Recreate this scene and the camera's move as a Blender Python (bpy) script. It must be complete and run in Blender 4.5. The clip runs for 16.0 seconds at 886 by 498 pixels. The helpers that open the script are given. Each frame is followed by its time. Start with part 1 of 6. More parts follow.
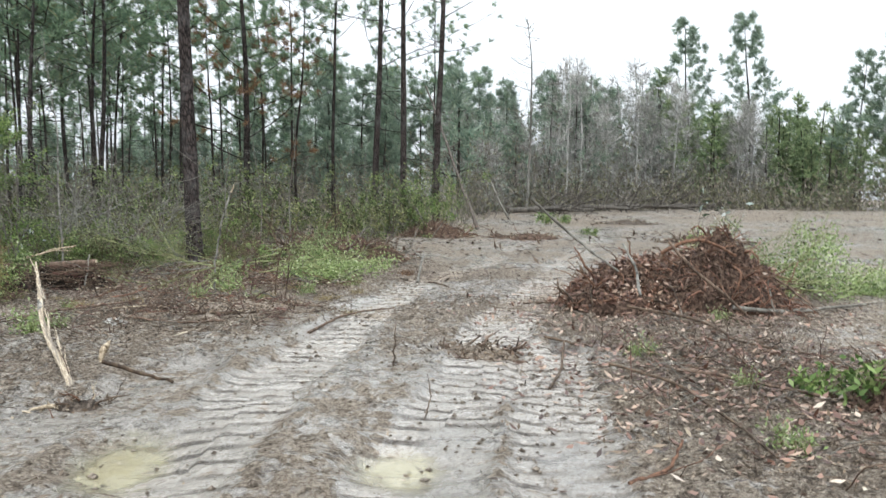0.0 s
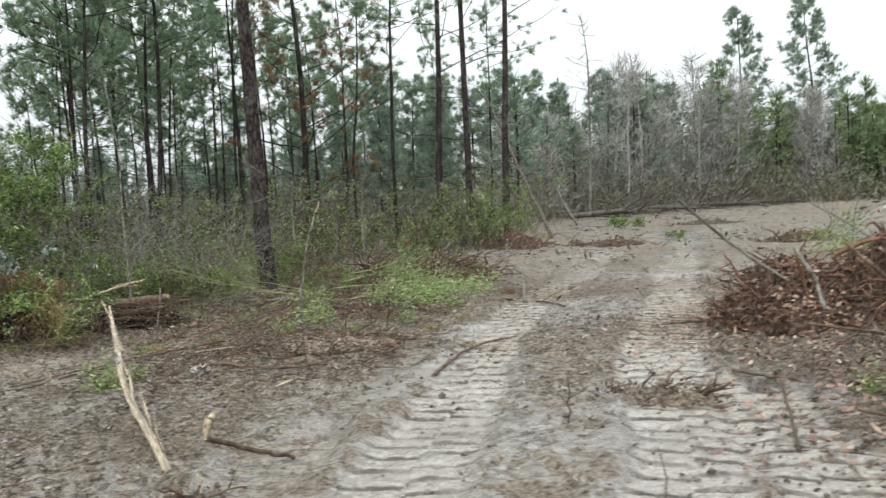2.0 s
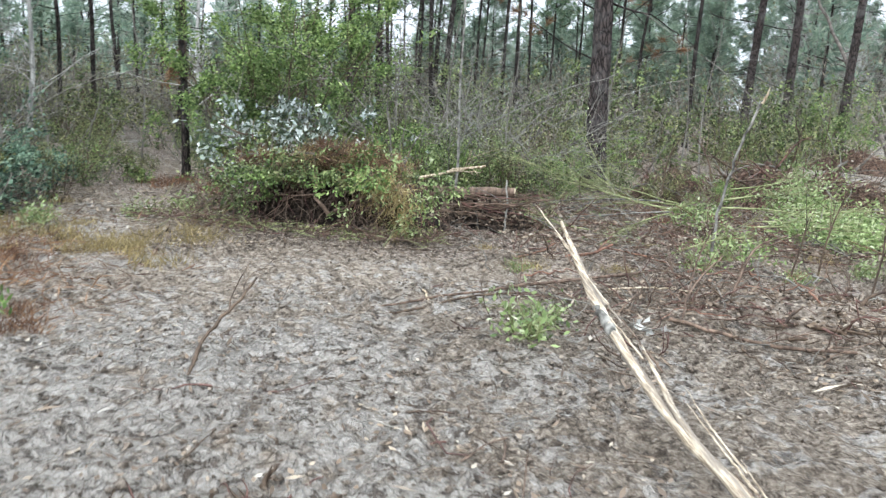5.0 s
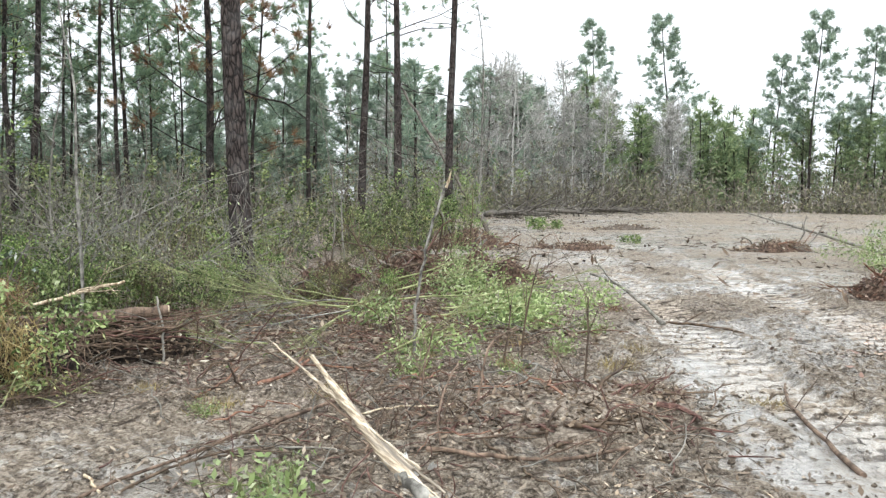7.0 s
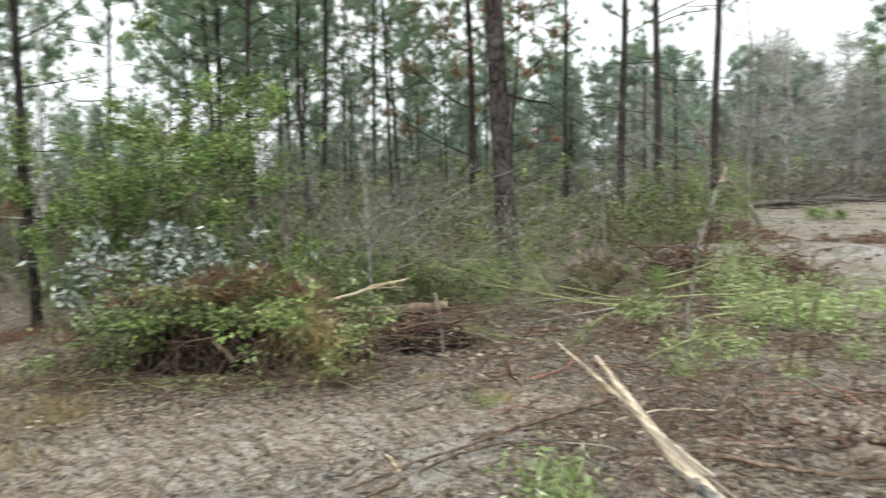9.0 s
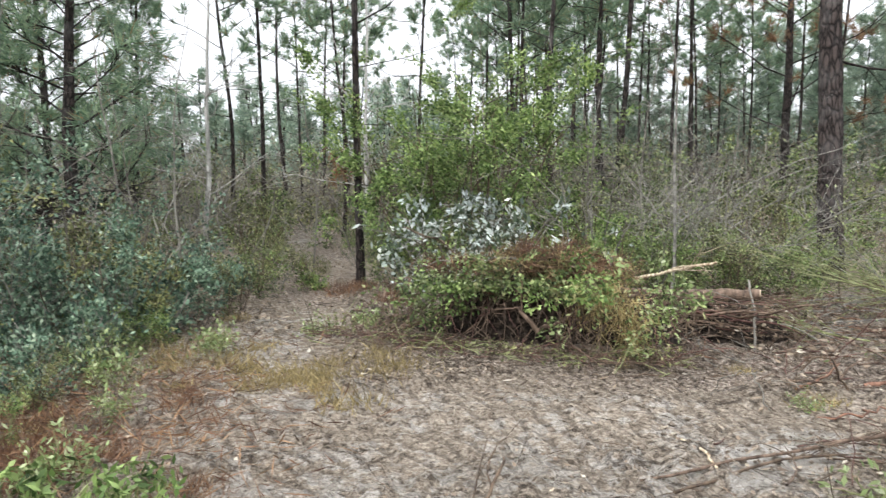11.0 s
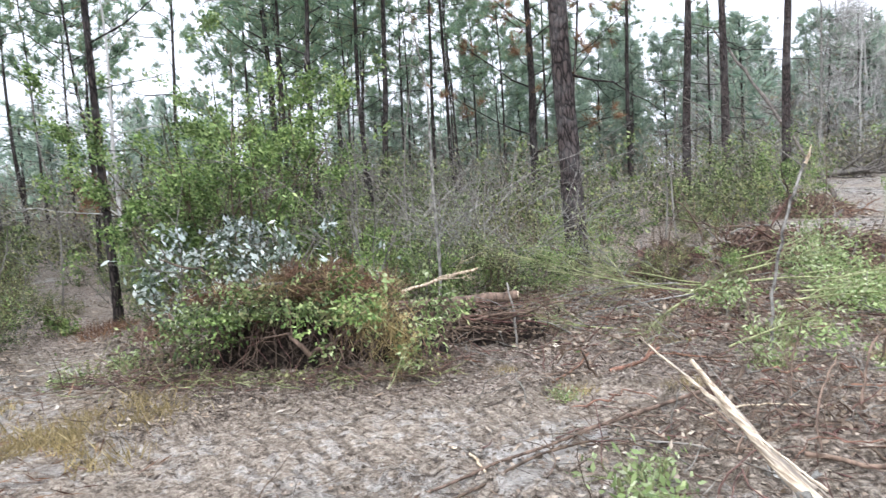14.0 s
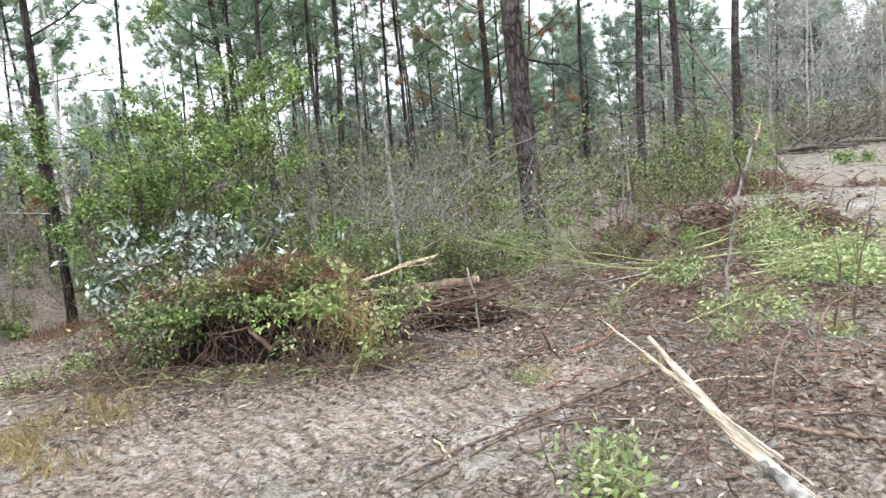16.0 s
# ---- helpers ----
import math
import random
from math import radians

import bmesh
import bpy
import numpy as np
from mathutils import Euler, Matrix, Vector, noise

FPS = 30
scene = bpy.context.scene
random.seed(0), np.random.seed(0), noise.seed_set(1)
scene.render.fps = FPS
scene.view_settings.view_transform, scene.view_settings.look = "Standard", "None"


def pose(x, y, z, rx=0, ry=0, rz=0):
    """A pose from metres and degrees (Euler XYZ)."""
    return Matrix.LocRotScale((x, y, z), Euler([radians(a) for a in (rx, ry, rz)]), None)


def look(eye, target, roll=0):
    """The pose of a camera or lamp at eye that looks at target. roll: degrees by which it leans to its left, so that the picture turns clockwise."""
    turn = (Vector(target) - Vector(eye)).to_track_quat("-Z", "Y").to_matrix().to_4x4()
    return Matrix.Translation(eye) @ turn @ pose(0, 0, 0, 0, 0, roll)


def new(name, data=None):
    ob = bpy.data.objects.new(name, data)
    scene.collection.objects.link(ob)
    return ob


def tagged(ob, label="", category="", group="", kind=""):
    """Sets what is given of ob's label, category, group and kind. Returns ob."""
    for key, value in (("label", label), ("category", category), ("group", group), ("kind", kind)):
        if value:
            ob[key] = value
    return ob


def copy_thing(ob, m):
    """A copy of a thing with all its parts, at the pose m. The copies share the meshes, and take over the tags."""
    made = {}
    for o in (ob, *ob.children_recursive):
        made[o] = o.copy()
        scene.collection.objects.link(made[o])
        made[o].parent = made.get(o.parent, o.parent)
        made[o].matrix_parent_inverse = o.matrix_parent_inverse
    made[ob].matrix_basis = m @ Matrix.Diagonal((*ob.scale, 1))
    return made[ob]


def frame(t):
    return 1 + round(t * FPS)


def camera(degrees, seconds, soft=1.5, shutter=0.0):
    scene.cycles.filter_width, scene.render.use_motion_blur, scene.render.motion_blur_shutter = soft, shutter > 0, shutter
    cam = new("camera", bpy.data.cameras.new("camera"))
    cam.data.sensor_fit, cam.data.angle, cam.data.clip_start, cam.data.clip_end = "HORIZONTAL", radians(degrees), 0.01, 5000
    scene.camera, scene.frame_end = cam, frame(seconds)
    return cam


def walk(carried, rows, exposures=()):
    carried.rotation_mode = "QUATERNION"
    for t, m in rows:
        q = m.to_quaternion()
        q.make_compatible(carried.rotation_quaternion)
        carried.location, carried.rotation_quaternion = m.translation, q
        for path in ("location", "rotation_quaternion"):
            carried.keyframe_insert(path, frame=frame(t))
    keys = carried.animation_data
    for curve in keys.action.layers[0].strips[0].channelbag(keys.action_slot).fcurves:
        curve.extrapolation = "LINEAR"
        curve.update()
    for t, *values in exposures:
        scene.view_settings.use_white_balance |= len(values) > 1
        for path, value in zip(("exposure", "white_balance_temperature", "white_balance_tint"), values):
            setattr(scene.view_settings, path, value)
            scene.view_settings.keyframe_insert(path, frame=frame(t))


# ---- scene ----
cam = camera(60.0, 16.0, soft=1.35, shutter=0.33)
# seconds, eye (x, y, z), yaw, pitch, roll
ROWS = [
    (0.0, 0.000, 0.000, 1.369, -9.00, -3.84, -0.36),
    (0.5, -0.097, 0.313, 1.367, -10.22, -6.16, 1.53),
    (1.0, -0.170, 0.829, 1.370, -5.39, -1.29, -0.10),
    (1.5, -0.311, 1.170, 1.405, -7.46, -1.82, 1.11),
    (2.0, -0.609, 1.427, 1.377, -5.84, -2.99, 2.73),
    (2.5, -0.905, 1.781, 1.357, 4.05, -3.60, 1.33),
    (3.0, -1.167, 2.234, 1.271, 14.70, -6.38, -3.07),
    (3.2, -1.296, 2.346, 1.266, 17.42, -9.70, -5.52),
    (5.3, -2.782, 4.011, 1.331, 7.31, -11.04, -1.50),
    (5.5, -2.878, 4.145, 1.334, 5.77, -9.68, -0.44),
    (6.0, -3.006, 4.430, 1.295, 5.25, -5.07, -0.08),
    (6.5, -3.089, 4.717, 1.301, -4.23, -3.32, -0.88),
    (7.0, -3.105, 4.880, 1.299, -19.30, -3.45, -0.10),
    (7.5, -3.119, 4.845, 1.320, -19.17, -3.70, 0.12),
    (8.0, -3.089, 4.817, 1.310, -14.73, -3.66, 2.40),
    (8.5, -3.106, 4.768, 1.341, -12.89, -4.61, 1.90),
    (9.0, -3.222, 4.824, 1.337, -0.53, -3.59, 1.67),
    (9.5, -3.331, 4.847, 1.327, 7.79, -3.25, 0.97),
    (10.0, -3.358, 4.855, 1.314, 11.68, -4.17, 2.39),
    (10.2, -3.373, 4.841, 1.322, 13.38, -5.18, 1.67),
    (12.3, -3.431, 4.787, 1.458, 26.67, -4.36, 1.08),
    (12.5, -3.420, 4.795, 1.449, 24.49, -4.23, 1.14),
    (13.0, -3.393, 4.824, 1.445, 17.89, -3.92, 3.08),
    (13.5, -3.345, 4.861, 1.440, 9.88, -3.64, 3.48),
    (14.0, -3.320, 4.874, 1.437, 3.72, -5.00, 3.45),
    (14.5, -3.321, 4.878, 1.434, 2.09, -6.10, 3.85),
    (15.0, -3.316, 4.884, 1.437, 2.74, -5.99, 5.01),
    (15.5, -3.303, 4.893, 1.428, 2.73, -5.55, 5.03),
    (16.0, -3.301, 4.898, 1.425, 0.66, -6.13, 5.21),
]
walk(cam, [(t, pose(x, y, z, 90 + pitch, roll, yaw)) for t, x, y, z, yaw, pitch, roll in ROWS], exposures=[(0, 0.95, 6100, 7), (0.5, 0.91, 6350, 6), (1.5, 0.79, 6250, 5), (2.5, 0.73, 6450, 5), (3.2, 0.88, 6600, 8), (5.5, 1.45, 5700, 7), (7, 1.28, 6200, 7), (9, 1.08, 6400, 5), (10, 1.26, 6300, 9), (12.5, 1.42, 6250, 11), (13.5, 1.57, 5800, 15), (14.5, 1.51, 5950, 11), (16, 1.58, 6100, 10)])

# ---- world and light: bright overcast ----
SUN_UP, SUN_TURN = radians(48), radians(200)
world = bpy.data.worlds.new("overcast_sky")
scene.world = world
world.use_nodes = True
wn, wl = world.node_tree.nodes, world.node_tree.links
sky = wn.new("ShaderNodeTexSky")
sky.sky_type, sky.sun_disc = "NISHITA", False
sky.sun_elevation, sky.sun_rotation = SUN_UP, SUN_TURN
sky.air_density, sky.dust_density, sky.ozone_density = 1.0, 4.0, 1.0
pale = wn.new("ShaderNodeHueSaturation")
pale.inputs["Saturation"].default_value = 0.1
wl.new(sky.outputs[0], pale.inputs["Color"])
cloud = wn.new("ShaderNodeMix")
cloud.data_type = "RGBA"
cloud.inputs[0].default_value = 0.8
cloud.inputs[7].default_value = (8.6, 8.8, 9.0, 1)
wl.new(pale.outputs[0], cloud.inputs[6])
rise_z = wn.new("ShaderNodeSeparateXYZ")
wl.new(wn.new("ShaderNodeTexCoord").outputs["Generated"], rise_z.inputs[0])
lift = wn.new("ShaderNodeMapRange")
lift.inputs["To Min"].default_value, lift.inputs["To Max"].default_value = 0.5, 1.5
wl.new(rise_z.outputs["Z"], lift.inputs["Value"])
dome_light = wn.new("ShaderNodeMix")
dome_light.data_type, dome_light.blend_type = "RGBA", "MULTIPLY"
dome_light.inputs[0].default_value = 1.0
wl.new(cloud.outputs[2], dome_light.inputs[6])
wl.new(lift.outputs[0], dome_light.inputs[7])
wl.new(dome_light.outputs[2], wn["Background"].inputs["Color"])
wn["Background"].inputs["Strength"].default_value = 0.13
sun = new("sun", bpy.data.lights.new("sun", "SUN"))
sun.data.energy, sun.data.angle, sun.data.color = 0.9, radians(40), (1.0, 0.97, 0.92)
sun.matrix_world = look((0, 0, 30), (-12 * math.sin(SUN_TURN), -12 * math.cos(SUN_TURN), 30 - 12 * math.tan(SUN_UP)))


# ---- materials ----
def ramp_node(nt, fac, stops):
    n = nt.nodes.new("ShaderNodeValToRGB")
    while len(n.color_ramp.elements) < len(stops):
        n.color_ramp.elements.new(0.5)
    for el, (p, c) in zip(n.color_ramp.elements, stops):
        el.position, el.color = p, (*c, 1)
    nt.links.new(fac, n.inputs[0])
    return n.outputs[0]


def noise_node(nt, scale, detail=4, rough=0.6, vec=None, stretch=None):
    n = nt.nodes.new("ShaderNodeTexNoise")
    n.inputs["Scale"].default_value, n.inputs["Detail"].default_value, n.inputs["Roughness"].default_value = scale, detail, rough
    if vec is None:
        vec = nt.nodes.new("ShaderNodeTexCoord").outputs["Object"]
    if stretch:
        m = nt.nodes.new("ShaderNodeMapping")
        m.inputs["Scale"].default_value = stretch
        nt.links.new(vec, m.inputs[0])
        vec = m.outputs[0]
    nt.links.new(vec, n.inputs["Vector"])
    return n.outputs[0]


def mix_node(nt, fac, a, b, mode="MIX"):
    n = nt.nodes.new("ShaderNodeMix")
    n.data_type, n.blend_type = "RGBA", mode
    for sock, v in ((n.inputs[0], fac), (n.inputs[6], a), (n.inputs[7], b)):
        if isinstance(v, (int, float)):
            sock.default_value = v
        elif isinstance(v, tuple):
            sock.default_value = (*v, 1)
        else:
            nt.links.new(v, sock)
    return n.outputs[2]


def math_node(nt, op, a, b=0.0, clamp=False):
    n = nt.nodes.new("ShaderNodeMath")
    n.operation, n.use_clamp = op, clamp
    for sock, v in zip(n.inputs, (a, b)):
        if isinstance(v, (int, float)):
            sock.default_value = v
        else:
            nt.links.new(v, sock)
    return n.outputs[0]


def bump_node(nt, height, strength, dist):
    n = nt.nodes.new("ShaderNodeBump")
    n.inputs["Strength"].default_value, n.inputs["Distance"].default_value = strength, dist
    nt.links.new(height, n.inputs["Height"])
    return n.outputs[0]


def blank(name):
    m = bpy.data.materials.new(name)
    m.use_nodes = True
    return m, m.node_tree, m.node_tree.nodes["Principled BSDF"]


def leaf_material(name, stops, rough=0.5, through_light=0.3, spec=0.35, clumps=0.0):
    """Leaves: each one takes its own tint, dark clumps painted in as shaded gaps; some light passes through."""
    m, nt, b = blank(name)
    geo = nt.nodes.new("ShaderNodeNewGeometry")
    tint = ramp_node(nt, geo.outputs["Random Per Island"], stops)
    patch = noise_node(nt, 1.3, 2)
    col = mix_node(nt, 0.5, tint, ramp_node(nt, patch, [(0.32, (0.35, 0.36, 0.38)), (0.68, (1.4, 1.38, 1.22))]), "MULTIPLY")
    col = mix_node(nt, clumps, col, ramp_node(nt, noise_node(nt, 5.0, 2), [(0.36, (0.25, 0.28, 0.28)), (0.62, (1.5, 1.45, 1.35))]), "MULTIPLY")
    nt.links.new(col, b.inputs["Base Color"])
    b.inputs["Roughness"].default_value = rough
    b.inputs["Specular IOR Level"].default_value = spec
    tr = nt.nodes.new("ShaderNodeBsdfTranslucent")
    nt.links.new(col, tr.inputs["Color"])
    mx = nt.nodes.new("ShaderNodeMixShader")
    mx.inputs[0].default_value = through_light
    nt.links.new(b.outputs[0], mx.inputs[1])
    nt.links.new(tr.outputs[0], mx.inputs[2])
    nt.links.new(mx.outputs[0], nt.nodes["Material Output"].inputs["Surface"])
    return m


def wood_material(name, dark, light, scale=14.0, stretch=(1, 1, 0.12), rough=0.85, bump=0.6, dist=0.012):
    m, nt, b = blank(name)
    fine = noise_node(nt, scale, 6, 0.65, stretch=stretch)
    broad = noise_node(nt, 1.6, 3)
    geo = nt.nodes.new("ShaderNodeNewGeometry")
    col = ramp_node(nt, fine, [(0.38, dark), (0.62, light)])
    col = mix_node(nt, 0.45, col, ramp_node(nt, broad, [(0.3, (0.6, 0.6, 0.6)), (0.7, (1.3, 1.25, 1.2))]), "MULTIPLY")
    col = mix_node(nt, 0.35, col, ramp_node(nt, geo.outputs["Random Per Island"], [(0.0, (0.6, 0.6, 0.6)), (1.0, (1.3, 1.25, 1.15))]), "MULTIPLY")
    nt.links.new(col, b.inputs["Base Color"])
    b.inputs["Roughness"].default_value, b.inputs["Specular IOR Level"].default_value = rough, 0.15
    nt.links.new(bump_node(nt, fine, bump, dist), b.inputs["Normal"])
    return m


def bark_material(name, crack, plate, lichen):
    """Pine bark: upright plates split by dark cracks."""
    m, nt, b = blank(name)
    tc = nt.nodes.new("ShaderNodeTexCoord").outputs["Object"]
    mp = nt.nodes.new("ShaderNodeMapping")
    mp.inputs["Scale"].default_value = (1, 1, 0.3)
    nt.links.new(tc, mp.inputs[0])
    wob = nt.nodes.new("ShaderNodeVectorMath")
    wob.operation = "MULTIPLY_ADD"
    wn_ = nt.nodes.new("ShaderNodeTexNoise")
    wn_.inputs["Scale"].default_value = 9
    nt.links.new(mp.outputs[0], wn_.inputs["Vector"])
    nt.links.new(wn_.outputs["Color"], wob.inputs[0])
    wob.inputs[1].default_value = (0.06, 0.06, 0.06)
    nt.links.new(mp.outputs[0], wob.inputs[2])
    vo = nt.nodes.new("ShaderNodeTexVoronoi")
    vo.feature = "DISTANCE_TO_EDGE"
    vo.inputs["Scale"].default_value = 22
    nt.links.new(wob.outputs[0], vo.inputs["Vector"])
    fine = noise_node(nt, 60, 5, 0.7, tc, (1, 1, 0.5))
    edge = ramp_node(nt, vo.outputs["Distance"], [(0.0, (0, 0, 0)), (0.22, (1, 1, 1))])
    col = mix_node(nt, edge, crack, plate)
    col = mix_node(nt, 0.6, col, ramp_node(nt, fine, [(0.3, (0.5, 0.5, 0.5)), (0.75, (1.5, 1.45, 1.4))]), "MULTIPLY")
    grey = noise_node(nt, 2.5, 4, 0.6, tc)
    col = mix_node(nt, ramp_node(nt, grey, [(0.5, (0, 0, 0)), (0.72, (0.7, 0.7, 0.7))]), col, lichen)
    nt.links.new(col, b.inputs["Base Color"])
    b.inputs["Roughness"].default_value, b.inputs["Specular IOR Level"].default_value = 0.92, 0.1
    h = math_node(nt, "ADD", math_node(nt, "MULTIPLY", edge, 0.8), math_node(nt, "MULTIPLY", fine, 0.4))
    nt.links.new(bump_node(nt, h, 0.9, 0.02), b.inputs["Normal"])
    return m


PINE_BARK = bark_material("pine_bark", (0.008, 0.0072, 0.0072), (0.0704, 0.056, 0.0512), (0.128, 0.12, 0.116))
YOUNG_BARK = bark_material("young_pine_bark", (0.008, 0.0072, 0.0072), (0.0496, 0.04, 0.036), (0.088, 0.084, 0.08))
GREY_BARK = wood_material("grey_twig_bark", (0.08, 0.0736, 0.064), (0.232, 0.22, 0.196), scale=9)
PALE_BARK = wood_material("lichen_pale_bark", (0.056, 0.0528, 0.048), (0.288, 0.28, 0.256), scale=16, stretch=(1, 1, 0.7))
DARK_TWIG = wood_material("wet_dark_twig", (0.036, 0.0256, 0.0192), (0.128, 0.092, 0.064), rough=0.6)
RED_ROOT = wood_material("torn_red_root", (0.075, 0.038, 0.028), (0.265, 0.15, 0.105), scale=20)
POLE_BARK = wood_material("dead_pole_bark", (0.048, 0.04, 0.0344), (0.152, 0.132, 0.116), scale=12)
ROOT_WOOD = wood_material("red_brown_root", (0.056, 0.0304, 0.0216), (0.208, 0.12, 0.08), scale=20)
def pole_material():
    """Weathered split wood, its grain along the slanting pole."""
    m, nt, b = blank("weathered_split_pole")
    mp = nt.nodes.new("ShaderNodeMapping")
    mp.vector_type = "TEXTURE"
    mp.inputs["Rotation"].default_value = (radians(15), 0, radians(24))
    mp.inputs["Scale"].default_value = (1, 14, 1)
    nt.links.new(nt.nodes.new("ShaderNodeTexCoord").outputs["Object"], mp.inputs[0])
    fibre = noise_node(nt, 120, 5, 0.65, mp.outputs[0])
    wear = noise_node(nt, 26, 4, 0.6, mp.outputs[0])
    col = ramp_node(nt, fibre, [(0.38, (0.16, 0.116, 0.076)), (0.5, (0.368, 0.296, 0.208)), (0.6, (0.56, 0.48, 0.368))])
    col = mix_node(nt, ramp_node(nt, wear, [(0.48, (0, 0, 0)), (0.6, (0.85, 0.85, 0.85))]), col, (0.16, 0.132, 0.104))
    nt.links.new(col, b.inputs["Base Color"])
    b.inputs["Roughness"].default_value = 0.75
    nt.links.new(bump_node(nt, fibre, 0.8, 0.006), b.inputs["Normal"])
    return m


POLE_WOOD = pole_material()
SPLIT_WOOD = wood_material("split_pale_wood", (0.176, 0.128, 0.08), (0.56, 0.48, 0.36), scale=46, stretch=(1, 0.25, 0.5), rough=0.75, bump=0.7)
GREEN_STEM = wood_material("green_grey_stem", (0.11, 0.12, 0.05), (0.3, 0.32, 0.17), scale=12)
LOG_BARK = wood_material("flaking_log_bark", (0.048, 0.0336, 0.0256), (0.184, 0.132, 0.1), scale=18)
GREY_LOG = wood_material("grey_log_wood", (0.04, 0.036, 0.031), (0.145, 0.132, 0.117), scale=12)
NEEDLES = leaf_material("pine_needles", [(0.0, (0.075, 0.13, 0.085)), (0.5, (0.18, 0.265, 0.17)), (0.92, (0.27, 0.355, 0.215)), (0.96, (0.256, 0.2, 0.104)), (1.0, (0.272, 0.176, 0.088))], 0.5, 0.48)
# distance haze is put into the colour: needles paler and bluer than near ones
HAZED_NEEDLES = leaf_material("hazed_pine_needles", [(0.0, (0.134, 0.197, 0.149)), (0.6, (0.24, 0.312, 0.24)), (1.0, (0.346, 0.394, 0.307))], 0.6, 0.45)
EDGE_NEEDLES = leaf_material("edge_pine_needles", [(0.0, (0.0968, 0.145, 0.0704)), (0.6, (0.22, 0.29, 0.15)), (1.0, (0.334, 0.387, 0.211))], 0.6, 0.45)
BRUSH_TWIG = wood_material("far_brown_brush", (0.104, 0.092, 0.076), (0.264, 0.236, 0.2), scale=9)
# grey bark, lightened further to paint in distance haze
HAZED_TWIG = wood_material("hazed_grey_twigs", (0.2, 0.198, 0.19), (0.46, 0.455, 0.435), scale=9)
DEAD_NEEDLES = leaf_material("dead_needles", [(0.0, (0.104, 0.056, 0.028)), (1.0, (0.24, 0.14, 0.072))], 0.7, 0.2)
# near-black lowest tints paint the shade between leaves into the shrub colours
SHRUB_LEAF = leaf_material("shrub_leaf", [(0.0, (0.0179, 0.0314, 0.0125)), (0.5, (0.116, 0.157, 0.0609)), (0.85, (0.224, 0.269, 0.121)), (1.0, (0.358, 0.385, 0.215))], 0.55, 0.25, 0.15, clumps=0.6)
THICKET_LEAF = leaf_material("far_brush_leaf", [(0.0, (0.08, 0.08, 0.052)), (0.4, (0.16, 0.152, 0.1)), (0.7, (0.192, 0.2, 0.116)), (1.0, (0.264, 0.24, 0.16))], 0.6, 0.3, 0.2)
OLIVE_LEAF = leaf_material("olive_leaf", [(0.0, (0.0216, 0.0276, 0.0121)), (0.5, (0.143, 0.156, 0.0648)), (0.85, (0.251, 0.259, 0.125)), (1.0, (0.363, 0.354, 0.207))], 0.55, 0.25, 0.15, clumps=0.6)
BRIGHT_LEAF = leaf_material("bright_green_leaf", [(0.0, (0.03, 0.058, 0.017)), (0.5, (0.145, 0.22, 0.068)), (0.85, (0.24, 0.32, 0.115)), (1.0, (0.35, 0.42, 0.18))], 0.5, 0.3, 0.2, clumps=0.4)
CUT_LEAF = leaf_material("cut_sapling_leaf", [(0.0, (0.07, 0.105, 0.035)), (0.45, (0.2, 0.265, 0.1)), (0.85, (0.33, 0.39, 0.19)), (1.0, (0.47, 0.5, 0.34))], 0.5, 0.3, 0.3)
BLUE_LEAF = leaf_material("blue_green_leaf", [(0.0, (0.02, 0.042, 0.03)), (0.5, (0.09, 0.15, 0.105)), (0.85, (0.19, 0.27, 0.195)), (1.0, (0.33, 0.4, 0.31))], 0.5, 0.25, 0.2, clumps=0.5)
WHITE_LEAF = leaf_material("silver_leaf_back", [(0.0, (0.028, 0.044, 0.024)), (0.45, (0.096, 0.128, 0.08)), (0.55, (0.32, 0.376, 0.336)), (0.8, (0.496, 0.544, 0.52)), (1.0, (0.64, 0.656, 0.632))], 0.5, 0.2)
BROWN_LEAF = leaf_material("fallen_leaf", [(0.0, (0.034, 0.025, 0.019)), (0.4, (0.135, 0.098, 0.071)), (0.75, (0.23, 0.175, 0.13)), (0.96, (0.33, 0.275, 0.215)), (1.0, (0.45, 0.41, 0.35))], 0.6, 0.1, 0.2)
RED_LEAF = leaf_material("red_fallen_leaf", [(0.0, (0.036, 0.0176, 0.0128)), (0.4, (0.128, 0.06, 0.04)), (0.72, (0.24, 0.136, 0.096)), (0.93, (0.384, 0.28, 0.216)), (1.0, (0.496, 0.416, 0.352))], 0.45, 0.1, 0.5)
RED_STRAW = leaf_material("red_pine_straw", [(0.0, (0.04, 0.02, 0.0136)), (0.5, (0.12, 0.06, 0.036)), (0.85, (0.208, 0.116, 0.068)), (1.0, (0.32, 0.224, 0.136))], 0.7, 0.1)
GRASS = leaf_material("straw_grass", [(0.0, (0.11, 0.09, 0.04)), (0.5, (0.27, 0.205, 0.09)), (1.0, (0.44, 0.355, 0.19))], 0.6, 0.3)


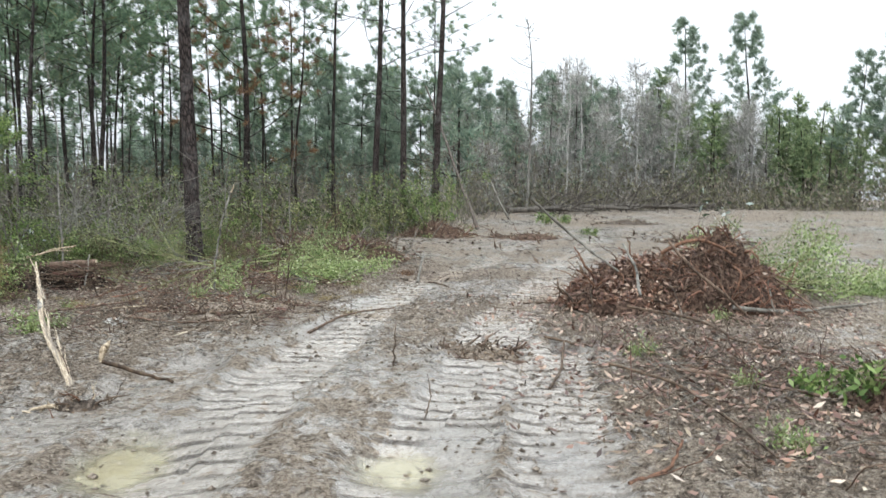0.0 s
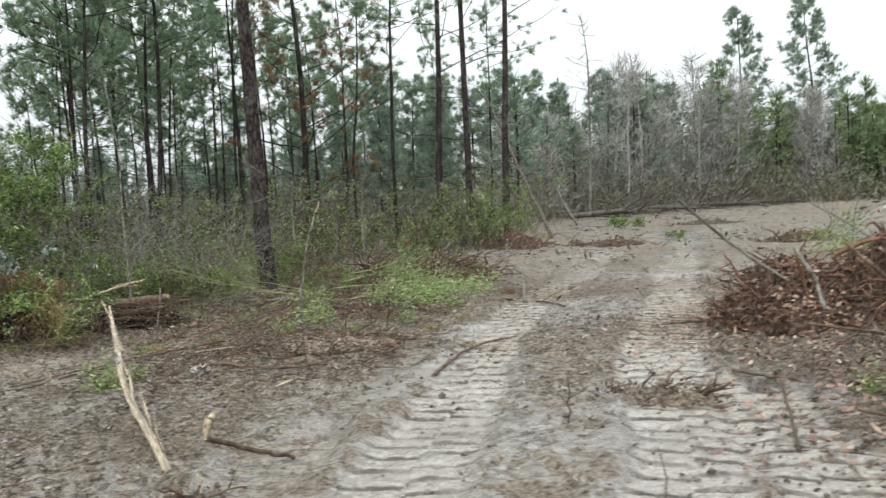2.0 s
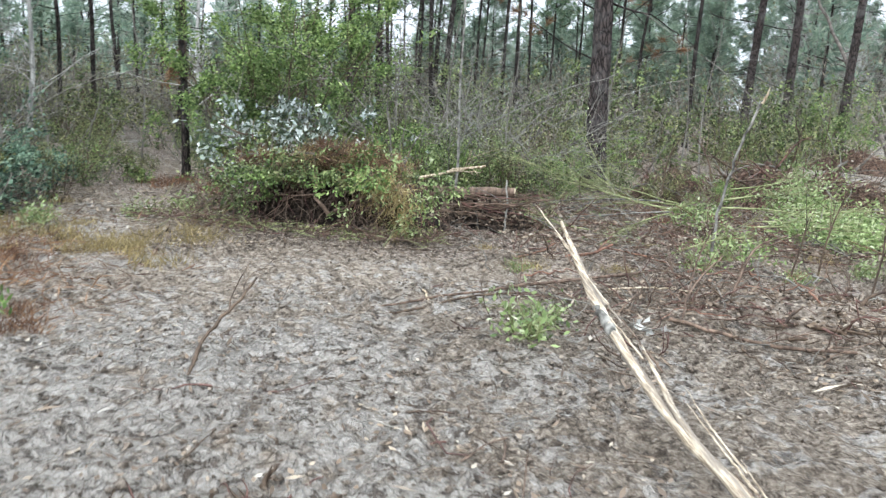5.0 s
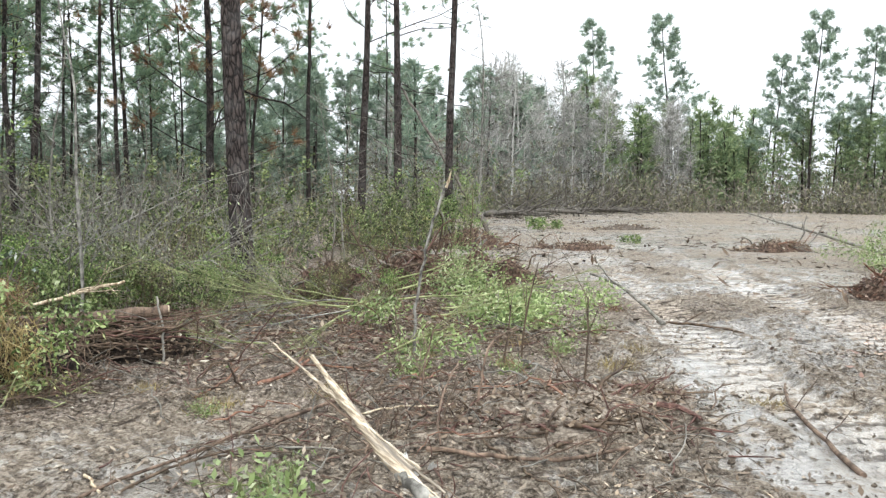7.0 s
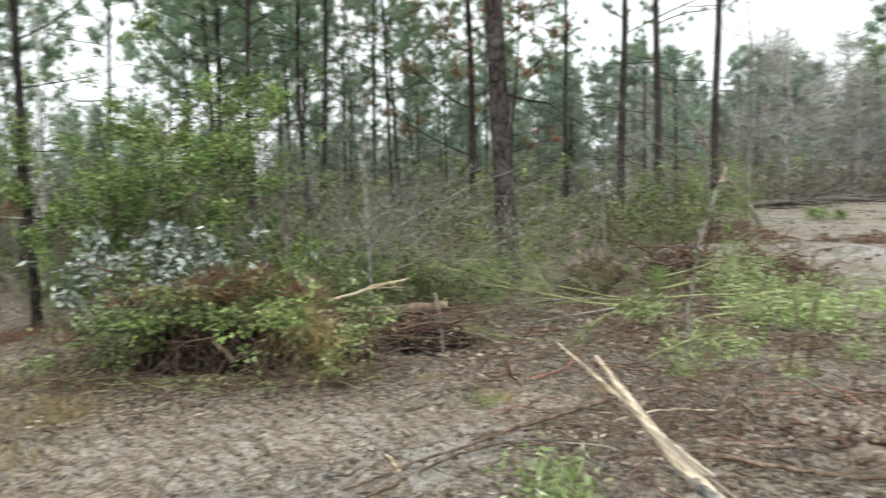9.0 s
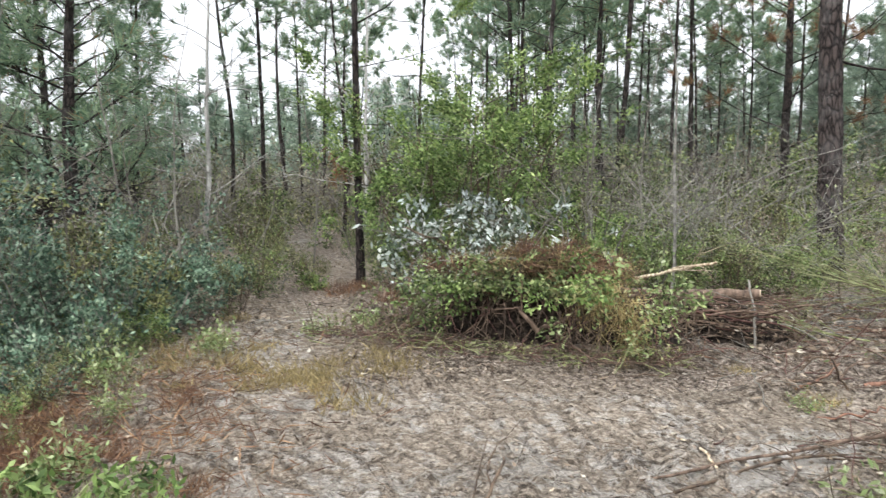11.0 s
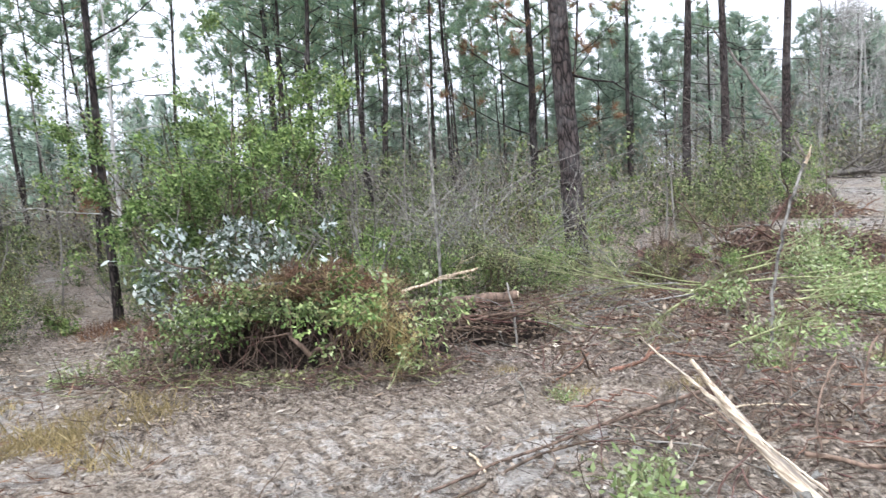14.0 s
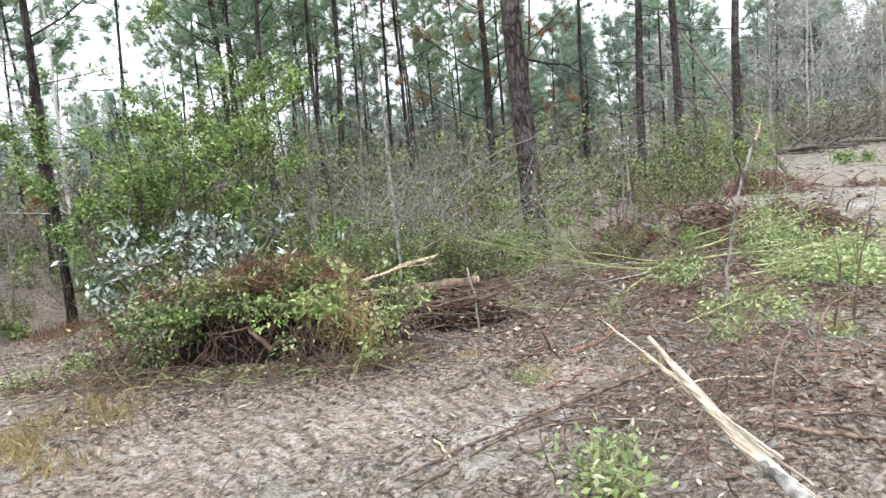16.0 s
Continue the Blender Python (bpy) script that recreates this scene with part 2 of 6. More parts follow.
def ground_material():
    m, nt, b = blank("churned_wet_soil")
    tc = nt.nodes.new("ShaderNodeTexCoord").outputs["Object"]

    def mask(name):
        a = nt.nodes.new("ShaderNodeAttribute")
        a.attribute_name = name
        return a.outputs["Fac"]

    big = noise_node(nt, 0.7, 4, 0.6, tc)
    mid = noise_node(nt, 2.4, 8, 0.7, tc)
    lump = noise_node(nt, 10, 7, 0.7, tc)
    fine = noise_node(nt, 32, 6, 0.72, tc)
    grit = noise_node(nt, 140, 3, 0.7, tc)
    # broken plates of wet soil
    wob = nt.nodes.new("ShaderNodeVectorMath")
    wob.operation = "MULTIPLY_ADD"
    soft = nt.nodes.new("ShaderNodeTexNoise")
    soft.inputs["Scale"].default_value, soft.inputs["Detail"].default_value = 9, 4
    nt.links.new(tc, soft.inputs["Vector"])
    nt.links.new(soft.outputs["Color"], wob.inputs[0])
    wob.inputs[1].default_value = (0.16, 0.16, 0.16)
    nt.links.new(tc, wob.inputs[2])
    cell = nt.nodes.new("ShaderNodeTexVoronoi")
    cell.inputs["Scale"].default_value = 13
    nt.links.new(wob.outputs[0], cell.inputs["Vector"])
    fleck = noise_node(nt, 11, 7, 0.74, wob.outputs[0])
    one = nt.nodes.new("ShaderNodeSeparateColor")
    nt.links.new(cell.outputs["Color"], one.inputs[0])
    one = one.outputs[0]
    sand = ramp_node(nt, fine, [(0.36, (0.276, 0.236, 0.196)), (0.5, (0.4, 0.358, 0.31)), (0.64, (0.512, 0.468, 0.416))])
    mud = ramp_node(nt, fine, [(0.37, (0.115, 0.09, 0.067)), (0.5, (0.3, 0.246, 0.192)), (0.63, (0.45, 0.388, 0.312))])
    duff = ramp_node(nt, fine, [(0.38, (0.04, 0.031, 0.024)), (0.5, (0.29, 0.232, 0.186)), (0.62, (0.54, 0.465, 0.395))])
    low = math_node(nt, "SUBTRACT", lump, 0.5)
    gaps = nt.nodes.new("ShaderNodeTexVoronoi")
    gaps.feature = "DISTANCE_TO_EDGE"
    gaps.inputs["Scale"].default_value = 17
    nt.links.new(wob.outputs[0], gaps.inputs["Vector"])
    gap_mix = ramp_node(nt, math_node(nt, "ADD", gaps.outputs["Distance"], math_node(nt, "MULTIPLY", math_node(nt, "SUBTRACT", mid, 0.45), 0.45)), [(0.03, (1, 1, 1)), (0.13, (0, 0, 0))])
    rough_mix = math_node(nt, "ADD", math_node(nt, "MULTIPLY", math_node(nt, "SUBTRACT", mid, 0.5), 2.2), math_node(nt, "MULTIPLY", low, 1.7))
    rough_mix = math_node(nt, "ADD", rough_mix, math_node(nt, "MULTIPLY", math_node(nt, "SUBTRACT", one, 0.5), 0.55))
    wide = noise_node(nt, 0.33, 3, 0.55, tc, (1, 1.6, 1))
    rough_mix = math_node(nt, "ADD", rough_mix, math_node(nt, "MULTIPLY", math_node(nt, "SUBTRACT", wide, 0.5), 1.7))
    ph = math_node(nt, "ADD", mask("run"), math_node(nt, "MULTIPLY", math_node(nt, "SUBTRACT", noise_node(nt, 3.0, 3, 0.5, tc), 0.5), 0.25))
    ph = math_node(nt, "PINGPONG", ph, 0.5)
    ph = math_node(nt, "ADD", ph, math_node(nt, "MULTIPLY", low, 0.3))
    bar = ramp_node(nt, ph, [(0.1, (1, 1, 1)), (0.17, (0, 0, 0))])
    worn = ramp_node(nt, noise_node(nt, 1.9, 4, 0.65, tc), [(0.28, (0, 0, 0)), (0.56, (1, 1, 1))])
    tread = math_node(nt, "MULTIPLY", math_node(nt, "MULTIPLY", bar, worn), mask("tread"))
    s = math_node(nt, "ADD", mask("sand"), rough_mix)
    s = ramp_node(nt, s, [(0.24, (0, 0, 0)), (0.6, (1, 1, 1))])
    d = math_node(nt, "ADD", mask("litter"), math_node(nt, "MULTIPLY", rough_mix, 0.65))
    d = ramp_node(nt, d, [(0.45, (0, 0, 0)), (0.66, (1, 1, 1))])
    col = mix_node(nt, s, mud, sand)
    col = mix_node(nt, d, col, duff)
    y = ramp_node(nt, math_node(nt, "ADD", mask("puddle"), math_node(nt, "MULTIPLY", rough_mix, 0.35)), [(0.35, (0, 0, 0)), (0.72, (1, 1, 1))])
    # crumbs of dark peat trodden into the sand
    crumb = math_node(nt, "SUBTRACT", math_node(nt, "ADD", fleck, math_node(nt, "MULTIPLY", math_node(nt, "SUBTRACT", mid, 0.5), 0.3)), math_node(nt, "MULTIPLY", mask("tread"), 0.07))
    crumb = ramp_node(nt, crumb, [(0.555, (0, 0, 0)), (0.595, (0.9, 0.9, 0.9))])
    crumb = math_node(nt, "MULTIPLY", crumb, math_node(nt, "SUBTRACT", 1.0, math_node(nt, "MAXIMUM", math_node(nt, "MULTIPLY", y, 0.85), math_node(nt, "MULTIPLY", mask("film"), 0.6))))
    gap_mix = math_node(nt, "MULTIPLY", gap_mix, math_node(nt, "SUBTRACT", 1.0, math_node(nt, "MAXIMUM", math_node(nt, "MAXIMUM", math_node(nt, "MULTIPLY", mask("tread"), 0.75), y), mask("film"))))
    # shade in the gaps between clods, painted into the colour
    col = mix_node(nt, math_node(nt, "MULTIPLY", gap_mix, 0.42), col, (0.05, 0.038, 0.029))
    col = mix_node(nt, crumb, col, ramp_node(nt, fine, [(0.4, (0.032, 0.024, 0.0176)), (0.6, (0.136, 0.104, 0.08))]))
    # cleat grooves coloured darker than the pads
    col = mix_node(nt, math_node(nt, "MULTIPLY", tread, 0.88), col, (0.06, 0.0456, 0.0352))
    col = mix_node(nt, math_node(nt, "MULTIPLY", y, 0.85), col, (0.288, 0.252, 0.14))
    col = mix_node(nt, 0.5, col, ramp_node(nt, big, [(0.3, (0.72, 0.7, 0.68)), (0.7, (1.25, 1.25, 1.25))]), "MULTIPLY")
    col = mix_node(nt, 0.4, col, ramp_node(nt, grit, [(0.3, (0.5, 0.5, 0.5)), (0.7, (1.4, 1.4, 1.4))]), "MULTIPLY")
    nt.links.new(col, b.inputs["Base Color"])
    wet = math_node(nt, "ADD", math_node(nt, "MULTIPLY", s, 0.5), math_node(nt, "MULTIPLY", mid, 0.5))
    r = ramp_node(nt, wet, [(0.3, (0.75, 0.75, 0.75)), (0.72, (0.34, 0.34, 0.34)), (0.82, (0.18, 0.18, 0.18))])
    r = mix_node(nt, y, r, (0.2, 0.2, 0.2))
    nt.links.new(r, b.inputs["Roughness"])
    nt.links.new(math_node(nt, "ADD", 0.12, math_node(nt, "MULTIPLY", math_node(nt, "MULTIPLY", s, math_node(nt, "SUBTRACT", 1.0, math_node(nt, "MAXIMUM", crumb, d))), 0.45)), b.inputs["Specular IOR Level"])
    h = math_node(nt, "ADD", math_node(nt, "MULTIPLY", fine, 1.0), math_node(nt, "MULTIPLY", grit, 0.2))
    h = math_node(nt, "ADD", h, math_node(nt, "MULTIPLY", lump, 2.0))
    h = math_node(nt, "ADD", h, math_node(nt, "MULTIPLY", crumb, 0.45))
    h = math_node(nt, "ADD", h, math_node(nt, "MULTIPLY", one, 0.5))
    h = math_node(nt, "SUBTRACT", h, math_node(nt, "MULTIPLY", gap_mix, 0.7))
    h = math_node(nt, "SUBTRACT", h, math_node(nt, "MULTIPLY", tread, 1.0))
    h = math_node(nt, "MULTIPLY", h, math_node(nt, "SUBTRACT", 1.0, math_node(nt, "MULTIPLY", mask("tread"), 0.5)))
    h = math_node(nt, "MULTIPLY", h, math_node(nt, "SUBTRACT", 1.0, math_node(nt, "MULTIPLY", y, 0.85)))
    nt.links.new(bump_node(nt, h, 1.0, 0.05), b.inputs["Normal"])
    # film of water on the sand
    film = math_node(nt, "MULTIPLY", math_node(nt, "MULTIPLY", s, math_node(nt, "SUBTRACT", 1.0, math_node(nt, "MAXIMUM", crumb, math_node(nt, "MAXIMUM", tread, d)))), ramp_node(nt, mid, [(0.42, (0.45, 0.45, 0.45)), (0.54, (1, 1, 1))]))
    film = math_node(nt, "MULTIPLY", film, math_node(nt, "ADD", 0.12, mask("film")), True)
    nt.links.new(math_node(nt, "MAXIMUM", film, y), b.inputs["Coat Weight"])
    b.inputs["Coat Roughness"].default_value, b.inputs["Coat IOR"].default_value = 0.14, 1.45
    nt.links.new(bump_node(nt, lump, 0.25, 0.015), b.inputs["Coat Normal"])
    return m


SOIL = ground_material()


# ---- geometry helpers ----
class Geo:
    """Collects points and faces, then makes one mesh of them."""

    def __init__(self):
        self.v, self.f, self.n = [], [], 0

    def add(self, verts, faces, slot=0):
        verts, faces = np.asarray(verts, float).reshape(-1, 3), np.asarray(faces, int)
        self.v.append(verts)
        self.f.append((faces + self.n, slot))
        self.n += len(verts)

    def tube(self, pts, radii, sides=6, slot=0, rough=0.0, rng=None, cap=True):
        pts, radii = np.asarray(pts, float), np.asarray(radii, float)
        t = np.gradient(pts, axis=0)
        t /= np.linalg.norm(t, axis=1)[:, None] + 1e-9
        ref = np.array([1.0, 0, 0]) if abs(t[0][2]) > 0.7 else np.array([0, 0, 1.0])
        u = np.cross(t, ref)
        u /= np.linalg.norm(u, axis=1)[:, None] + 1e-9
        w = np.cross(t, u)
        a = np.linspace(0, 2 * np.pi, sides, endpoint=False)
        rr = radii[:, None] * np.ones(sides)
        if rough and rng is not None:
            rr = rr * (1 + rough * rng.uniform(-1, 1, rr.shape))
        v = pts[:, None, :] + rr[:, :, None] * (np.cos(a)[None, :, None] * u[:, None, :] + np.sin(a)[None, :, None] * w[:, None, :])
        k, i = np.meshgrid(np.arange(len(pts) - 1), np.arange(sides), indexing="ij")
        j = (i + 1) % sides
        f = np.stack([k * sides + i, k * sides + j, (k + 1) * sides + j, (k + 1) * sides + i], -1).reshape(-1, 4)
        self.add(v.reshape(-1, 3), f, slot)
        if cap and sides >= 5:
            ends = np.vstack([v[0], v[-1]])
            self.add(ends, np.array([np.arange(sides)[::-1]]), slot)
            self.f.append((np.array([np.arange(sides)]) + self.n - sides, slot))

    def leaves(self, at, way, length, width, rng, slot=0, fold=0.15, flat=False):
        """One pointed leaf at each place, along way, turned at random about it."""
        at, way = np.asarray(at, float), np.asarray(way, float)
        n = len(at)
        way = way / (np.linalg.norm(way, axis=1)[:, None] + 1e-9)
        side = np.cross(way, (0, 0, 1) + rng.normal(size=(n, 3)) * 0.25 if flat else rng.normal(size=(n, 3)))
        side /= np.linalg.norm(side, axis=1)[:, None] + 1e-9
        up = np.cross(side, way)
        length = np.broadcast_to(length, n)[:, None] * rng.uniform(0.7, 1.25, (n, 1))
        width = np.broadcast_to(width, n)[:, None] * rng.uniform(0.8, 1.2, (n, 1))
        mid = at + way * length * 0.45
        v = np.stack([at, mid + side * width * 0.5 - up * fold * width, at + way * length - up * fold * length * 0.6, mid - side * width * 0.5 - up * fold * width], 1)
        self.add(v.reshape(-1, 3), np.arange(4 * n).reshape(n, 4), slot)

    def needles(self, at, way, count, length, width, rng, slot=0, spread=0.7):
        """A tuft of needles at each place."""
        at, way = np.repeat(np.asarray(at, float), count, 0), np.repeat(np.asarray(way, float), count, 0)
        n = len(at)
        d = way / (np.linalg.norm(way, axis=1)[:, None] + 1e-9) + rng.normal(size=(n, 3)) * spread
        d /= np.linalg.norm(d, axis=1)[:, None] + 1e-9
        s = np.cross(d, rng.normal(size=(n, 3)))
        s /= np.linalg.norm(s, axis=1)[:, None] + 1e-9
        ln = length * rng.uniform(0.6, 1.15, (n, 1))
        at = at - way * 0.0 + rng.normal(size=(n, 3)) * length * 0.12
        v = np.stack([at - s * width / 2, at + s * width / 2, at + d * ln], 1)
        self.add(v.reshape(-1, 3), np.arange(3 * n).reshape(n, 3), slot)

    def mesh(self, name, mats):
        me = bpy.data.meshes.new(name)
        v = np.concatenate(self.v)
        me.vertices.add(len(v))
        me.vertices.foreach_set("co", v.astype(np.float32).ravel())
        loops = np.concatenate([f.ravel() for f, _ in self.f])
        sizes = np.concatenate([np.full(len(f), f.shape[1]) for f, _ in self.f])
        slots = np.concatenate([np.full(len(f), s) for f, s in self.f])
        me.loops.add(len(loops))
        me.loops.foreach_set("vertex_index", loops.astype(np.int32))
        me.polygons.add(len(sizes))
        me.polygons.foreach_set("loop_start", (np.cumsum(sizes) - sizes).astype(np.int32))
        me.polygons.foreach_set("material_index", slots.astype(np.int32))
        me.polygons.foreach_set("use_smooth", np.ones(len(sizes), bool))
        for m in mats:
            me.materials.append(m)
        me.update(calc_edges=True)
        return me


def part(name, geo, mats, parent, label=""):
    ob = new(name, geo.mesh(name, mats if isinstance(mats, (list, tuple)) else [mats]))
    ob.parent = parent
    if label:
        tagged(ob, label)
    return ob


def thing(name, label, category, m=None, group="", kind=""):
    ob = new(name)
    ob.empty_display_size = 0.2
    if m is not None:
        ob.matrix_basis = m
    return tagged(ob, label, category, group, kind)


def single(name, geo, mats, label, category, group="", kind=""):
    ob = new(name, geo.mesh(name, mats if isinstance(mats, (list, tuple)) else [mats]))
    return tagged(ob, label, category, group, kind)


def wander(p, d, length, n, wob, rng, sag=0.0):
    """A crooked line from p towards d."""
    p, d = np.array(p, float), np.array(d, float)
    d /= np.linalg.norm(d)
    pts = [p]
    for _ in range(n):
        d = d + rng.normal(size=3) * wob
        d[2] += sag
        d /= np.linalg.norm(d)
        p = p + d * length / n
        pts.append(p)
    return np.array(pts)


def along(pts, s):
    """The place and direction at the share s of a line."""
    k = min(int(s * (len(pts) - 1)), len(pts) - 2)
    f = s * (len(pts) - 1) - k
    d = pts[k + 1] - pts[k]
    return pts[k] * (1 - f) + pts[k + 1] * f, d / (np.linalg.norm(d) + 1e-9)


def fork(geo, p, d, length, r, depth, rng, kids=4, wob=0.12, sag=0.0, slot=0, tips=None, spread=0.8, sides=4, low=0.25):
    """A branch that divides again and again; gathers its twig ends."""
    n = 5 if depth > 0 else 3
    pts = wander(p, d, length, n, wob, rng, sag)
    geo.tube(pts, np.linspace(r, r * (0.45 if depth else 0.3), len(pts)), sides if depth else 3, slot, cap=False)
    if tips is not None and depth == 0:
        tips.append((pts[-1], pts[-1] - pts[-2]))
        tips.append((pts[len(pts) // 2], pts[-1] - pts[-2]))
    if depth:
        for i in range(kids):
            q, t = along(pts, rng.uniform(low, 1.0))
            e = t + rng.normal(size=3) * spread
            fork(geo, q, e, length * rng.uniform(0.4, 0.7), r * 0.5, depth - 1, rng, kids, wob, sag, slot, tips, spread, 3, low)


# ---- lie of the land ----
def lattice(x, y, seed):
    h = np.sin(x * 127.1 + y * 311.7 + seed * 74.7) * 43758.5453
    return h - np.floor(h)


def wave(x, y, scale, seed=0):
    """Smooth value noise, -1 to 1."""
    x, y = np.asarray(x, float) * scale, np.asarray(y, float) * scale
    ix, iy = np.floor(x), np.floor(y)
    fx, fy = x - ix, y - iy
    fx, fy = fx * fx * (3 - 2 * fx), fy * fy * (3 - 2 * fy)
    a, b = lattice(ix, iy, seed), lattice(ix + 1, iy, seed)
    c, d = lattice(ix, iy + 1, seed), lattice(ix + 1, iy + 1, seed)
    return 2 * ((a * (1 - fx) + b * fx) * (1 - fy) + (c * (1 - fx) + d * fx) * fy) - 1


def near_line(x, y, line):
    """Distance from a polyline and the way along it."""
    x, y = np.asarray(x, float), np.asarray(y, float)
    best, run, s0 = np.full(x.shape, 1e9), np.zeros(x.shape), 0.0
    for (ax, ay), (bx, by) in zip(line[:-1], line[1:]):
        dx, dy = bx - ax, by - ay
        L = math.hypot(dx, dy)
        t = np.clip(((x - ax) * dx + (y - ay) * dy) / L ** 2, 0, 1)
        d = np.hypot(x - ax - t * dx, y - ay - t * dy)
        run = np.where(d < best, s0 + t * L, run)
        best = np.minimum(best, d)
        s0 += L
    return best, run


def side_of(x, y, line):
    """True to one side of a polyline, by its nearest stretch."""
    x, y = np.asarray(x, float), np.asarray(y, float)
    best, out = np.full(x.shape, 1e9), np.zeros(x.shape, bool)
    for (ax, ay), (bx, by) in zip(line[:-1], line[1:]):
        dx, dy = bx - ax, by - ay
        t = np.clip(((x - ax) * dx + (y - ay) * dy) / (dx * dx + dy * dy), 0, 1)
        d = np.hypot(x - ax - t * dx, y - ay - t * dy)
        out = np.where(d < best, dx * (y - ay) - dy * (x - ax) > 0, out)
        best = np.minimum(best, d)
    return out


def tread_at(x, y, k):
    """How far inside the track, and the way along it counted in cleats, staggered on one side."""
    line, half, pitch, _ = TRACKS[k]
    d, run = near_line(x, y, line)
    d = d + 0.07 * wave(x, y, 1.7, 7) + 0.04 * wave(x, y, 5.0, 10)
    ph = (run + 0.02 * wave(x, y, 1.6, 8) + 0.012 * wave(x, y, 6.0, 14)) / pitch + 0.45 * side_of(x, y, line)
    return d, np.clip((half + 0.05 - d) / 0.1, 0, 1), ph


def hump(x, y, cx, cy, rx, ry, turn=0.0):
    c, s = math.cos(radians(turn)), math.sin(radians(turn))
    u, v = ((x - cx) * c + (y - cy) * s) / rx, (-(x - cx) * s + (y - cy) * c) / ry
    return np.exp(-(u * u + v * v) * 1.4)


# crawler tracks: centre line, half width, spacing of the cleats, their depth
TRACKS = [
    ([(0.0, 2.0), (0.43, 3.47), (0.76, 4.63), (1.07, 5.3), (1.72, 7.38), (2.31, 8.7), (3.6, 11.6), (6.5, 18.0), (10.0, 26.0)], 0.35, 0.2, 0.04),
    ([(0.95, 2.2), (1.16, 3.37), (1.33, 4.11), (1.43, 4.54), (1.67, 5.39), (2.0, 6.5)], 0.32, 0.2, 0.038),
    ([(-0.9, 2.5), (-0.7, 3.86), (-0.46, 5.29), (0.1, 7.25), (0.64, 9.06), (1.4, 11.0), (3.2, 14.5), (6.0, 21.0)], 0.31, 0.2, 0.032),
    ([(-2.3, 2.6), (-1.9, 3.8), (-1.5, 5.0), (-1.0, 6.2)], 0.26, 0.2, 0.02),
    ([(-8.6, 6.6), (-6.6, 7.6), (-5.6, 8.58), (-5.16, 8.97), (-4.63, 9.42), (-4.19, 9.76), (-3.5, 10.2)], 0.34, 0.125, 0.018),
    ([(-6.5, 5.6), (-5.4, 7.6), (-4.8, 8.45), (-4.18, 8.85), (-3.4, 9.2), (-2.6, 9.5)], 0.32, 0.125, 0.018),
    ([(-6.0, 8.9), (-6.6, 10.2), (-7.4, 11.7), (-8.6, 13.8), (-9.8, 15.8), (-12.5, 20.0)], 0.3, 0.125, 0.018),
    ([(5.4, 5.0), (5.2, 6.6), (6.2, 8.1), (9.0, 11.0), (12.0, 16.0)], 0.5, 0.22, 0.04),
]
# smooth wet sand: centre line and half width
WET = [([(-0.55, 6.9), (-0.42, 7.7), (-0.27, 8.2), (0.13, 8.9), (0.6, 9.75)], 0.13), ([(-3.2, 8.55), (-2.95, 8.95)], 0.17), ([(0.55, 3.3), (0.8, 4.3)], 0.16), ([(1.15, 3.2), (1.35, 4.0)], 0.15), ([(-0.2, 7.4), (0.1, 8.1)], 0.14)]
PATH_LEFT = [(-5.6, 8.2), (-6.6, 10.2), (-7.4, 11.7), (-8.6, 13.8), (-9.8, 15.8), (-13.0, 21.0)]
# heaps of soil: x, y, radii, height, turn
HEAPS = [(-1.3, 8.7, 0.9, 0.6, 0.07, 0),
         (1.15, 6.1, 0.35, 0.2, 0.06, -20), (5.0, 22.3, 1.0, 0.3, 0.2, 0)]
PUDDLES = [(-1.05, 4.2, 0.36, 0.6), (0.4, 3.9, 0.34, 0.4), (0.0, 3.2, 0.5, 0.4)]


def woods(x, y):
    """True inside the woodland's edge."""
    x, y = np.asarray(x, float), np.asarray(y, float)
    edge = np.interp(y, [12.4, 14, 17, 21, 24, 30, 37, 45, 56, 62], [-0.8, -0.9, 0.0, 2.6, 3.9, 5.0, 8.5, 17.5, 30, 45])
    mid = (y > 12.4) & (x < edge) & (x > -7.2)
    far = (y > 13) & (x < edge) & (x <= -7.2)
    left = (x < -7.9) & (y > 7.3 - 0.25 * (x + 7.9))
    far2 = (x >= 0) & (np.hypot(x, y) > 68)
    d, _ = near_line(x, y, PATH_LEFT)
    return (mid | far | left | far2 | (np.hypot(x, y) > 75)) & (d > 0.6)


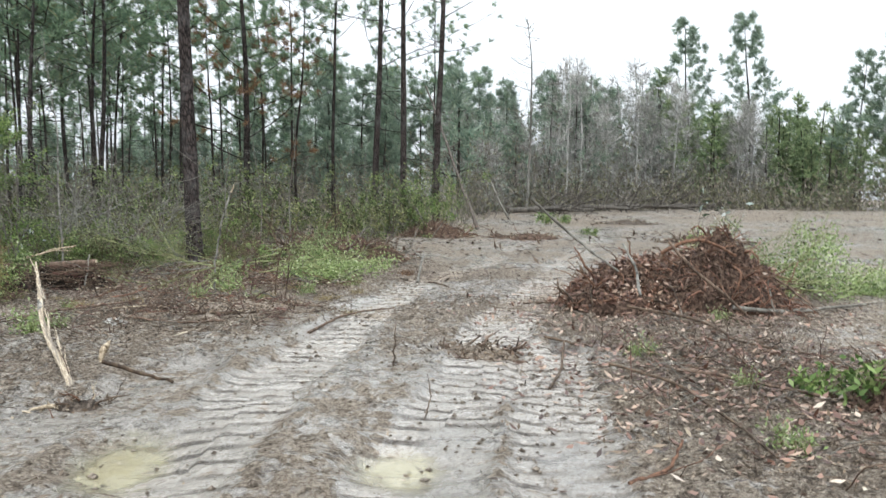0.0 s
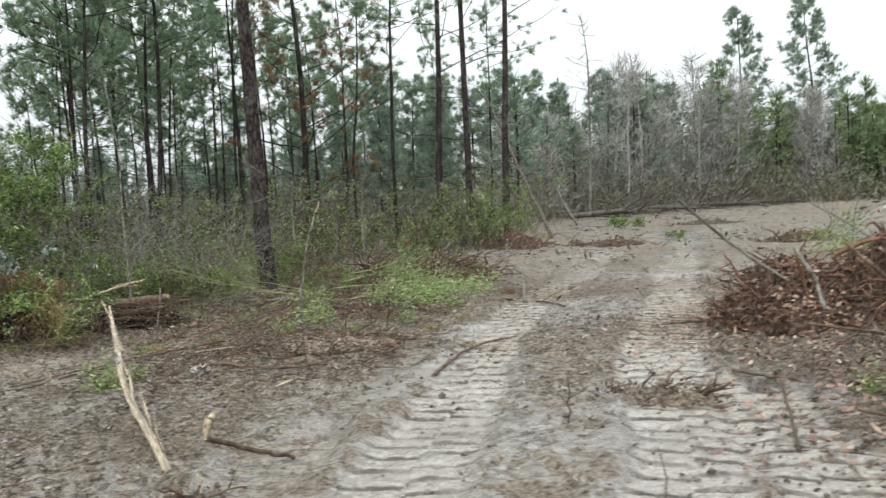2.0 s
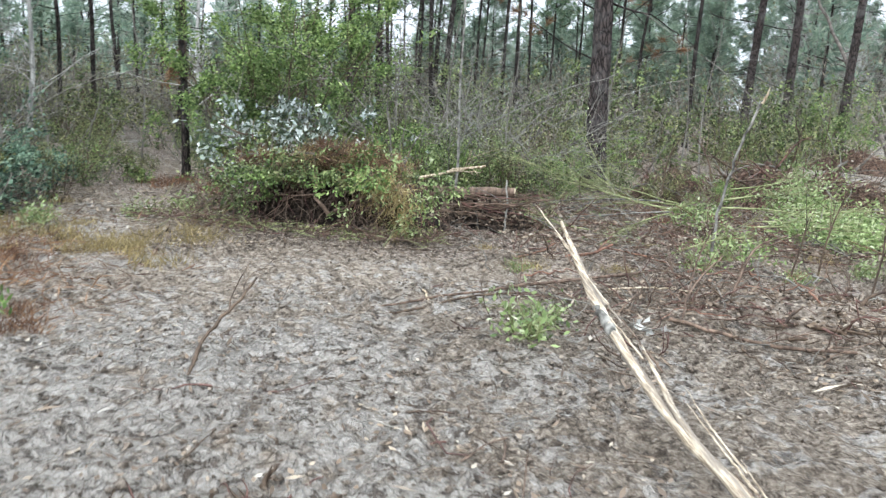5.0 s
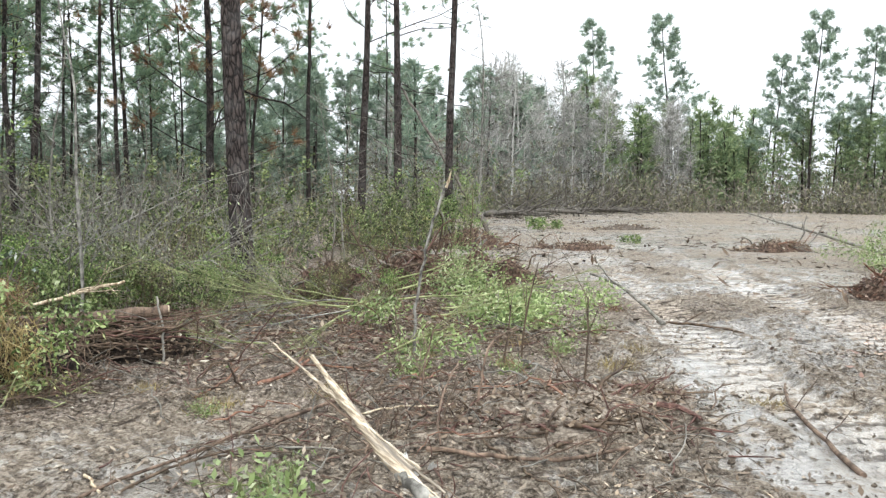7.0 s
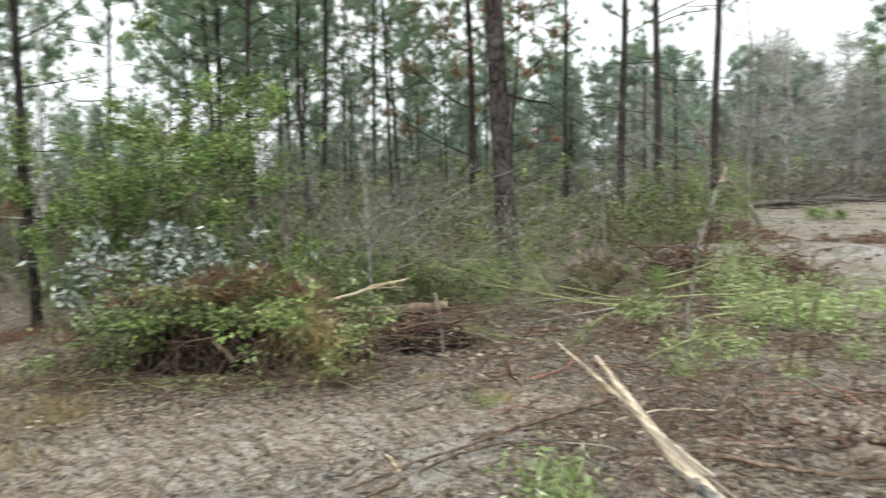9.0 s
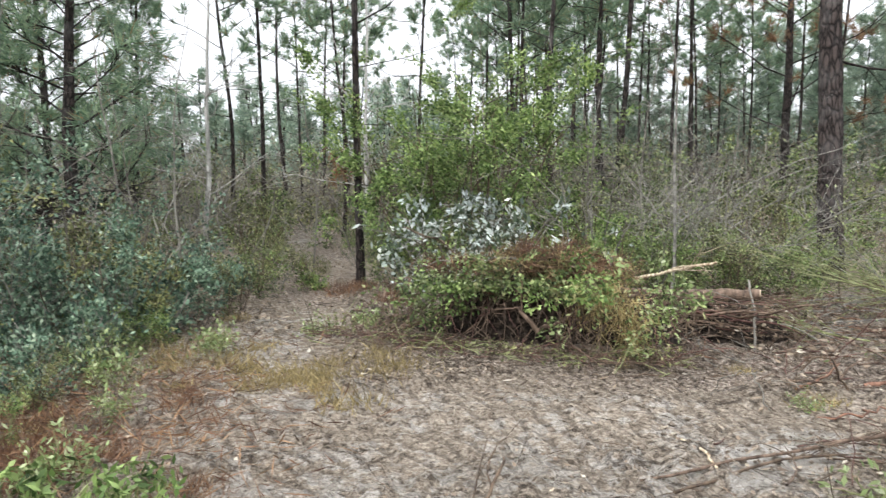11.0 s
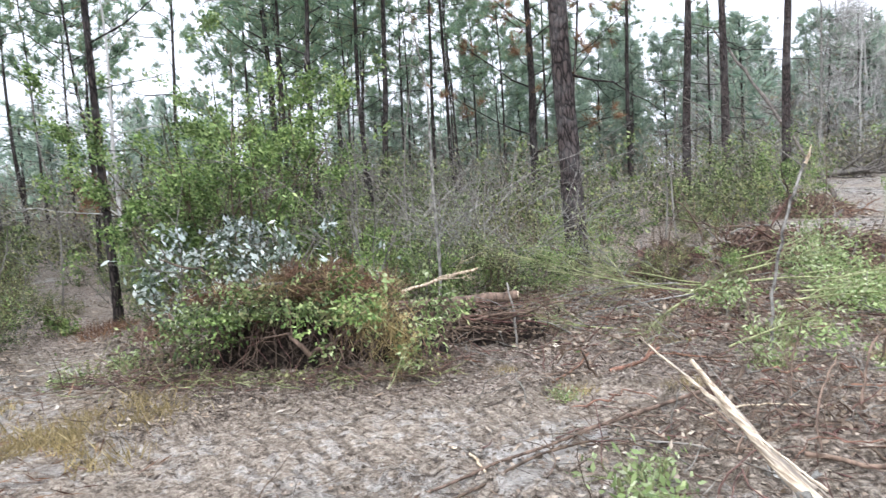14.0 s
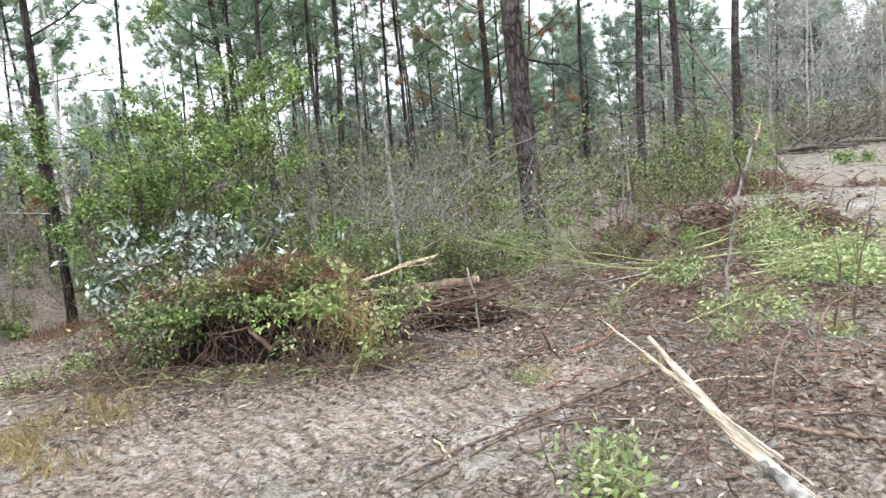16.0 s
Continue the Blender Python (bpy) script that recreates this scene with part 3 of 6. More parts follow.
def land(x, y):
    """Height of the ground."""
    x, y = np.asarray(x, float), np.asarray(y, float)
    fade = np.exp(-((np.hypot(x + 1, y - 7) / 28) ** 2))
    h = 0.05 * wave(x, y, 0.35, 1) + 0.03 * wave(x, y, 1.1, 2)
    clod = 0.024 * wave(x, y, 3.1, 3) + 0.022 * wave(x, y, 6.7, 4) + 0.034 * np.abs(wave(x, y, 11, 5)) + 0.014 * wave(x, y, 15, 6)
    soft = np.ones(x.shape)
    for k, (line, half, pitch, deep) in enumerate(TRACKS):
        d, inside, ph = tread_at(x, y, k)
        keep = np.clip(0.7 + 0.7 * wave(x, y, 0.8, 9), 0.1, 1)
        ph = ph - np.round(ph)
        groove = np.exp(-(ph / 0.15) ** 4)
        h = h + inside * (-0.018 - deep * groove * keep)
        h = h + 0.022 * np.exp(-((d - half - 0.1) / 0.1) ** 2) * (0.5 + 0.5 * wave(x, y, 1.5, 11))
        soft = soft * (1 - (0.78 if k < 4 else 0.9) * inside)
    soft = soft * (1 - 0.35 * hump(x, y, 0.3, 4.6, 2.0, 3.0))
    for line, half in WET:
        d, _ = near_line(x, y, line)
        soft = soft * (1 - 0.9 * np.clip((half + 0.08 + 0.06 * wave(x, y, 3.0, 15) - d) / 0.1, 0, 1))
    h = h + clod * soft
    for cx, cy, rx, ry, top, turn in HEAPS:
        k = hump(x, y, cx, cy, rx, ry, turn)
        h = h + k * top * (1 + 0.35 * wave(x, y, 3.3, 12) + 0.2 * wave(x, y, 8, 13))
    for cx, cy, rx, ry in PUDDLES:
        k = np.clip(1.6 * hump(x, y, cx, cy, rx, ry), 0, 1)
        h = h * (1 - k) - 0.065 * k
    rise = 0.018 * np.clip(y - 6, 0, 64) * np.clip((x + 9) / 8, 0, 1)
    return h * (0.25 + 0.75 * fade) + rise


def land_at(x, y):
    return float(land(np.array([x]), np.array([y]))[0])


def axis(lo, hi, step, reach, grow):
    a = list(np.arange(lo, hi, step))
    s = step
    while a[-1] < reach:
        s *= grow
        a.append(a[-1] + s)
    s = step
    b = [a[0]]
    while b[-1] > -reach:
        s *= grow
        b.append(b[-1] - s)
    return np.array(b[:0:-1] + a)


def ground():
    gx, gy = axis(-6.6, 5.0, 0.034, 900, 1.15), axis(3.3, 10.6, 0.034, 900, 1.12)
    gy = np.sort(np.concatenate([gy, gy[(gy > 3.3) & (gy < 6.6)] + 0.017]))
    x, y = np.meshgrid(gx, gy)
    h = land(x, y)
    g = Geo()
    nx = len(gx)
    j, i = np.meshgrid(np.arange(len(gy) - 1), np.arange(nx - 1), indexing="ij")
    k = (j * nx + i).ravel()
    g.add(np.stack([x, y, h], -1).reshape(-1, 3), np.stack([k, k + 1, k + nx + 1, k + nx], -1))
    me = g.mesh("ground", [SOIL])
    # where sand is laid bare, where litter lies, where water stands
    sand = np.full(x.shape, 0.22) + 0.35 * wave(x, y, 0.5, 21) + 0.2 * wave(x, y, 1.9, 22)
    tread, length = np.zeros(x.shape), np.zeros(x.shape)
    sand += 0.1 * np.clip((y - 12) / 9, 0, 1) * (x > 1)
    for k, (line, half, pitch, deep) in enumerate(TRACKS):
        d, inside, ph = tread_at(x, y, k)
        far = np.clip((y - 6.8) / 2, 0, 1) if k < 4 else 0.0
        sand += (0.55 - 0.35 * far if k < 3 else 0.12 if k == 3 else 0.02) * inside + (0.12 if k < 4 else 0.0) * np.clip((half + 0.5 - d) / 0.6, 0, 1)
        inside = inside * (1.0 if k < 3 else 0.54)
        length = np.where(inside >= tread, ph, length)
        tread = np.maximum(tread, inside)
    film = 0.75 * hump(x, y, 0.0, 4.9, 2.4, 3.6) + 0.6 * np.clip((y - 9) / 4, 0, 1) * (x > 0)
    wet = np.zeros(x.shape)
    for line, half in WET:
        d, _ = near_line(x, y, line)
        wet = np.maximum(wet, np.clip((half + 0.08 + 0.06 * wave(x, y, 3.0, 15) + 0.03 * wave(x, y, 8.0, 16) - d) / 0.1, 0, 1))
    sand += 0.6 * wet
    tread *= 1 - 0.75 * wet
    lane = hump(x, y, 0.2, 5.6, 1.9, 3.6)
    sand += 0.16 * lane - 0.3 * hump(x, y, -8.5, 14.0, 2.6, 3.0)
    sand -= 0.3 * hump(x, y, -1.9, 6.7, 1.5, 1.5)
    litter = 0.06 + 0.4 * wave(x, y, 0.6, 23) - 0.8 * lane - 0.5 * hump(x, y, -2.9, 8.8, 1.2, 1.2) - 0.35 * hump(x, y, -2.7, 6.2, 1.8, 1.8) - 0.8 * wet
    for cx, cy, rx, ry, amount in ((-1.6, 8.6, 1.7, 1.3, 0.5), (-2.6, 10.6, 3.0, 1.0, 0.6), (4.2, 8.9, 1.9, 1.4, 1.3), (3.2, 5.6, 1.5, 2.2, 0.5), (-7.6, 7.6, 2.0, 1.0, 1.1),
                                   (0.3, 14.6, 2.2, 1.6, 1.0), (-3.5, 5.2, 0.3, 0.8, 0.4), (-4.5, 10.6, 2.4, 1.0, 0.65), (-2.2, 12.5, 4.5, 1.4, 0.9), (-1.1, 8.8, 1.1, 0.6, 0.5)):
        k = hump(x, y, cx, cy, rx, ry)
        litter += amount * k
        sand -= 0.6 * amount * k
    bare = np.clip(hump(x, y, -3.9, 6.6, 0.9, 1.5, -25) + 0.7 * hump(x, y, -3.0, 8.2, 0.9, 0.9), 0, 1)
    sand += 0.3 * bare
    litter -= 0.5 * bare
    w = woods(x, y)
    litter += 0.8 * w
    sand -= 0.6 * w
    trail = np.clip((0.85 + 0.4 * wave(x, y, 1.1, 25) - near_line(x, y, PATH_LEFT)[0]) / 0.5, 0, 1) * (y > 9.0)
    litter += trail * np.where(y > 11.8, 0.5, -0.2)
    wash = hump(x, y, -7.0, 9.9, 0.7, 1.3, 20)
    sand += 0.45 * wash
    litter -= 0.5 * wash
    pud = np.zeros(x.shape)
    for cx, cy, rx, ry in PUDDLES:
        pud = np.maximum(pud, hump(x, y, cx, cy, rx, ry))
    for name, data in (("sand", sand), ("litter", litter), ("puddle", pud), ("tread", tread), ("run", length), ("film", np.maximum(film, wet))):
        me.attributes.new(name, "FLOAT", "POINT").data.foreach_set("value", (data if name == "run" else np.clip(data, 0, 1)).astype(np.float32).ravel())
    return tagged(new("ground", me), "churned wet grey sandy soil with crawler tracks, puddles and litter", "ground", kind="structure")


ground()


# ---- trees ----
def pine(seed, tall, dia, crown_from, limbs, tufts, lean=0.02, dead=6, name="pine_tree", label="", bark=None, needle_w=0.018, needle_n=26, needle_l=0.27, fine=False, needle=NEEDLES, twigs=2):
    """A pine with a straight trunk, whorled limbs and needle tufts."""
    rng = np.random.RandomState(seed)
    ob = thing(name, label, "tree", group="pines of the wood")
    n = 90 if fine else 26
    pts = wander((0, 0, -0.15), (rng.normal() * lean, rng.normal() * lean, 1), tall, n, 0.004 if fine else 0.02, rng)
    s = np.linspace(0, 1, len(pts))
    pts[:, :2] -= pts[-1, :2] * s[:, None] * (1.0 if lean == 0 else 0.5)
    rad = dia / 2 * (1 - 0.82 * s) * (1 + 0.5 * np.exp(-s * tall / 0.25))
    g = Geo()
    g.tube(pts, rad, 18 if fine else 9, 0, 0.07, rng)
    part("trunk", g, bark or YOUNG_BARK, ob)
    gl, gn = Geo(), Geo()
    for i in range(dead):
        q, t = along(pts, rng.uniform(0.12, max(crown_from, 0.2)))
        a = rng.uniform(0, 6.28)
        fork(gl, q, (math.cos(a), math.sin(a), rng.uniform(-0.25, 0.3)), rng.uniform(0.4, 1.5), dia * 0.06, 1, rng, 3, 0.15)
    at, way = [], []
    for i in range(limbs):
        u = crown_from + (1 - crown_from) * ((i + rng.uniform()) / limbs) ** 0.9
        q, t = along(pts, min(u, 0.995))
        a = i * 2.4 + rng.uniform(-0.6, 0.6)
        L = tall * 0.22 * (1.12 - (u - crown_from) / (1.001 - crown_from)) ** 0.8 * rng.uniform(0.6, 1.2)
        limb = wander(q, (math.cos(a), math.sin(a), rng.uniform(0.05, 0.7)), L, 6, 0.1, rng, 0.04)
        gl.tube(limb, np.linspace(max(dia * 0.1 * (1.2 - u), 0.012), 0.006, len(limb)), 4, 0, cap=False)
        for j in range(tufts):
            q2, t2 = along(limb, rng.uniform(0.35, 1.0))
            d2 = t2 + rng.normal(size=3) * 0.7
            d2[2] += 0.3
            twig = wander(q2, d2, rng.uniform(0.15, 0.5), 2, 0.1, rng, 0.05)
            if twigs:
                gl.tube(twig[::3 - twigs], [0.008, 0.006, 0.004][::3 - twigs], 3, 0, cap=False)
            at.append(twig[2])
            way.append(twig[2] - twig[1])
    gn.needles(at, way / np.linalg.norm(way, axis=1)[:, None], needle_n, needle_l, needle_w, rng, 0)
    tagged(part("limb", gl, bark or YOUNG_BARK, ob), kind="stuff")
    tagged(part("crown", gn, needle, ob), kind="stuff")
    return ob


def bare_tree(seed, tall, dia, label, bark, kids=4, name="bare_tree", twigs=2):
    rng = np.random.RandomState(seed)
    ob = thing(name, label, "tree", group="leafless trees")
    pts = wander((0, 0, -0.1), (rng.normal() * 0.04, rng.normal() * 0.04, 1), tall, 16, 0.05, rng)
    pts[:, :2] -= pts[-1, :2] * np.linspace(0, 1, len(pts))[:, None] * 0.8
    g, t = Geo(), Geo()
    g.tube(pts, np.linspace(dia * 0.4, dia * 0.08, len(pts)), 8, 0, 0.06, rng)
    for i in range(int(tall * kids)):
        u = rng.uniform(0.15, 0.98)
        q, d = along(pts, u)
        a = rng.uniform(0, 6.28)
        fork(t, q, (math.cos(a), math.sin(a), rng.uniform(0.0, 0.9)), tall * 0.25 * (1.15 - u) * rng.uniform(0.6, 1.4), dia * 0.1, twigs, rng, 3, 0.16, 0.02, sides=3)
    part("trunk", g, bark, ob)
    tagged(part("crown", t, bark, ob), kind="stuff")
    return ob


def shrub(seed, tall, wide, stems, leaves, leaf, mats, label, name="shrub", bare=0.0, group="undergrowth", cap=9.0):
    """A bush of thin forking stems with small leaves set along the twigs."""
    rng = np.random.RandomState(seed)
    ob = thing(name, label, "shrub", group=group)
    g, f, tips = Geo(), Geo(), []
    for i in range(stems):
        a, r = rng.uniform(0, 6.28), wide * 0.3 * math.sqrt(rng.uniform())
        d = (math.cos(a) * wide / tall * rng.uniform(0, 0.7), math.sin(a) * wide / tall * rng.uniform(0, 0.7), 1)
        fork(g, (r * math.cos(a), r * math.sin(a), -0.05), d, tall * rng.uniform(0.5, 0.8), 0.011, 2, rng, 3, 0.13, 0.01, tips=tips, spread=0.75, sides=4, low=0.06)
    tagged(part("stem", g, mats[0], ob), kind="stuff")
    if leaves:
        p, w = np.array([t[0] for t in tips]), np.array([t[1] for t in tips])
        share = rng.gamma(0.7, 1.0, len(p))
        k = rng.choice(len(p), leaves, p=share / share.sum())
        k = k[rng.uniform(size=leaves) > bare]
        w = w[k] / (np.linalg.norm(w[k], axis=1)[:, None] + 1e-9)
        at = np.minimum(p[k], (9, 9, cap)) - w * rng.uniform(0, 0.25, (len(k), 1)) + rng.normal(size=(len(k), 3)) * 0.05
        f.leaves(at, w + rng.normal(size=(len(k), 3)) * 0.9, leaf[0], leaf[1], rng)
        tagged(part("foliage", f, mats[1], ob), kind="stuff")
    return ob


def put(ob, x, y, turn=0.0, size=1.0, sink=0.0, tip=0.0):
    """Stand a copy of a thing on the ground."""
    return copy_thing(ob, pose(x, y, land_at(x, y) - sink, tip, 0, turn) @ Matrix.Scale(size, 4))


def settle(ob, x, y, turn=0.0, size=1.0):
    """Stand the thing itself on the ground."""
    ob.matrix_basis = pose(x, y, land_at(x, y), 0, 0, turn) @ Matrix.Scale(size, 4)
    return ob

PINE_LABEL = "tall pine with scaly brown bark and thin dead limbs"
# the four bare pine trunks along the wood's edge
settle(pine(11, 15, 0.285, 0.6, 22, 7, 0.0, 5, label="thick pine trunk with deep scaly bark among shrubs", bark=PINE_BARK, fine=True), -2.29, 14.62)
settle(pine(12, 15, 0.235, 0.33, 26, 7, 0.0, 12, label=PINE_LABEL, bark=PINE_BARK, fine=True), 1.72, 25.5)
settle(pine(13, 15, 0.24, 0.36, 24, 7, 0.0, 8, label=PINE_LABEL, bark=PINE_BARK, fine=True), 2.64, 25.0)
settle(pine(14, 15, 0.22, 0.42, 22, 7, 0.0, 8, label=PINE_LABEL, bark=PINE_BARK, fine=True), 3.45, 23.15)
settle(pine(15, 13, 0.22, 0.13, 36, 8, 0.02, 8, label="pine with rusty dead needles on its low limbs", needle=DEAD_NEEDLES), -2.27, 24.4)
settle(pine(16, 10, 0.105, 0.3, 18, 6, 0.0, 4, label="slender red-barked young pine beside the track", fine=True), -7.7, 13.35)

# stand of young pines: a few kinds, each used again and again
KINDS = [pine(30 + k, 9.4 + k * 0.5, 0.11 + 0.02 * (k % 3), 0.36 + 0.07 * (k % 3), 26, 5, 0.025, 13, needle_w=0.024, needle_n=36, needle_l=0.3, twigs=2, label="young plantation pine with sparse tufted needles") for k in range(5)]
BUSHY = pine(40, 7.0, 0.22, 0.12, 46, 13, 0.02, 14, needle_n=22, twigs=1, needle_w=0.018, label="spreading pine with low heavy limbs")
settle(BUSHY, -12.0, 13.1, 30)
put(BUSHY, -14.5, 10.6, 140, 0.95)
for x, y, turn, size in ((-16.8, 12.6, 70, 1.1), (-16.8, 19.5, 310, 0.9), (-20.0, 12.5, 120, 1.2), (-17.8, 15.6, 200, 1.15), (-14.6, 14.9, 250, 0.9)):
    put(BUSHY, x, y, turn, size)
SPOTS = [(-13.65, 18.9), (-14.1, 20.9), (-17.35, 27.2), (-17.9, 29.1), (-18.2, 31.2), (-11.25, 19.6), (-8.13, 22.5), (-8.7, 28.9), (-7.4, 29.5), (-6.7, 34.2),
         (-2.75, 37.7), (-1.3, 34.0), (-16.2, 14.4), (-17.3, 16.1), (-8.9, 25.0), (-6.5, 35.2), (-4.0, 39.3), (-5.6, 20.5), (-11.5, 24.5), (-4.4, 26.5), (-6.6, 19.2), (-8.6, 24.0), (-6.2, 23.2), (-9.7, 29.4), (-5.2, 30.2), (-7.2, 26.0), (-10.2, 33.5)]
SPOTS += [(-9.8, 38.0), (-11.8, 41.0), (-8.4, 42.0), (-12.6, 36.5), (-5.0, 41.5), (-10.6, 45.0), (-7.9, 33.0), (-11.5, 31.0), (-13.4, 33.5), (-14.6, 38.0), (-15.2, 27.6), (-19.5, 37.0)]
rng = np.random.RandomState(5)
while len(SPOTS) < 47:
    x, y = rng.uniform(-14, 1), rng.uniform(22, 44)
    if woods(x, y) and min(math.hypot(x - a, y - b) for a, b in SPOTS) > 1.6 and not 0.42 < math.atan2(-3.4 - x, y - 4.8) < 0.66:
        SPOTS.append((x, y))
while len(SPOTS) < 56:
    x, y = rng.uniform(-42, 6), rng.uniform(18, 62)
    if woods(x, y) and min(math.hypot(x - a, y - b) for a, b in SPOTS) > 2.0 and not (-1 < x < 4.5 and y < 30) and not 0.42 < math.atan2(-3.4 - x, y - 4.8) < 0.66:
        SPOTS.append((x, y))
for i, (x, y) in enumerate(SPOTS):
    k = KINDS[i % 5]
    if i < 5:
        settle(k, x, y, rng.uniform(0, 360))
    else:
        put(k, x, y, rng.uniform(0, 360), rng.uniform(0.85, 1.15))

# a broken limb of dead needles hanging low on a pine
g = Geo()
n = 26
hang = np.random.RandomState(21)
g.tube(np.array([(0, 0, 0.45), (0.03, 0, 0.2), (0, 0.02, -0.2)]), [0.012, 0.01, 0.004], 5)
g.needles(np.stack([hang.normal(size=n) * 0.13, hang.normal(size=n) * 0.13, hang.normal(size=n) * 0.16], -1), np.tile((0, 0, -0.6), (n, 1)), 16, 0.26, 0.02, hang, spread=0.6)
limb = single("dead_limb", g, DEAD_NEEDLES, "broken limb of rusty dead needles hanging on a pine", "branch", kind="stuff")
limb.location = (-11.2, 19.45, 1.55)

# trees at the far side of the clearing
EDGE = [pine(50, 14.5, 0.26, 0.3, 36, 15, 0.02, 5, twigs=0, label="open-crowned pine at the far edge of the clearing", needle_w=0.055, needle_n=16, needle_l=0.45, needle=HAZED_NEEDLES),
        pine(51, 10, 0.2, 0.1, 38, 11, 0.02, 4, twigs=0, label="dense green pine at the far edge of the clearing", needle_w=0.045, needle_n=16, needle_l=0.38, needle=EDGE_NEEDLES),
        pine(52, 10, 0.2, 0.08, 44, 13, 0.02, 4, twigs=0, label="dense pine deep in the wood, tinted pale blue-green for haze", needle_w=0.045, needle_n=16, needle_l=0.4, needle=HAZED_NEEDLES)]
# x, y, kind, size
FAR_SPOTS = [(31.8, 53.7, 0, 0.97), (33.0, 67.0, 0, 1.15), (37.7, 46.1, 0, 0.93), (36.0, 47.6, 0, 0.74), (41.5, 45.0, 0, 0.86), (27, 54, 1, 0.75), (24.5, 52, 1, 0.62), (29.0, 51.5, 1, 0.82), (34.5, 52, 1, 0.85), (33.2, 49.2, 1, 0.8),
             (31, 50.5, 1, 0.6), (35.2, 46, 1, 0.7), (39, 48, 1, 0.95), (40, 43, 1, 0.8), (42.5, 46, 1, 1.0), (44, 42, 0, 0.7), (46, 44, 1, 0.9), (49, 41, 1, 0.9), (52, 43, 0, 0.75), (55, 38, 1, 1.0), (60, 40, 0, 0.8), (64, 34, 1, 1.0), (21.5, 54, 1, 0.7)]
FAR_SPOTS += [(0.5, 43, 2, 0.85), (2.4, 46, 2, 0.95), (4.2, 49, 2, 1.0), (1.2, 51, 2, 1.05), (6.0, 47, 2, 0.9), (3.4, 42.5, 2, 0.8), (-1.7, 47, 2, 0.95), (7.6, 52, 2, 1.0), (-0.5, 54, 2, 1.05), (9.6, 53, 2, 0.95), (5.2, 55, 2, 1.1), (-4.0, 50, 2, 1.0), (-7.5, 48, 2, 0.95),
              (11.8, 55, 2, 0.9), (14.2, 58, 2, 0.95), (17.5, 58, 2, 0.85), (8.0, 48.5, 2, 1.05), (10.4, 50.5, 2, 1.04), (12.6, 51.0, 2, 0.96), (15.0, 50.5, 2, 1.03), (17.2, 50.0, 2, 1.0), (19.4, 51.0, 2, 0.94)]
settled = set()
for x, y, k, size in FAR_SPOTS:
    if k in settled:
        put(EDGE[k], x, y, rng.uniform(0, 360), size)
    else:
        settled.add(k)
        settle(EDGE[k], x, y, rng.uniform(0, 360), size)
GREY = [bare_tree(60, 9, 0.16, "leafless grey tree with fine twigs", HAZED_TWIG, kids=3), bare_tree(61, 7, 0.12, "leafless pale sapling with fine twigs", PALE_BARK)]
settle(bare_tree(62, 10, 0.22, "bare tree with a pale lichen-speckled trunk", PALE_BARK), 10.5, 38.6)
BARE_SPOTS = [(20.4, 49.1, 1), (13.7, 42.1, 0), (15, 43, 0), (16.5, 47, 0), (20, 47, 0), (22, 49, 0), (11, 41, 0), (13.5, 46, 1), (25, 50, 1), (8, 40, 0), (6.3, 36, 0), (19, 50, 0),
              (-9.5, 17.0, 0), (-12.5, 16.5, 0), (42, 56, 0), (34, 56, 1), (-14.0, 12.6, 0)]
for i, (x, y, k) in enumerate(BARE_SPOTS):
    if i < 2:
        settle(GREY[k], x, y, rng.uniform(0, 360))
    else:
        put(GREY[k], x, y, rng.uniform(0, 360), rng.uniform(0.5, 0.9) * (0.72 if 5 < x < 12 else 1.0))


# thin leafless saplings with arching twigs among the shrubs
FINE = bare_tree(64, 2.7, 0.034, "thin leafless sapling with arching grey twigs", GREY_BARK, kids=5, name="bare_sapling")
settle(FINE, -5.0, 13.6)
settle(bare_tree(63, 4.2, 0.045, "leafless lichen-speckled sapling with arching twigs", PALE_BARK, kids=6, name="bare_sapling"), -3.95, 12.5)
for x, y, k in ((-3.4, 13.2, 0.9), (-1.2, 14.9, 1.0), (-4.4, 15.2, 1.3), (-0.6, 16.5, 1.2), (-8.9, 14.2, 1.2), (-9.6, 12.4, 1.3), (-10.4, 10.6, 1.3), (-9.3, 10.9, 1.2), (-11.4, 11.4, 1.4), (-2.0, 17.5, 1.3), (-5.8, 16.0, 1.3), (1.2, 20.5, 1.1)):
    put(FINE, x, y, rng.uniform(0, 360), k)


def arching(seed, label):
    """Long leafless stems that arch over and droop."""
    rng = np.random.RandomState(seed)
    ob = thing("bare_sapling", label, "sapling", group="leafless trees")
    for i in range(7):
        a, g = rng.uniform(0, 6.28), Geo()
        q = wander((0, 0, -0.05), (math.cos(a) * 0.55, math.sin(a) * 0.55, 1), rng.uniform(2.0, 3.2), 12, 0.08, rng, -0.105)
        g.tube(q, np.linspace(0.011, 0.003, 13), 5, 0, cap=False)
        for _ in range(5):
            b, t = along(q, rng.uniform(0.35, 1))
            fork(g, b, t + rng.normal(size=3) * 0.5, rng.uniform(0.4, 0.9), 0.005, 1, rng, 4, 0.12, -0.02, sides=3)
        tagged(part("stem", g, PALE_BARK if i % 2 else GREY_BARK, ob), kind="stuff")
    return ob


ARCH = arching(66, "leafless sapling with long arching pale twigs")
settle(ARCH, -4.6, 13.2)
for x, y, k in ((-4.1, 12.9, 0.7), (-3.2, 14.0, 0.85), (-9.9, 12.3, 1.1), (-10.6, 10.4, 1.1), (-3.9, 15.6, 1.1), (-3.4, 13.2, 0.75), (-2.8, 13.3, 0.6)):
    put(ARCH, x, y, rng.uniform(0, 360), k)


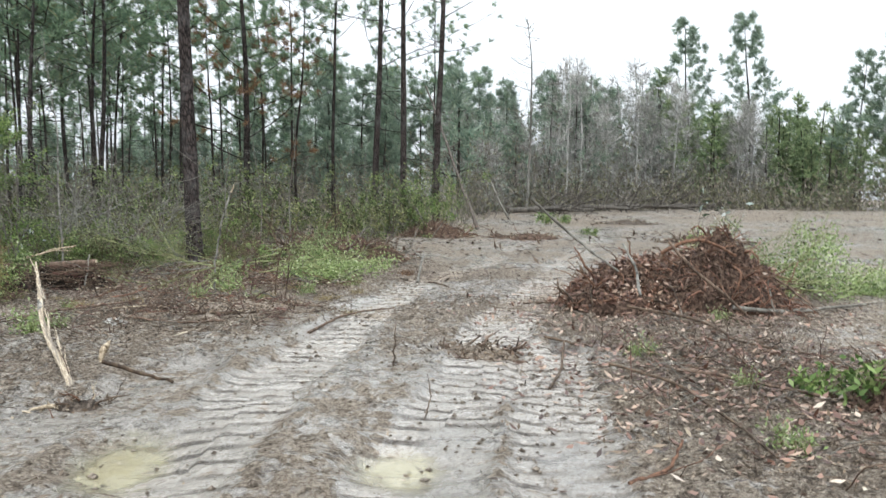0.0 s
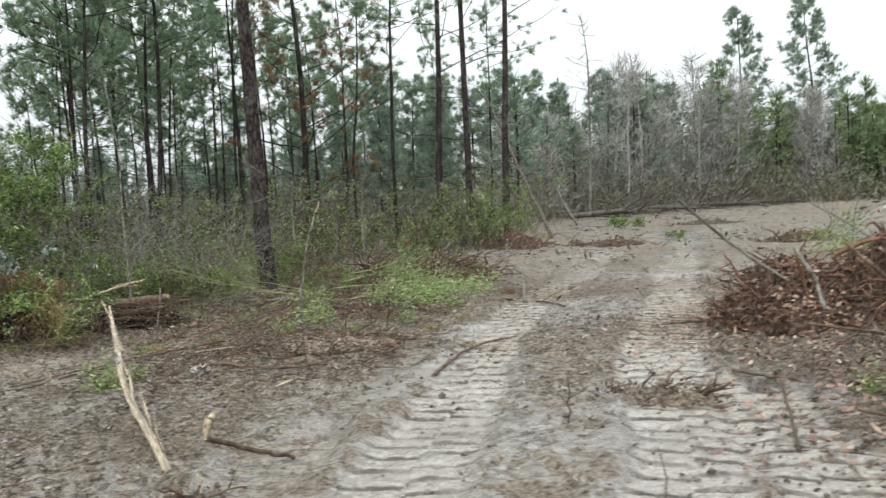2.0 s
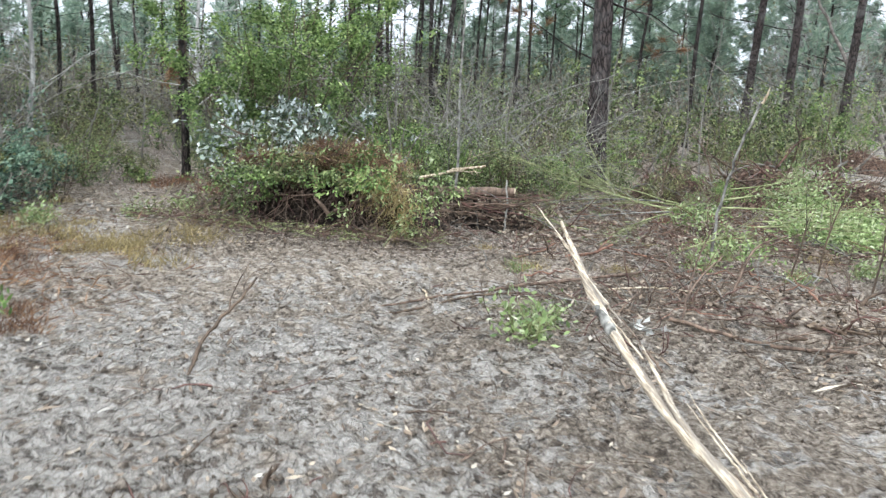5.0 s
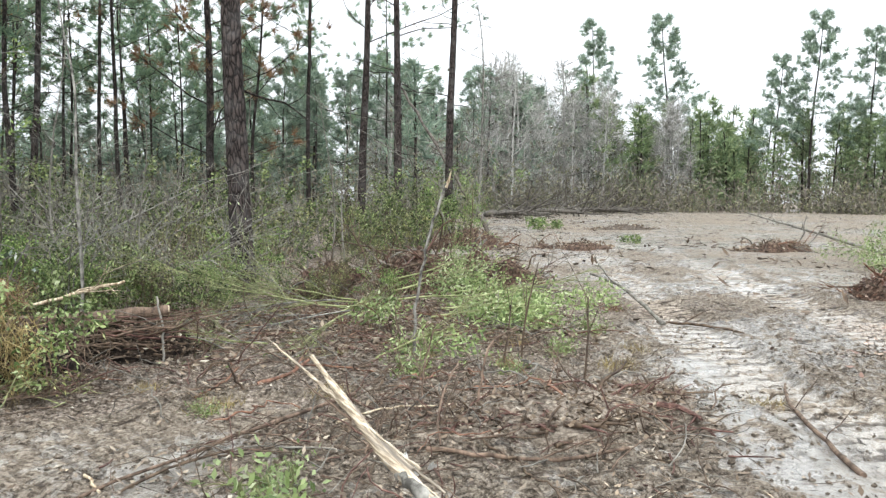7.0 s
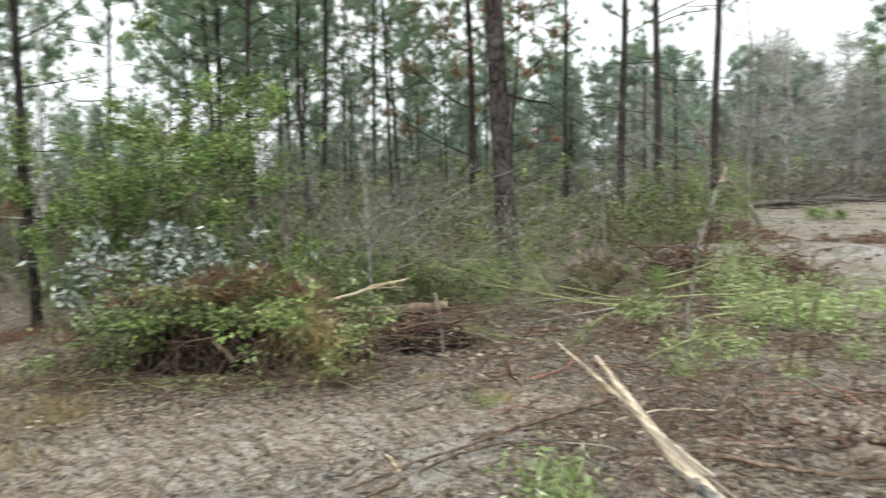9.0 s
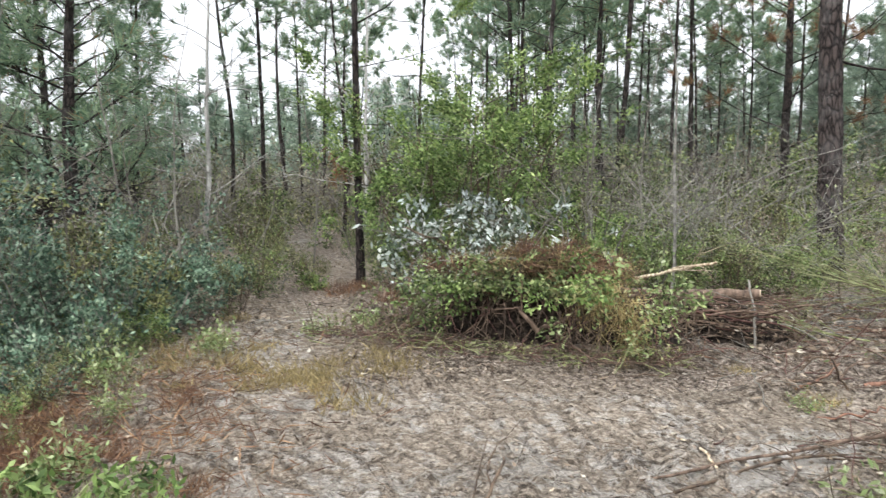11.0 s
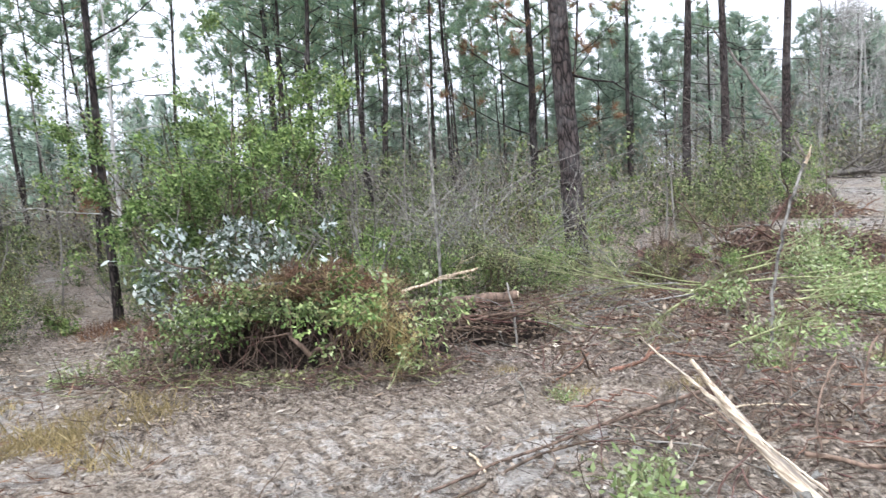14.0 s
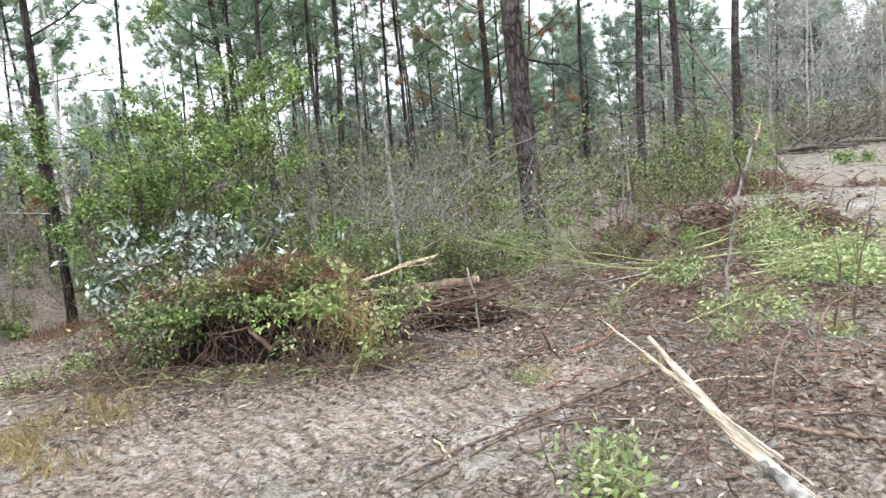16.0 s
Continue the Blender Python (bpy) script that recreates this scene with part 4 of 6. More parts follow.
def far_edge(u):
    """A place on the clearing's far side, u from 0 to 1."""
    x = 5 + 80 * u
    return x, float(np.interp(x, [5, 9, 18, 24, 30, 36, 42, 60, 85], [31, 39, 46, 48, 47, 43.5, 39, 27, 10]))


def far_woods():
    """The woodland all round, too far to count: trunks, limbs and needle masses in one."""
    rng = np.random.RandomState(77)
    t, n, b = Geo(), Geo(), Geo()
    at, way, at2, way2 = [], [], [], []
    for count in range(620):
        if count < 300:
            u = rng.uniform()
            x, y = far_edge(u)
            out = abs(rng.normal()) * 9 + 2
            k = out / math.hypot(x, y)
            x, y, tall = x * (1 + k), y * (1 + k), rng.uniform(6, 11) * (0.68 if x < 12 else 1.0 if x < 24 else 0.84)
        elif count < 540:
            a, r = rng.uniform(radians(84), radians(165)), rng.uniform(42, 80)
            x, y, tall = r * math.cos(a), r * math.sin(a), rng.uniform(0.09, 0.15) * r if a < radians(94) else rng.uniform(0.08, 0.14) * r
        else:
            a, r = rng.uniform(radians(165), radians(390)), rng.uniform(70, 100)
            x, y, tall = r * math.cos(a), r * math.sin(a), rng.uniform(8, 13)
        pts = wander((x, y, -0.1), (rng.normal() * 0.03, rng.normal() * 0.03, 1), tall, 5, 0.02, rng)
        t.tube(pts, np.linspace(0.1, 0.03, 6), 5, int(count % 5 < 3 and x < 30 and count < 300), cap=False)
        low = rng.uniform(0.03, 0.3)
        for j in range(rng.randint(40, 62)):
            u = rng.uniform(low, 1)
            q, d = along(pts, u)
            w = rng.uniform(0, 6.28)
            reach = tall * 0.22 * (1.1 - (u - low) / (1.01 - low)) * rng.uniform(0.3, 1)
            e = np.array([math.cos(w), math.sin(w), 0.25])
            bare = count % 5 < 3 and x < 30 and count < 300
            (at2 if bare else at).append(q + e * reach)
            (way2 if bare else way).append(e + (0, 0, 0.6))
            if j % 5 == 0:
                t.tube(np.array([q, q + e * reach]), [0.03, 0.01], 3, 0, cap=False)
    right = (np.array(at)[:, 0] > 23).astype(int)
    for side in (0, 1):
        n.needles(np.array(at)[right == side], np.array(way)[right == side], 11, 0.62, 0.1, rng, side, 0.9)
    b.needles(at2, np.array(way2), 15, 1.2, 0.035, rng, 0, 0.6)
    ob = thing("far_woodland", "distant mixed pine woodland in dull greens and greys", "woods", kind="stuff")
    tagged(part("trunk", t, [YOUNG_BARK, HAZED_TWIG], ob), kind="stuff")
    tagged(part("crown", n, [HAZED_NEEDLES, EDGE_NEEDLES], ob), kind="stuff")
    tagged(part("bare_crown", b, HAZED_TWIG, ob), kind="stuff")


far_woods()

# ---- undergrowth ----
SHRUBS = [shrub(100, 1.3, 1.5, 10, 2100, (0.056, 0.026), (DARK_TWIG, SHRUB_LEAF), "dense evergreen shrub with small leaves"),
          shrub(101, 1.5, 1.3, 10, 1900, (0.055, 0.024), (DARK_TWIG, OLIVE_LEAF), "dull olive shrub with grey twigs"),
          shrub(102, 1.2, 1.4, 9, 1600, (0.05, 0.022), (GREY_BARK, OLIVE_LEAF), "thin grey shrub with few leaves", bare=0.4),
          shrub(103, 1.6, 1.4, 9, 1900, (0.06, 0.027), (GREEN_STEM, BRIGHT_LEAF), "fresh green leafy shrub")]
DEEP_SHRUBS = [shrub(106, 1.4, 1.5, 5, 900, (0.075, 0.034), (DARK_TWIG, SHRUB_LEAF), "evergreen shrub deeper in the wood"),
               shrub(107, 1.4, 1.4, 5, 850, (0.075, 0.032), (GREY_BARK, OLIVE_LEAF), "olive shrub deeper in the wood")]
RUST_SHRUB = shrub(105, 1.3, 1.3, 10, 900, (0.06, 0.028), (GREY_BARK, BROWN_LEAF), "half-dead shrub with brown withered leaves")
BARE_SHRUB = shrub(104, 1.7, 1.6, 9, 0, None, (GREY_BARK,), "leafless grey twiggy shrub")
used = set()


def grow(k, x, y, size=1.0):
    if y > 17.5 and k < 4:
        k = 6 + k % 2
    ob = (SHRUBS + [BARE_SHRUB, RUST_SHRUB] + DEEP_SHRUBS)[k]
    turn = rng.uniform(0, 360)
    if k not in used:
        used.add(k)
        return settle(ob, x, y, turn, size)
    return put(ob, x, y, turn, size, tip=rng.uniform(-6, 6))


def gap(x, y):
    """The open strip that leads back between the trunks."""
    return 13.5 < y < 28 and abs(x + 1.3 - (y - 15) * 0.19) < 0.65


rng = np.random.RandomState(9)
placed = []
while len(placed) < 120:
    x, y = rng.uniform(-7.0, 3.5), rng.uniform(12.6, 27)
    if not woods(x, y) or near_line(x, y, PATH_LEFT)[0] < 1.2 or rng.uniform() < (y - 12.6) / 12 or min([math.hypot(x - a, y - b) for a, b in placed] + [9]) < 0.55 or gap(x, y) or x > 2.2 or (-3.0 < x < -1.75 and y < 14.75) or (x > -1.4 and y < 19 and rng.uniform() < 0.6):
        continue
    placed.append((x, y))
    grow(rng.choice(6, p=[0.23, 0.31, 0.2, 0.08, 0.1, 0.08]), x, y, rng.uniform(0.72, 1.05) * (1 + max(0, y - 16) * 0.02) * (0.6 if x > -1.5 and y < 20 else 1.0))
while len(placed) < 205:
    x, y = rng.uniform(-18, -7.2), rng.uniform(7.0, 26)
    if not woods(x, y) or near_line(x, y, PATH_LEFT)[0] < 0.85 or rng.uniform() < (y - 10) / 22 or min([math.hypot(x - a, y - b) for a, b in placed] + [9]) < 0.6:
        continue
    placed.append((x, y))
    grow(rng.choice(6, p=[0.22, 0.18, 0.18, 0.12, 0.16, 0.14]), x, y, rng.uniform(0.7, 1.05) * (1 + max(0, y - 12) * 0.03))


# front row of leafy shrubs behind the log
for k, x, y, size in ((3, -4.6, 12.6, 0.62), (0, -4.15, 12.75, 0.75), (3, -3.75, 12.9, 0.8), (1, -3.35, 12.7, 0.7), (0, -3.05, 13.0, 0.8), (3, -2.75, 13.5, 0.7), (0, -1.85, 13.9, 0.55), (3, -4.3, 13.6, 0.95), (0, -3.5, 13.7, 0.9), (1, -1.5, 13.4, 0.4)):
    grow(k, x, y, size)


# low growth along the trail and the left edge
for k, x, y, s in ((0, -7.1, 13.0, 0.6), (1, -8.2, 12.9, 0.5), (2, -6.9, 12.5, 0.5), (0, -8.3, 11.9, 0.7), (1, -8.0, 11.0, 0.6), (5, -7.8, 10.3, 0.5), (3, -7.7, 9.6, 0.5), (0, -7.5, 8.9, 0.45), (1, -7.3, 8.2, 0.4), (3, -7.0, 7.6, 0.35),
                   (5, -7.4, 7.3, 0.45), (0, -7.8, 7.9, 0.6), (2, -8.6, 12.5, 0.7), (1, -9.2, 13.3, 0.7), (0, -9.9, 14.6, 0.8), (2, -7.6, 14.2, 0.7), (0, -8.2, 15.6, 0.8), (1, -10.9, 16.0, 0.9), (3, -8.9, 16.6, 0.8), (1, -8.9, 14.6, 0.28), (0, -9.7, 15.4, 0.3), (5, -8.5, 13.4, 0.25), (2, -9.4, 16.6, 0.35), (0, -10.6, 17.6, 0.45), (1, -9.9, 17.9, 0.5), (5, -8.0, 12.6, 0.22), (2, -6.9, 8.4, 0.3), (5, -6.7, 7.9, 0.3)):
    grow(k, x, y, s)


def thicket():
    """Low brush at the far edges, too far to count."""
    rng = np.random.RandomState(8)
    s, f, d = Geo(), Geo(), Geo()
    at, way, at2, way2 = [], [], [], []
    n = 0
    while n < 1350:
        if n % 2 == 0:
            x, y = far_edge(rng.uniform())
            k = 1 + (abs(rng.normal()) * 5 - 2.5) / math.hypot(x, y)
            x, y, tall = x * k, y * k, rng.uniform(1.3, 3.2) + max(0, k - 1) * 30
        else:
            x, y = rng.uniform(-40, 6), 17 + 36 * rng.uniform() ** 1.2
            if not woods(x, y) or gap(x, y) or (-0.3 < x < 1.2 and y < 27):
                continue
            tall = rng.uniform(0.9, 2.0) + max(0, y - 22) * 0.07
        n += 1
        for j in range(5):
            a = rng.uniform(0, 6.28)
            e = np.array([math.cos(a) * 0.5, math.sin(a) * 0.5, 1])
            pts = wander((x + rng.normal() * 0.6, y + rng.normal() * 0.6, -0.05), e, tall * rng.uniform(0.6, 1.3), 3, 0.15, rng)
            s.tube(pts, [0.02, 0.016, 0.012, 0.006], 3, 0, cap=False)
            for q in (pts[1], (pts[1] + pts[2]) / 2, pts[2], pts[3]):
                for _ in range(4):
                    (at if (n + j) % 3 else at2).append(q + rng.normal(size=3) * 0.28)
                    (way if (n + j) % 3 else way2).append(rng.normal(size=3))
    k, k2 = np.linalg.norm(np.array(at), axis=1) / 100, np.linalg.norm(np.array(at2), axis=1) / 100
    f.leaves(at, np.array(way), np.clip(k * 0.5, 0.1, 0.26), np.clip(k * 0.22, 0.045, 0.11), rng)
    d.leaves(at2, np.array(way2) * (0.6, 0.6, 1.0), np.clip(k2 * 1.3, 0.2, 0.6), np.clip(k2 * 0.11, 0.018, 0.06), rng)
    ob = thing("far_thicket", "distant low brush of dull green and bare grey stems", "brush", kind="stuff")
    tagged(part("stem", s, GREY_BARK, ob), kind="stuff")
    tagged(part("foliage", f, THICKET_LEAF, ob), kind="stuff")
    tagged(part("dry_foliage", d, BRUSH_TWIG, ob), kind="stuff")


thicket()


# ---- heaps, cut wood and small things ----
def dome(rx, ry, h, seed, rough=0.5, rings=24, spokes=64, power=2.6):
    """A lumpy heap of soil round the origin, and the height of its top."""
    ox, oy = seed * 3.7 % 41, seed * 5.3 % 37

    def top(x, y):
        r = np.hypot(x / rx, y / ry) * (1 + 0.25 * wave(x + ox, y + oy, 1.3, seed + 5))
        z = h * np.clip(1 - r ** power, -0.3, 1)
        return z + h * rough * (wave(x + ox, y + oy, 1.9, seed) + 0.6 * wave(x + ox, y + oy, 4.7, seed + 1) + 0.5 * wave(x + ox, y + oy, 11, seed + 2) + 0.4 * wave(x + ox, y + oy, 23, seed + 3)) * np.clip(1.2 - r, 0, 1)

    r, a = np.meshgrid(np.linspace(0.02, 1.25, rings), np.linspace(0, 2 * math.pi, spokes, endpoint=False), indexing="ij")
    x, y = r * rx * np.cos(a), r * ry * np.sin(a)
    z = np.where(r > 1.2, -0.2, top(x, y))
    g = Geo()
    k, i = np.meshgrid(np.arange(rings - 1), np.arange(spokes), indexing="ij")
    j = (i + 1) % spokes
    g.add(np.stack([x, y, z], -1).reshape(-1, 3), np.stack([k * spokes + i, k * spokes + j, (k + 1) * spokes + j, (k + 1) * spokes + i], -1).reshape(-1, 4))
    g.add(np.stack([x[0], y[0], z[0]], -1), [np.arange(spokes)])
    return g, top


def soil_material(name, a, b, c):
    m, nt, p = blank(name)
    fine = noise_node(nt, 22, 6, 0.72)
    mid = noise_node(nt, 5, 4)
    col = ramp_node(nt, fine, [(0.39, a), (0.5, b), (0.62, c)])
    col = mix_node(nt, 0.5, col, ramp_node(nt, mid, [(0.3, (0.6, 0.6, 0.6)), (0.7, (1.3, 1.25, 1.2))]), "MULTIPLY")
    nt.links.new(col, p.inputs["Base Color"])
    p.inputs["Roughness"].default_value, p.inputs["Specular IOR Level"].default_value = 0.85, 0.12
    nt.links.new(bump_node(nt, fine, 1.0, 0.05), p.inputs["Normal"])
    return m


HEAP_SOIL = soil_material("rooty_heap_soil", (0.0224, 0.0152, 0.0112), (0.076, 0.048, 0.0352), (0.184, 0.128, 0.096))
DARK_SOIL = soil_material("dark_moist_soil", (0.028, 0.0224, 0.0176), (0.08, 0.064, 0.0512), (0.192, 0.16, 0.132))
CLOD_SOIL = soil_material("crumbled_soil", (0.08, 0.064, 0.0504), (0.216, 0.178, 0.142), (0.4, 0.344, 0.284))
# near-black soil colour paints in the shade of the hollows under the piles
SHADE_SOIL = soil_material("shade_black_soil", (0.0064, 0.0048, 0.004), (0.0224, 0.0168, 0.0128), (0.068, 0.0512, 0.04))
RUST_STRAW = leaf_material("rust_straw", [(0.0, (0.055, 0.026, 0.016)), (0.6, (0.16, 0.08, 0.043)), (1.0, (0.29, 0.175, 0.095))], 0.7, 0.15)
WINE_TWIG = wood_material("wine_brown_twig", (0.048, 0.0256, 0.0224), (0.16, 0.092, 0.076), scale=20)
WHITE_SCRAP = soil_material("pale_fungus", (0.44, 0.424, 0.384), (0.576, 0.568, 0.536), (0.68, 0.672, 0.64))


def heap(name, label, cx, cy, rx, ry, h, seed, soil, roots, root_mat, root_len, leaves, leaf_mat, leaf_size, turn=0.0, straw=0, straw_mat=None, category="heap", power=2.6):
    """A pile of soil stuck full of roots, twigs and leaves."""
    rng = np.random.RandomState(seed)
    ob = thing(name, label, category, pose(cx, cy, land_at(cx, cy) - 0.02, 0, 0, turn))
    g, top = dome(rx, ry, h, seed, power=power)
    part("soil_core", g, soil, ob)
    for i in range(roots):
        a, r = rng.uniform(0, 6.28), math.sqrt(rng.uniform()) * 0.98
        x, y = r * rx * math.cos(a), r * ry * math.sin(a)
        d = (math.cos(a) * 0.7 + rng.normal() * 0.6, math.sin(a) * 0.7 + rng.normal() * 0.6, rng.uniform(-0.3, 0.75))
        L = root_len * rng.uniform(0.3, 1.3)
        rad = rng.choice([0.006, 0.009, 0.014, 0.02], p=[0.25, 0.35, 0.26, 0.14])
        pts = wander((x, y, float(top(x, y)) - 0.03), d, L, 9, 0.22, rng, -0.07)
        pts[:, 2] = np.maximum(pts[:, 2], 0.01)
        gr = Geo()
        gr.tube(pts, np.linspace(rad, rad * 0.4, len(pts)), 6, 0, 0.1, rng)
        for _ in range(2):
            q, t = along(pts, rng.uniform(0.3, 0.9))
            fork(gr, q, t + rng.normal(size=3) * 0.7, L * 0.4, rad * 0.5, 0, rng, 2, 0.2)
        part("root", gr, root_mat[i % len(root_mat)], ob)
    for n, mat, size, nm in ((leaves, leaf_mat, leaf_size, "litter"), (straw, straw_mat, (0.2, 0.006), "straw")):
        if n:
            a, r = rng.uniform(0, 6.28, n), np.sqrt(rng.uniform(size=n)) * 1.1
            x, y = r * rx * np.cos(a), r * ry * np.sin(a)
            z = np.maximum(top(x, y), 0.015) + rng.uniform(0.0, 0.05, n)
            gl = Geo()
            gl.leaves(np.stack([x, y, z], -1), rng.normal(size=(n, 3)) * (1, 1, 0.5), size[0], size[1], rng, fold=0.25)
            tagged(part(nm, gl, mat, ob), kind="stuff")
    return ob


def line3(pts, n, wob, rng):
    """A smooth crooked line through the given points."""
    pts = np.array(pts, float)
    s = np.concatenate([[0], np.cumsum(np.linalg.norm(np.diff(pts, axis=0), axis=1))])
    u = np.linspace(0, s[-1], n)
    out = np.stack([np.interp(u, s, pts[:, k]) for k in range(3)], -1)
    for _ in range(2):
        out[1:-1] = (out[:-2] + 2 * out[1:-1] + out[2:]) / 4
    out[1:-1] += rng.normal(size=(n - 2, 3)) * wob
    return out


STICKS = 0


def stick(label, pts, r0, r1, mat, twigs=0, lift=0.0, name="stick", wob=0.004, end=None, category="stick", group="fallen sticks"):
    """A stick lying on (or leaning over) the ground; points are x, y, height above ground."""
    global STICKS
    STICKS += 1
    rng = np.random.RandomState(400 + STICKS)
    p = [(x, y, land_at(x, y) + z + lift + r0 * 0.6) for x, y, z in pts]
    q = line3(p, 14, wob, rng)
    o = q[0].copy()
    q = q - o
    g = Geo()
    g.tube(q, np.linspace(r0, r1, len(q)) * (1 + 0.15 * rng.normal(size=len(q)) * 0.5), 8, 0, 0.08, rng)
    for _ in range(twigs):
        a, t = along(q, rng.uniform(0.2, 0.95))
        d = t + rng.normal(size=3) * 0.6
        d[2] = abs(d[2])
        fork(g, a, d, rng.uniform(0.15, 0.5), r0 * 0.4, 1, rng, 2, 0.15)
    ob = single(name, g, mat, label, category, group)
    ob.location = o
    if end is not None:
        ge = Geo()
        ge.tube(np.array([q[0] - (q[1] - q[0]) * 0.06, q[0] + (q[1] - q[0]) * 0.12]), [r0 * 0.5, r0 * 1.12], 8, 0, 0.2, rng)
        part("broken_end", ge, end, ob, "pale torn wood")
    return ob


# heap of torn roots and soil in the open
heap("root_heap", "reddish heap of torn roots, soil and dead leaves on wet sand", 4.78, 8.85, 1.05, 0.75, 0.6, 201, HEAP_SOIL, 210, (RED_ROOT, ROOT_WOOD, RED_ROOT, LOG_BARK), 0.5, 900, RED_LEAF, (0.07, 0.035), straw=800, straw_mat=RED_STRAW, power=3.2)
heap("root_heap", "low spill of dark soil, twigs and brown leaves", 3.5, 8.75, 0.72, 0.55, 0.36, 202, HEAP_SOIL, 80, (DARK_TWIG, ROOT_WOOD), 0.4, 1700, RED_LEAF, (0.07, 0.035), power=4)
# brown root heaps at the edge of the wood
heap("root_heap", "brown heap of roots and soil at the wood's edge", 0.4, 14.25, 1.25, 0.5, 0.4, 203, HEAP_SOIL, 170, (WINE_TWIG, DARK_TWIG, LOG_BARK, GREY_BARK), 0.75, 500, BROWN_LEAF, (0.07, 0.03), straw=500, straw_mat=RED_STRAW)
heap("root_heap", "brown mat of roots and twigs beside shrubs", -0.95, 14.3, 0.95, 0.45, 0.36, 204, HEAP_SOIL, 120, (WINE_TWIG, DARK_TWIG, GREY_BARK), 0.65, 300, BROWN_LEAF, (0.07, 0.03), straw=300, straw_mat=RED_STRAW)
heap("root_heap", "red-brown heap of straw at the foot of pines", 3.1, 20.8, 1.1, 0.5, 0.3, 205, HEAP_SOIL, 25, (ROOT_WOOD,), 0.5, 500, BROWN_LEAF, (0.09, 0.04), straw=900, straw_mat=RED_STRAW)
heap("soil_ridge", "low dark ridge of churned soil and roots", -3.5, 5.2, 0.3, 0.85, 0.17, 206, DARK_SOIL, 90, (DARK_TWIG, WINE_TWIG), 0.2, 160, BROWN_LEAF, (0.04, 0.02), turn=-4, power=1.2)
heap("soil_ridge", "dark clods of soil with rootlets", -1.0, 8.75, 0.8, 0.34, 0.06, 207, CLOD_SOIL, 90, (DARK_TWIG, WINE_TWIG), 0.3, 900, BROWN_LEAF, (0.04, 0.018), turn=10)
heap("twig_pile", "small tangle of dark twigs on the track", 1.3, 6.45, 0.4, 0.22, 0.12, 208, CLOD_SOIL, 45, (DARK_TWIG, LOG_BARK), 0.22, 260, BROWN_LEAF, (0.05, 0.02), turn=-35)
heap("soil_ridge", "dark clod of roots and leaves beside sprigs", 3.95, 4.55, 0.5, 0.35, 0.25, 209, HEAP_SOIL, 30, (DARK_TWIG, ROOT_WOOD), 0.35, 420, BROWN_LEAF, (0.06, 0.03))
heap("soil_ridge", "dark clod of wet soil and roots", 6.7, 6.3, 0.5, 0.35, 0.28, 210, DARK_SOIL, 18, (DARK_TWIG,), 0.35, 150, BROWN_LEAF, (0.06, 0.03))
heap("soil_ridge", "low brown debris on pale sand", 9.5, 18.6, 0.9, 0.45, 0.2, 211, HEAP_SOIL, 25, (ROOT_WOOD, GREY_BARK), 0.7, 350, BROWN_LEAF, (0.1, 0.05))
heap("soil_ridge", "reddish debris of roots and leaves on mud", 5.5, 12.1, 0.7, 0.4, 0.22, 215, HEAP_SOIL, 40, (RED_ROOT, DARK_TWIG), 0.45, 500, RED_LEAF, (0.07, 0.035))
heap("soil_ridge", "low dark debris on pale sand", 11.4, 27.6, 1.3, 0.5, 0.14, 212, DARK_SOIL, 16, (DARK_TWIG,), 0.7, 200, BROWN_LEAF, (0.1, 0.05))
heap("soil_ridge", "reddish debris on grey mud", 5.3, 20.5, 1.2, 0.4, 0.12, 213, HEAP_SOIL, 20, (ROOT_WOOD,), 0.6, 250, BROWN_LEAF, (0.1, 0.05))
heap("soil_ridge", "dark brown debris beside the track", -6.35, 11.3, 0.4, 0.25, 0.15, 214, DARK_SOIL, 18, (DARK_TWIG,), 0.35, 150, BROWN_LEAF, (0.06, 0.03))

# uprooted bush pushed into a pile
pile = heap("uprooted_bush_pile", "pile of uprooted green bushes, roots and soil coloured black as shade", -4.85, 10.92, 1.15, 0.3, 0.4, 220, SHADE_SOIL, 16, (DARK_TWIG, ROOT_WOOD, LOG_BARK), 0.4, 200, BROWN_LEAF, (0.05, 0.025), turn=-3, category="brush pile")
rng = np.random.RandomState(221)
for i in range(24):
    # broken leafy tops, thrown every way and hanging out over the hollow
    u = -0.92 + 1.68 * (i + rng.uniform()) / 24
    g, f, tips = Geo(), Geo(), []
    z0 = 0.42 + 0.1 * math.cos((u + 0.2) * 1.6) + rng.normal() * 0.05
    fork(g, (u, -0.15 + rng.normal() * 0.1, z0), (rng.normal() * 0.6, -0.9, rng.normal() * 0.25 - 0.1), rng.uniform(0.35, 0.55), 0.007, 2, rng, 4, 0.14, -0.03, tips=tips, spread=0.65, low=0.1)
    p, w = np.array([q[0] for q in tips]), np.array([q[1] for q in tips])
    k = rng.randint(0, len(p), 200)
    at = p[k] + rng.normal(size=(200, 3)) * 0.03
    low = 0.41 + 0.05 * math.sin(u * 7) if -0.5 < u < 0.75 else 0.08
    at[:, 2] = np.maximum(at[:, 2], low + 0.1 * rng.uniform(size=200))
    f.leaves(at, w[k] / np.linalg.norm(w[k], axis=1)[:, None] + rng.normal(size=(200, 3)) * 0.8, 0.042, 0.021, rng)
    bough = part("bough", g, DARK_TWIG, pile)
    tagged(part("foliage", f, (SHRUB_LEAF, BRIGHT_LEAF, OLIVE_LEAF, BRIGHT_LEAF, SHRUB_LEAF, CUT_LEAF)[i % 6], bough, "glossy green leaves"), kind="stuff")
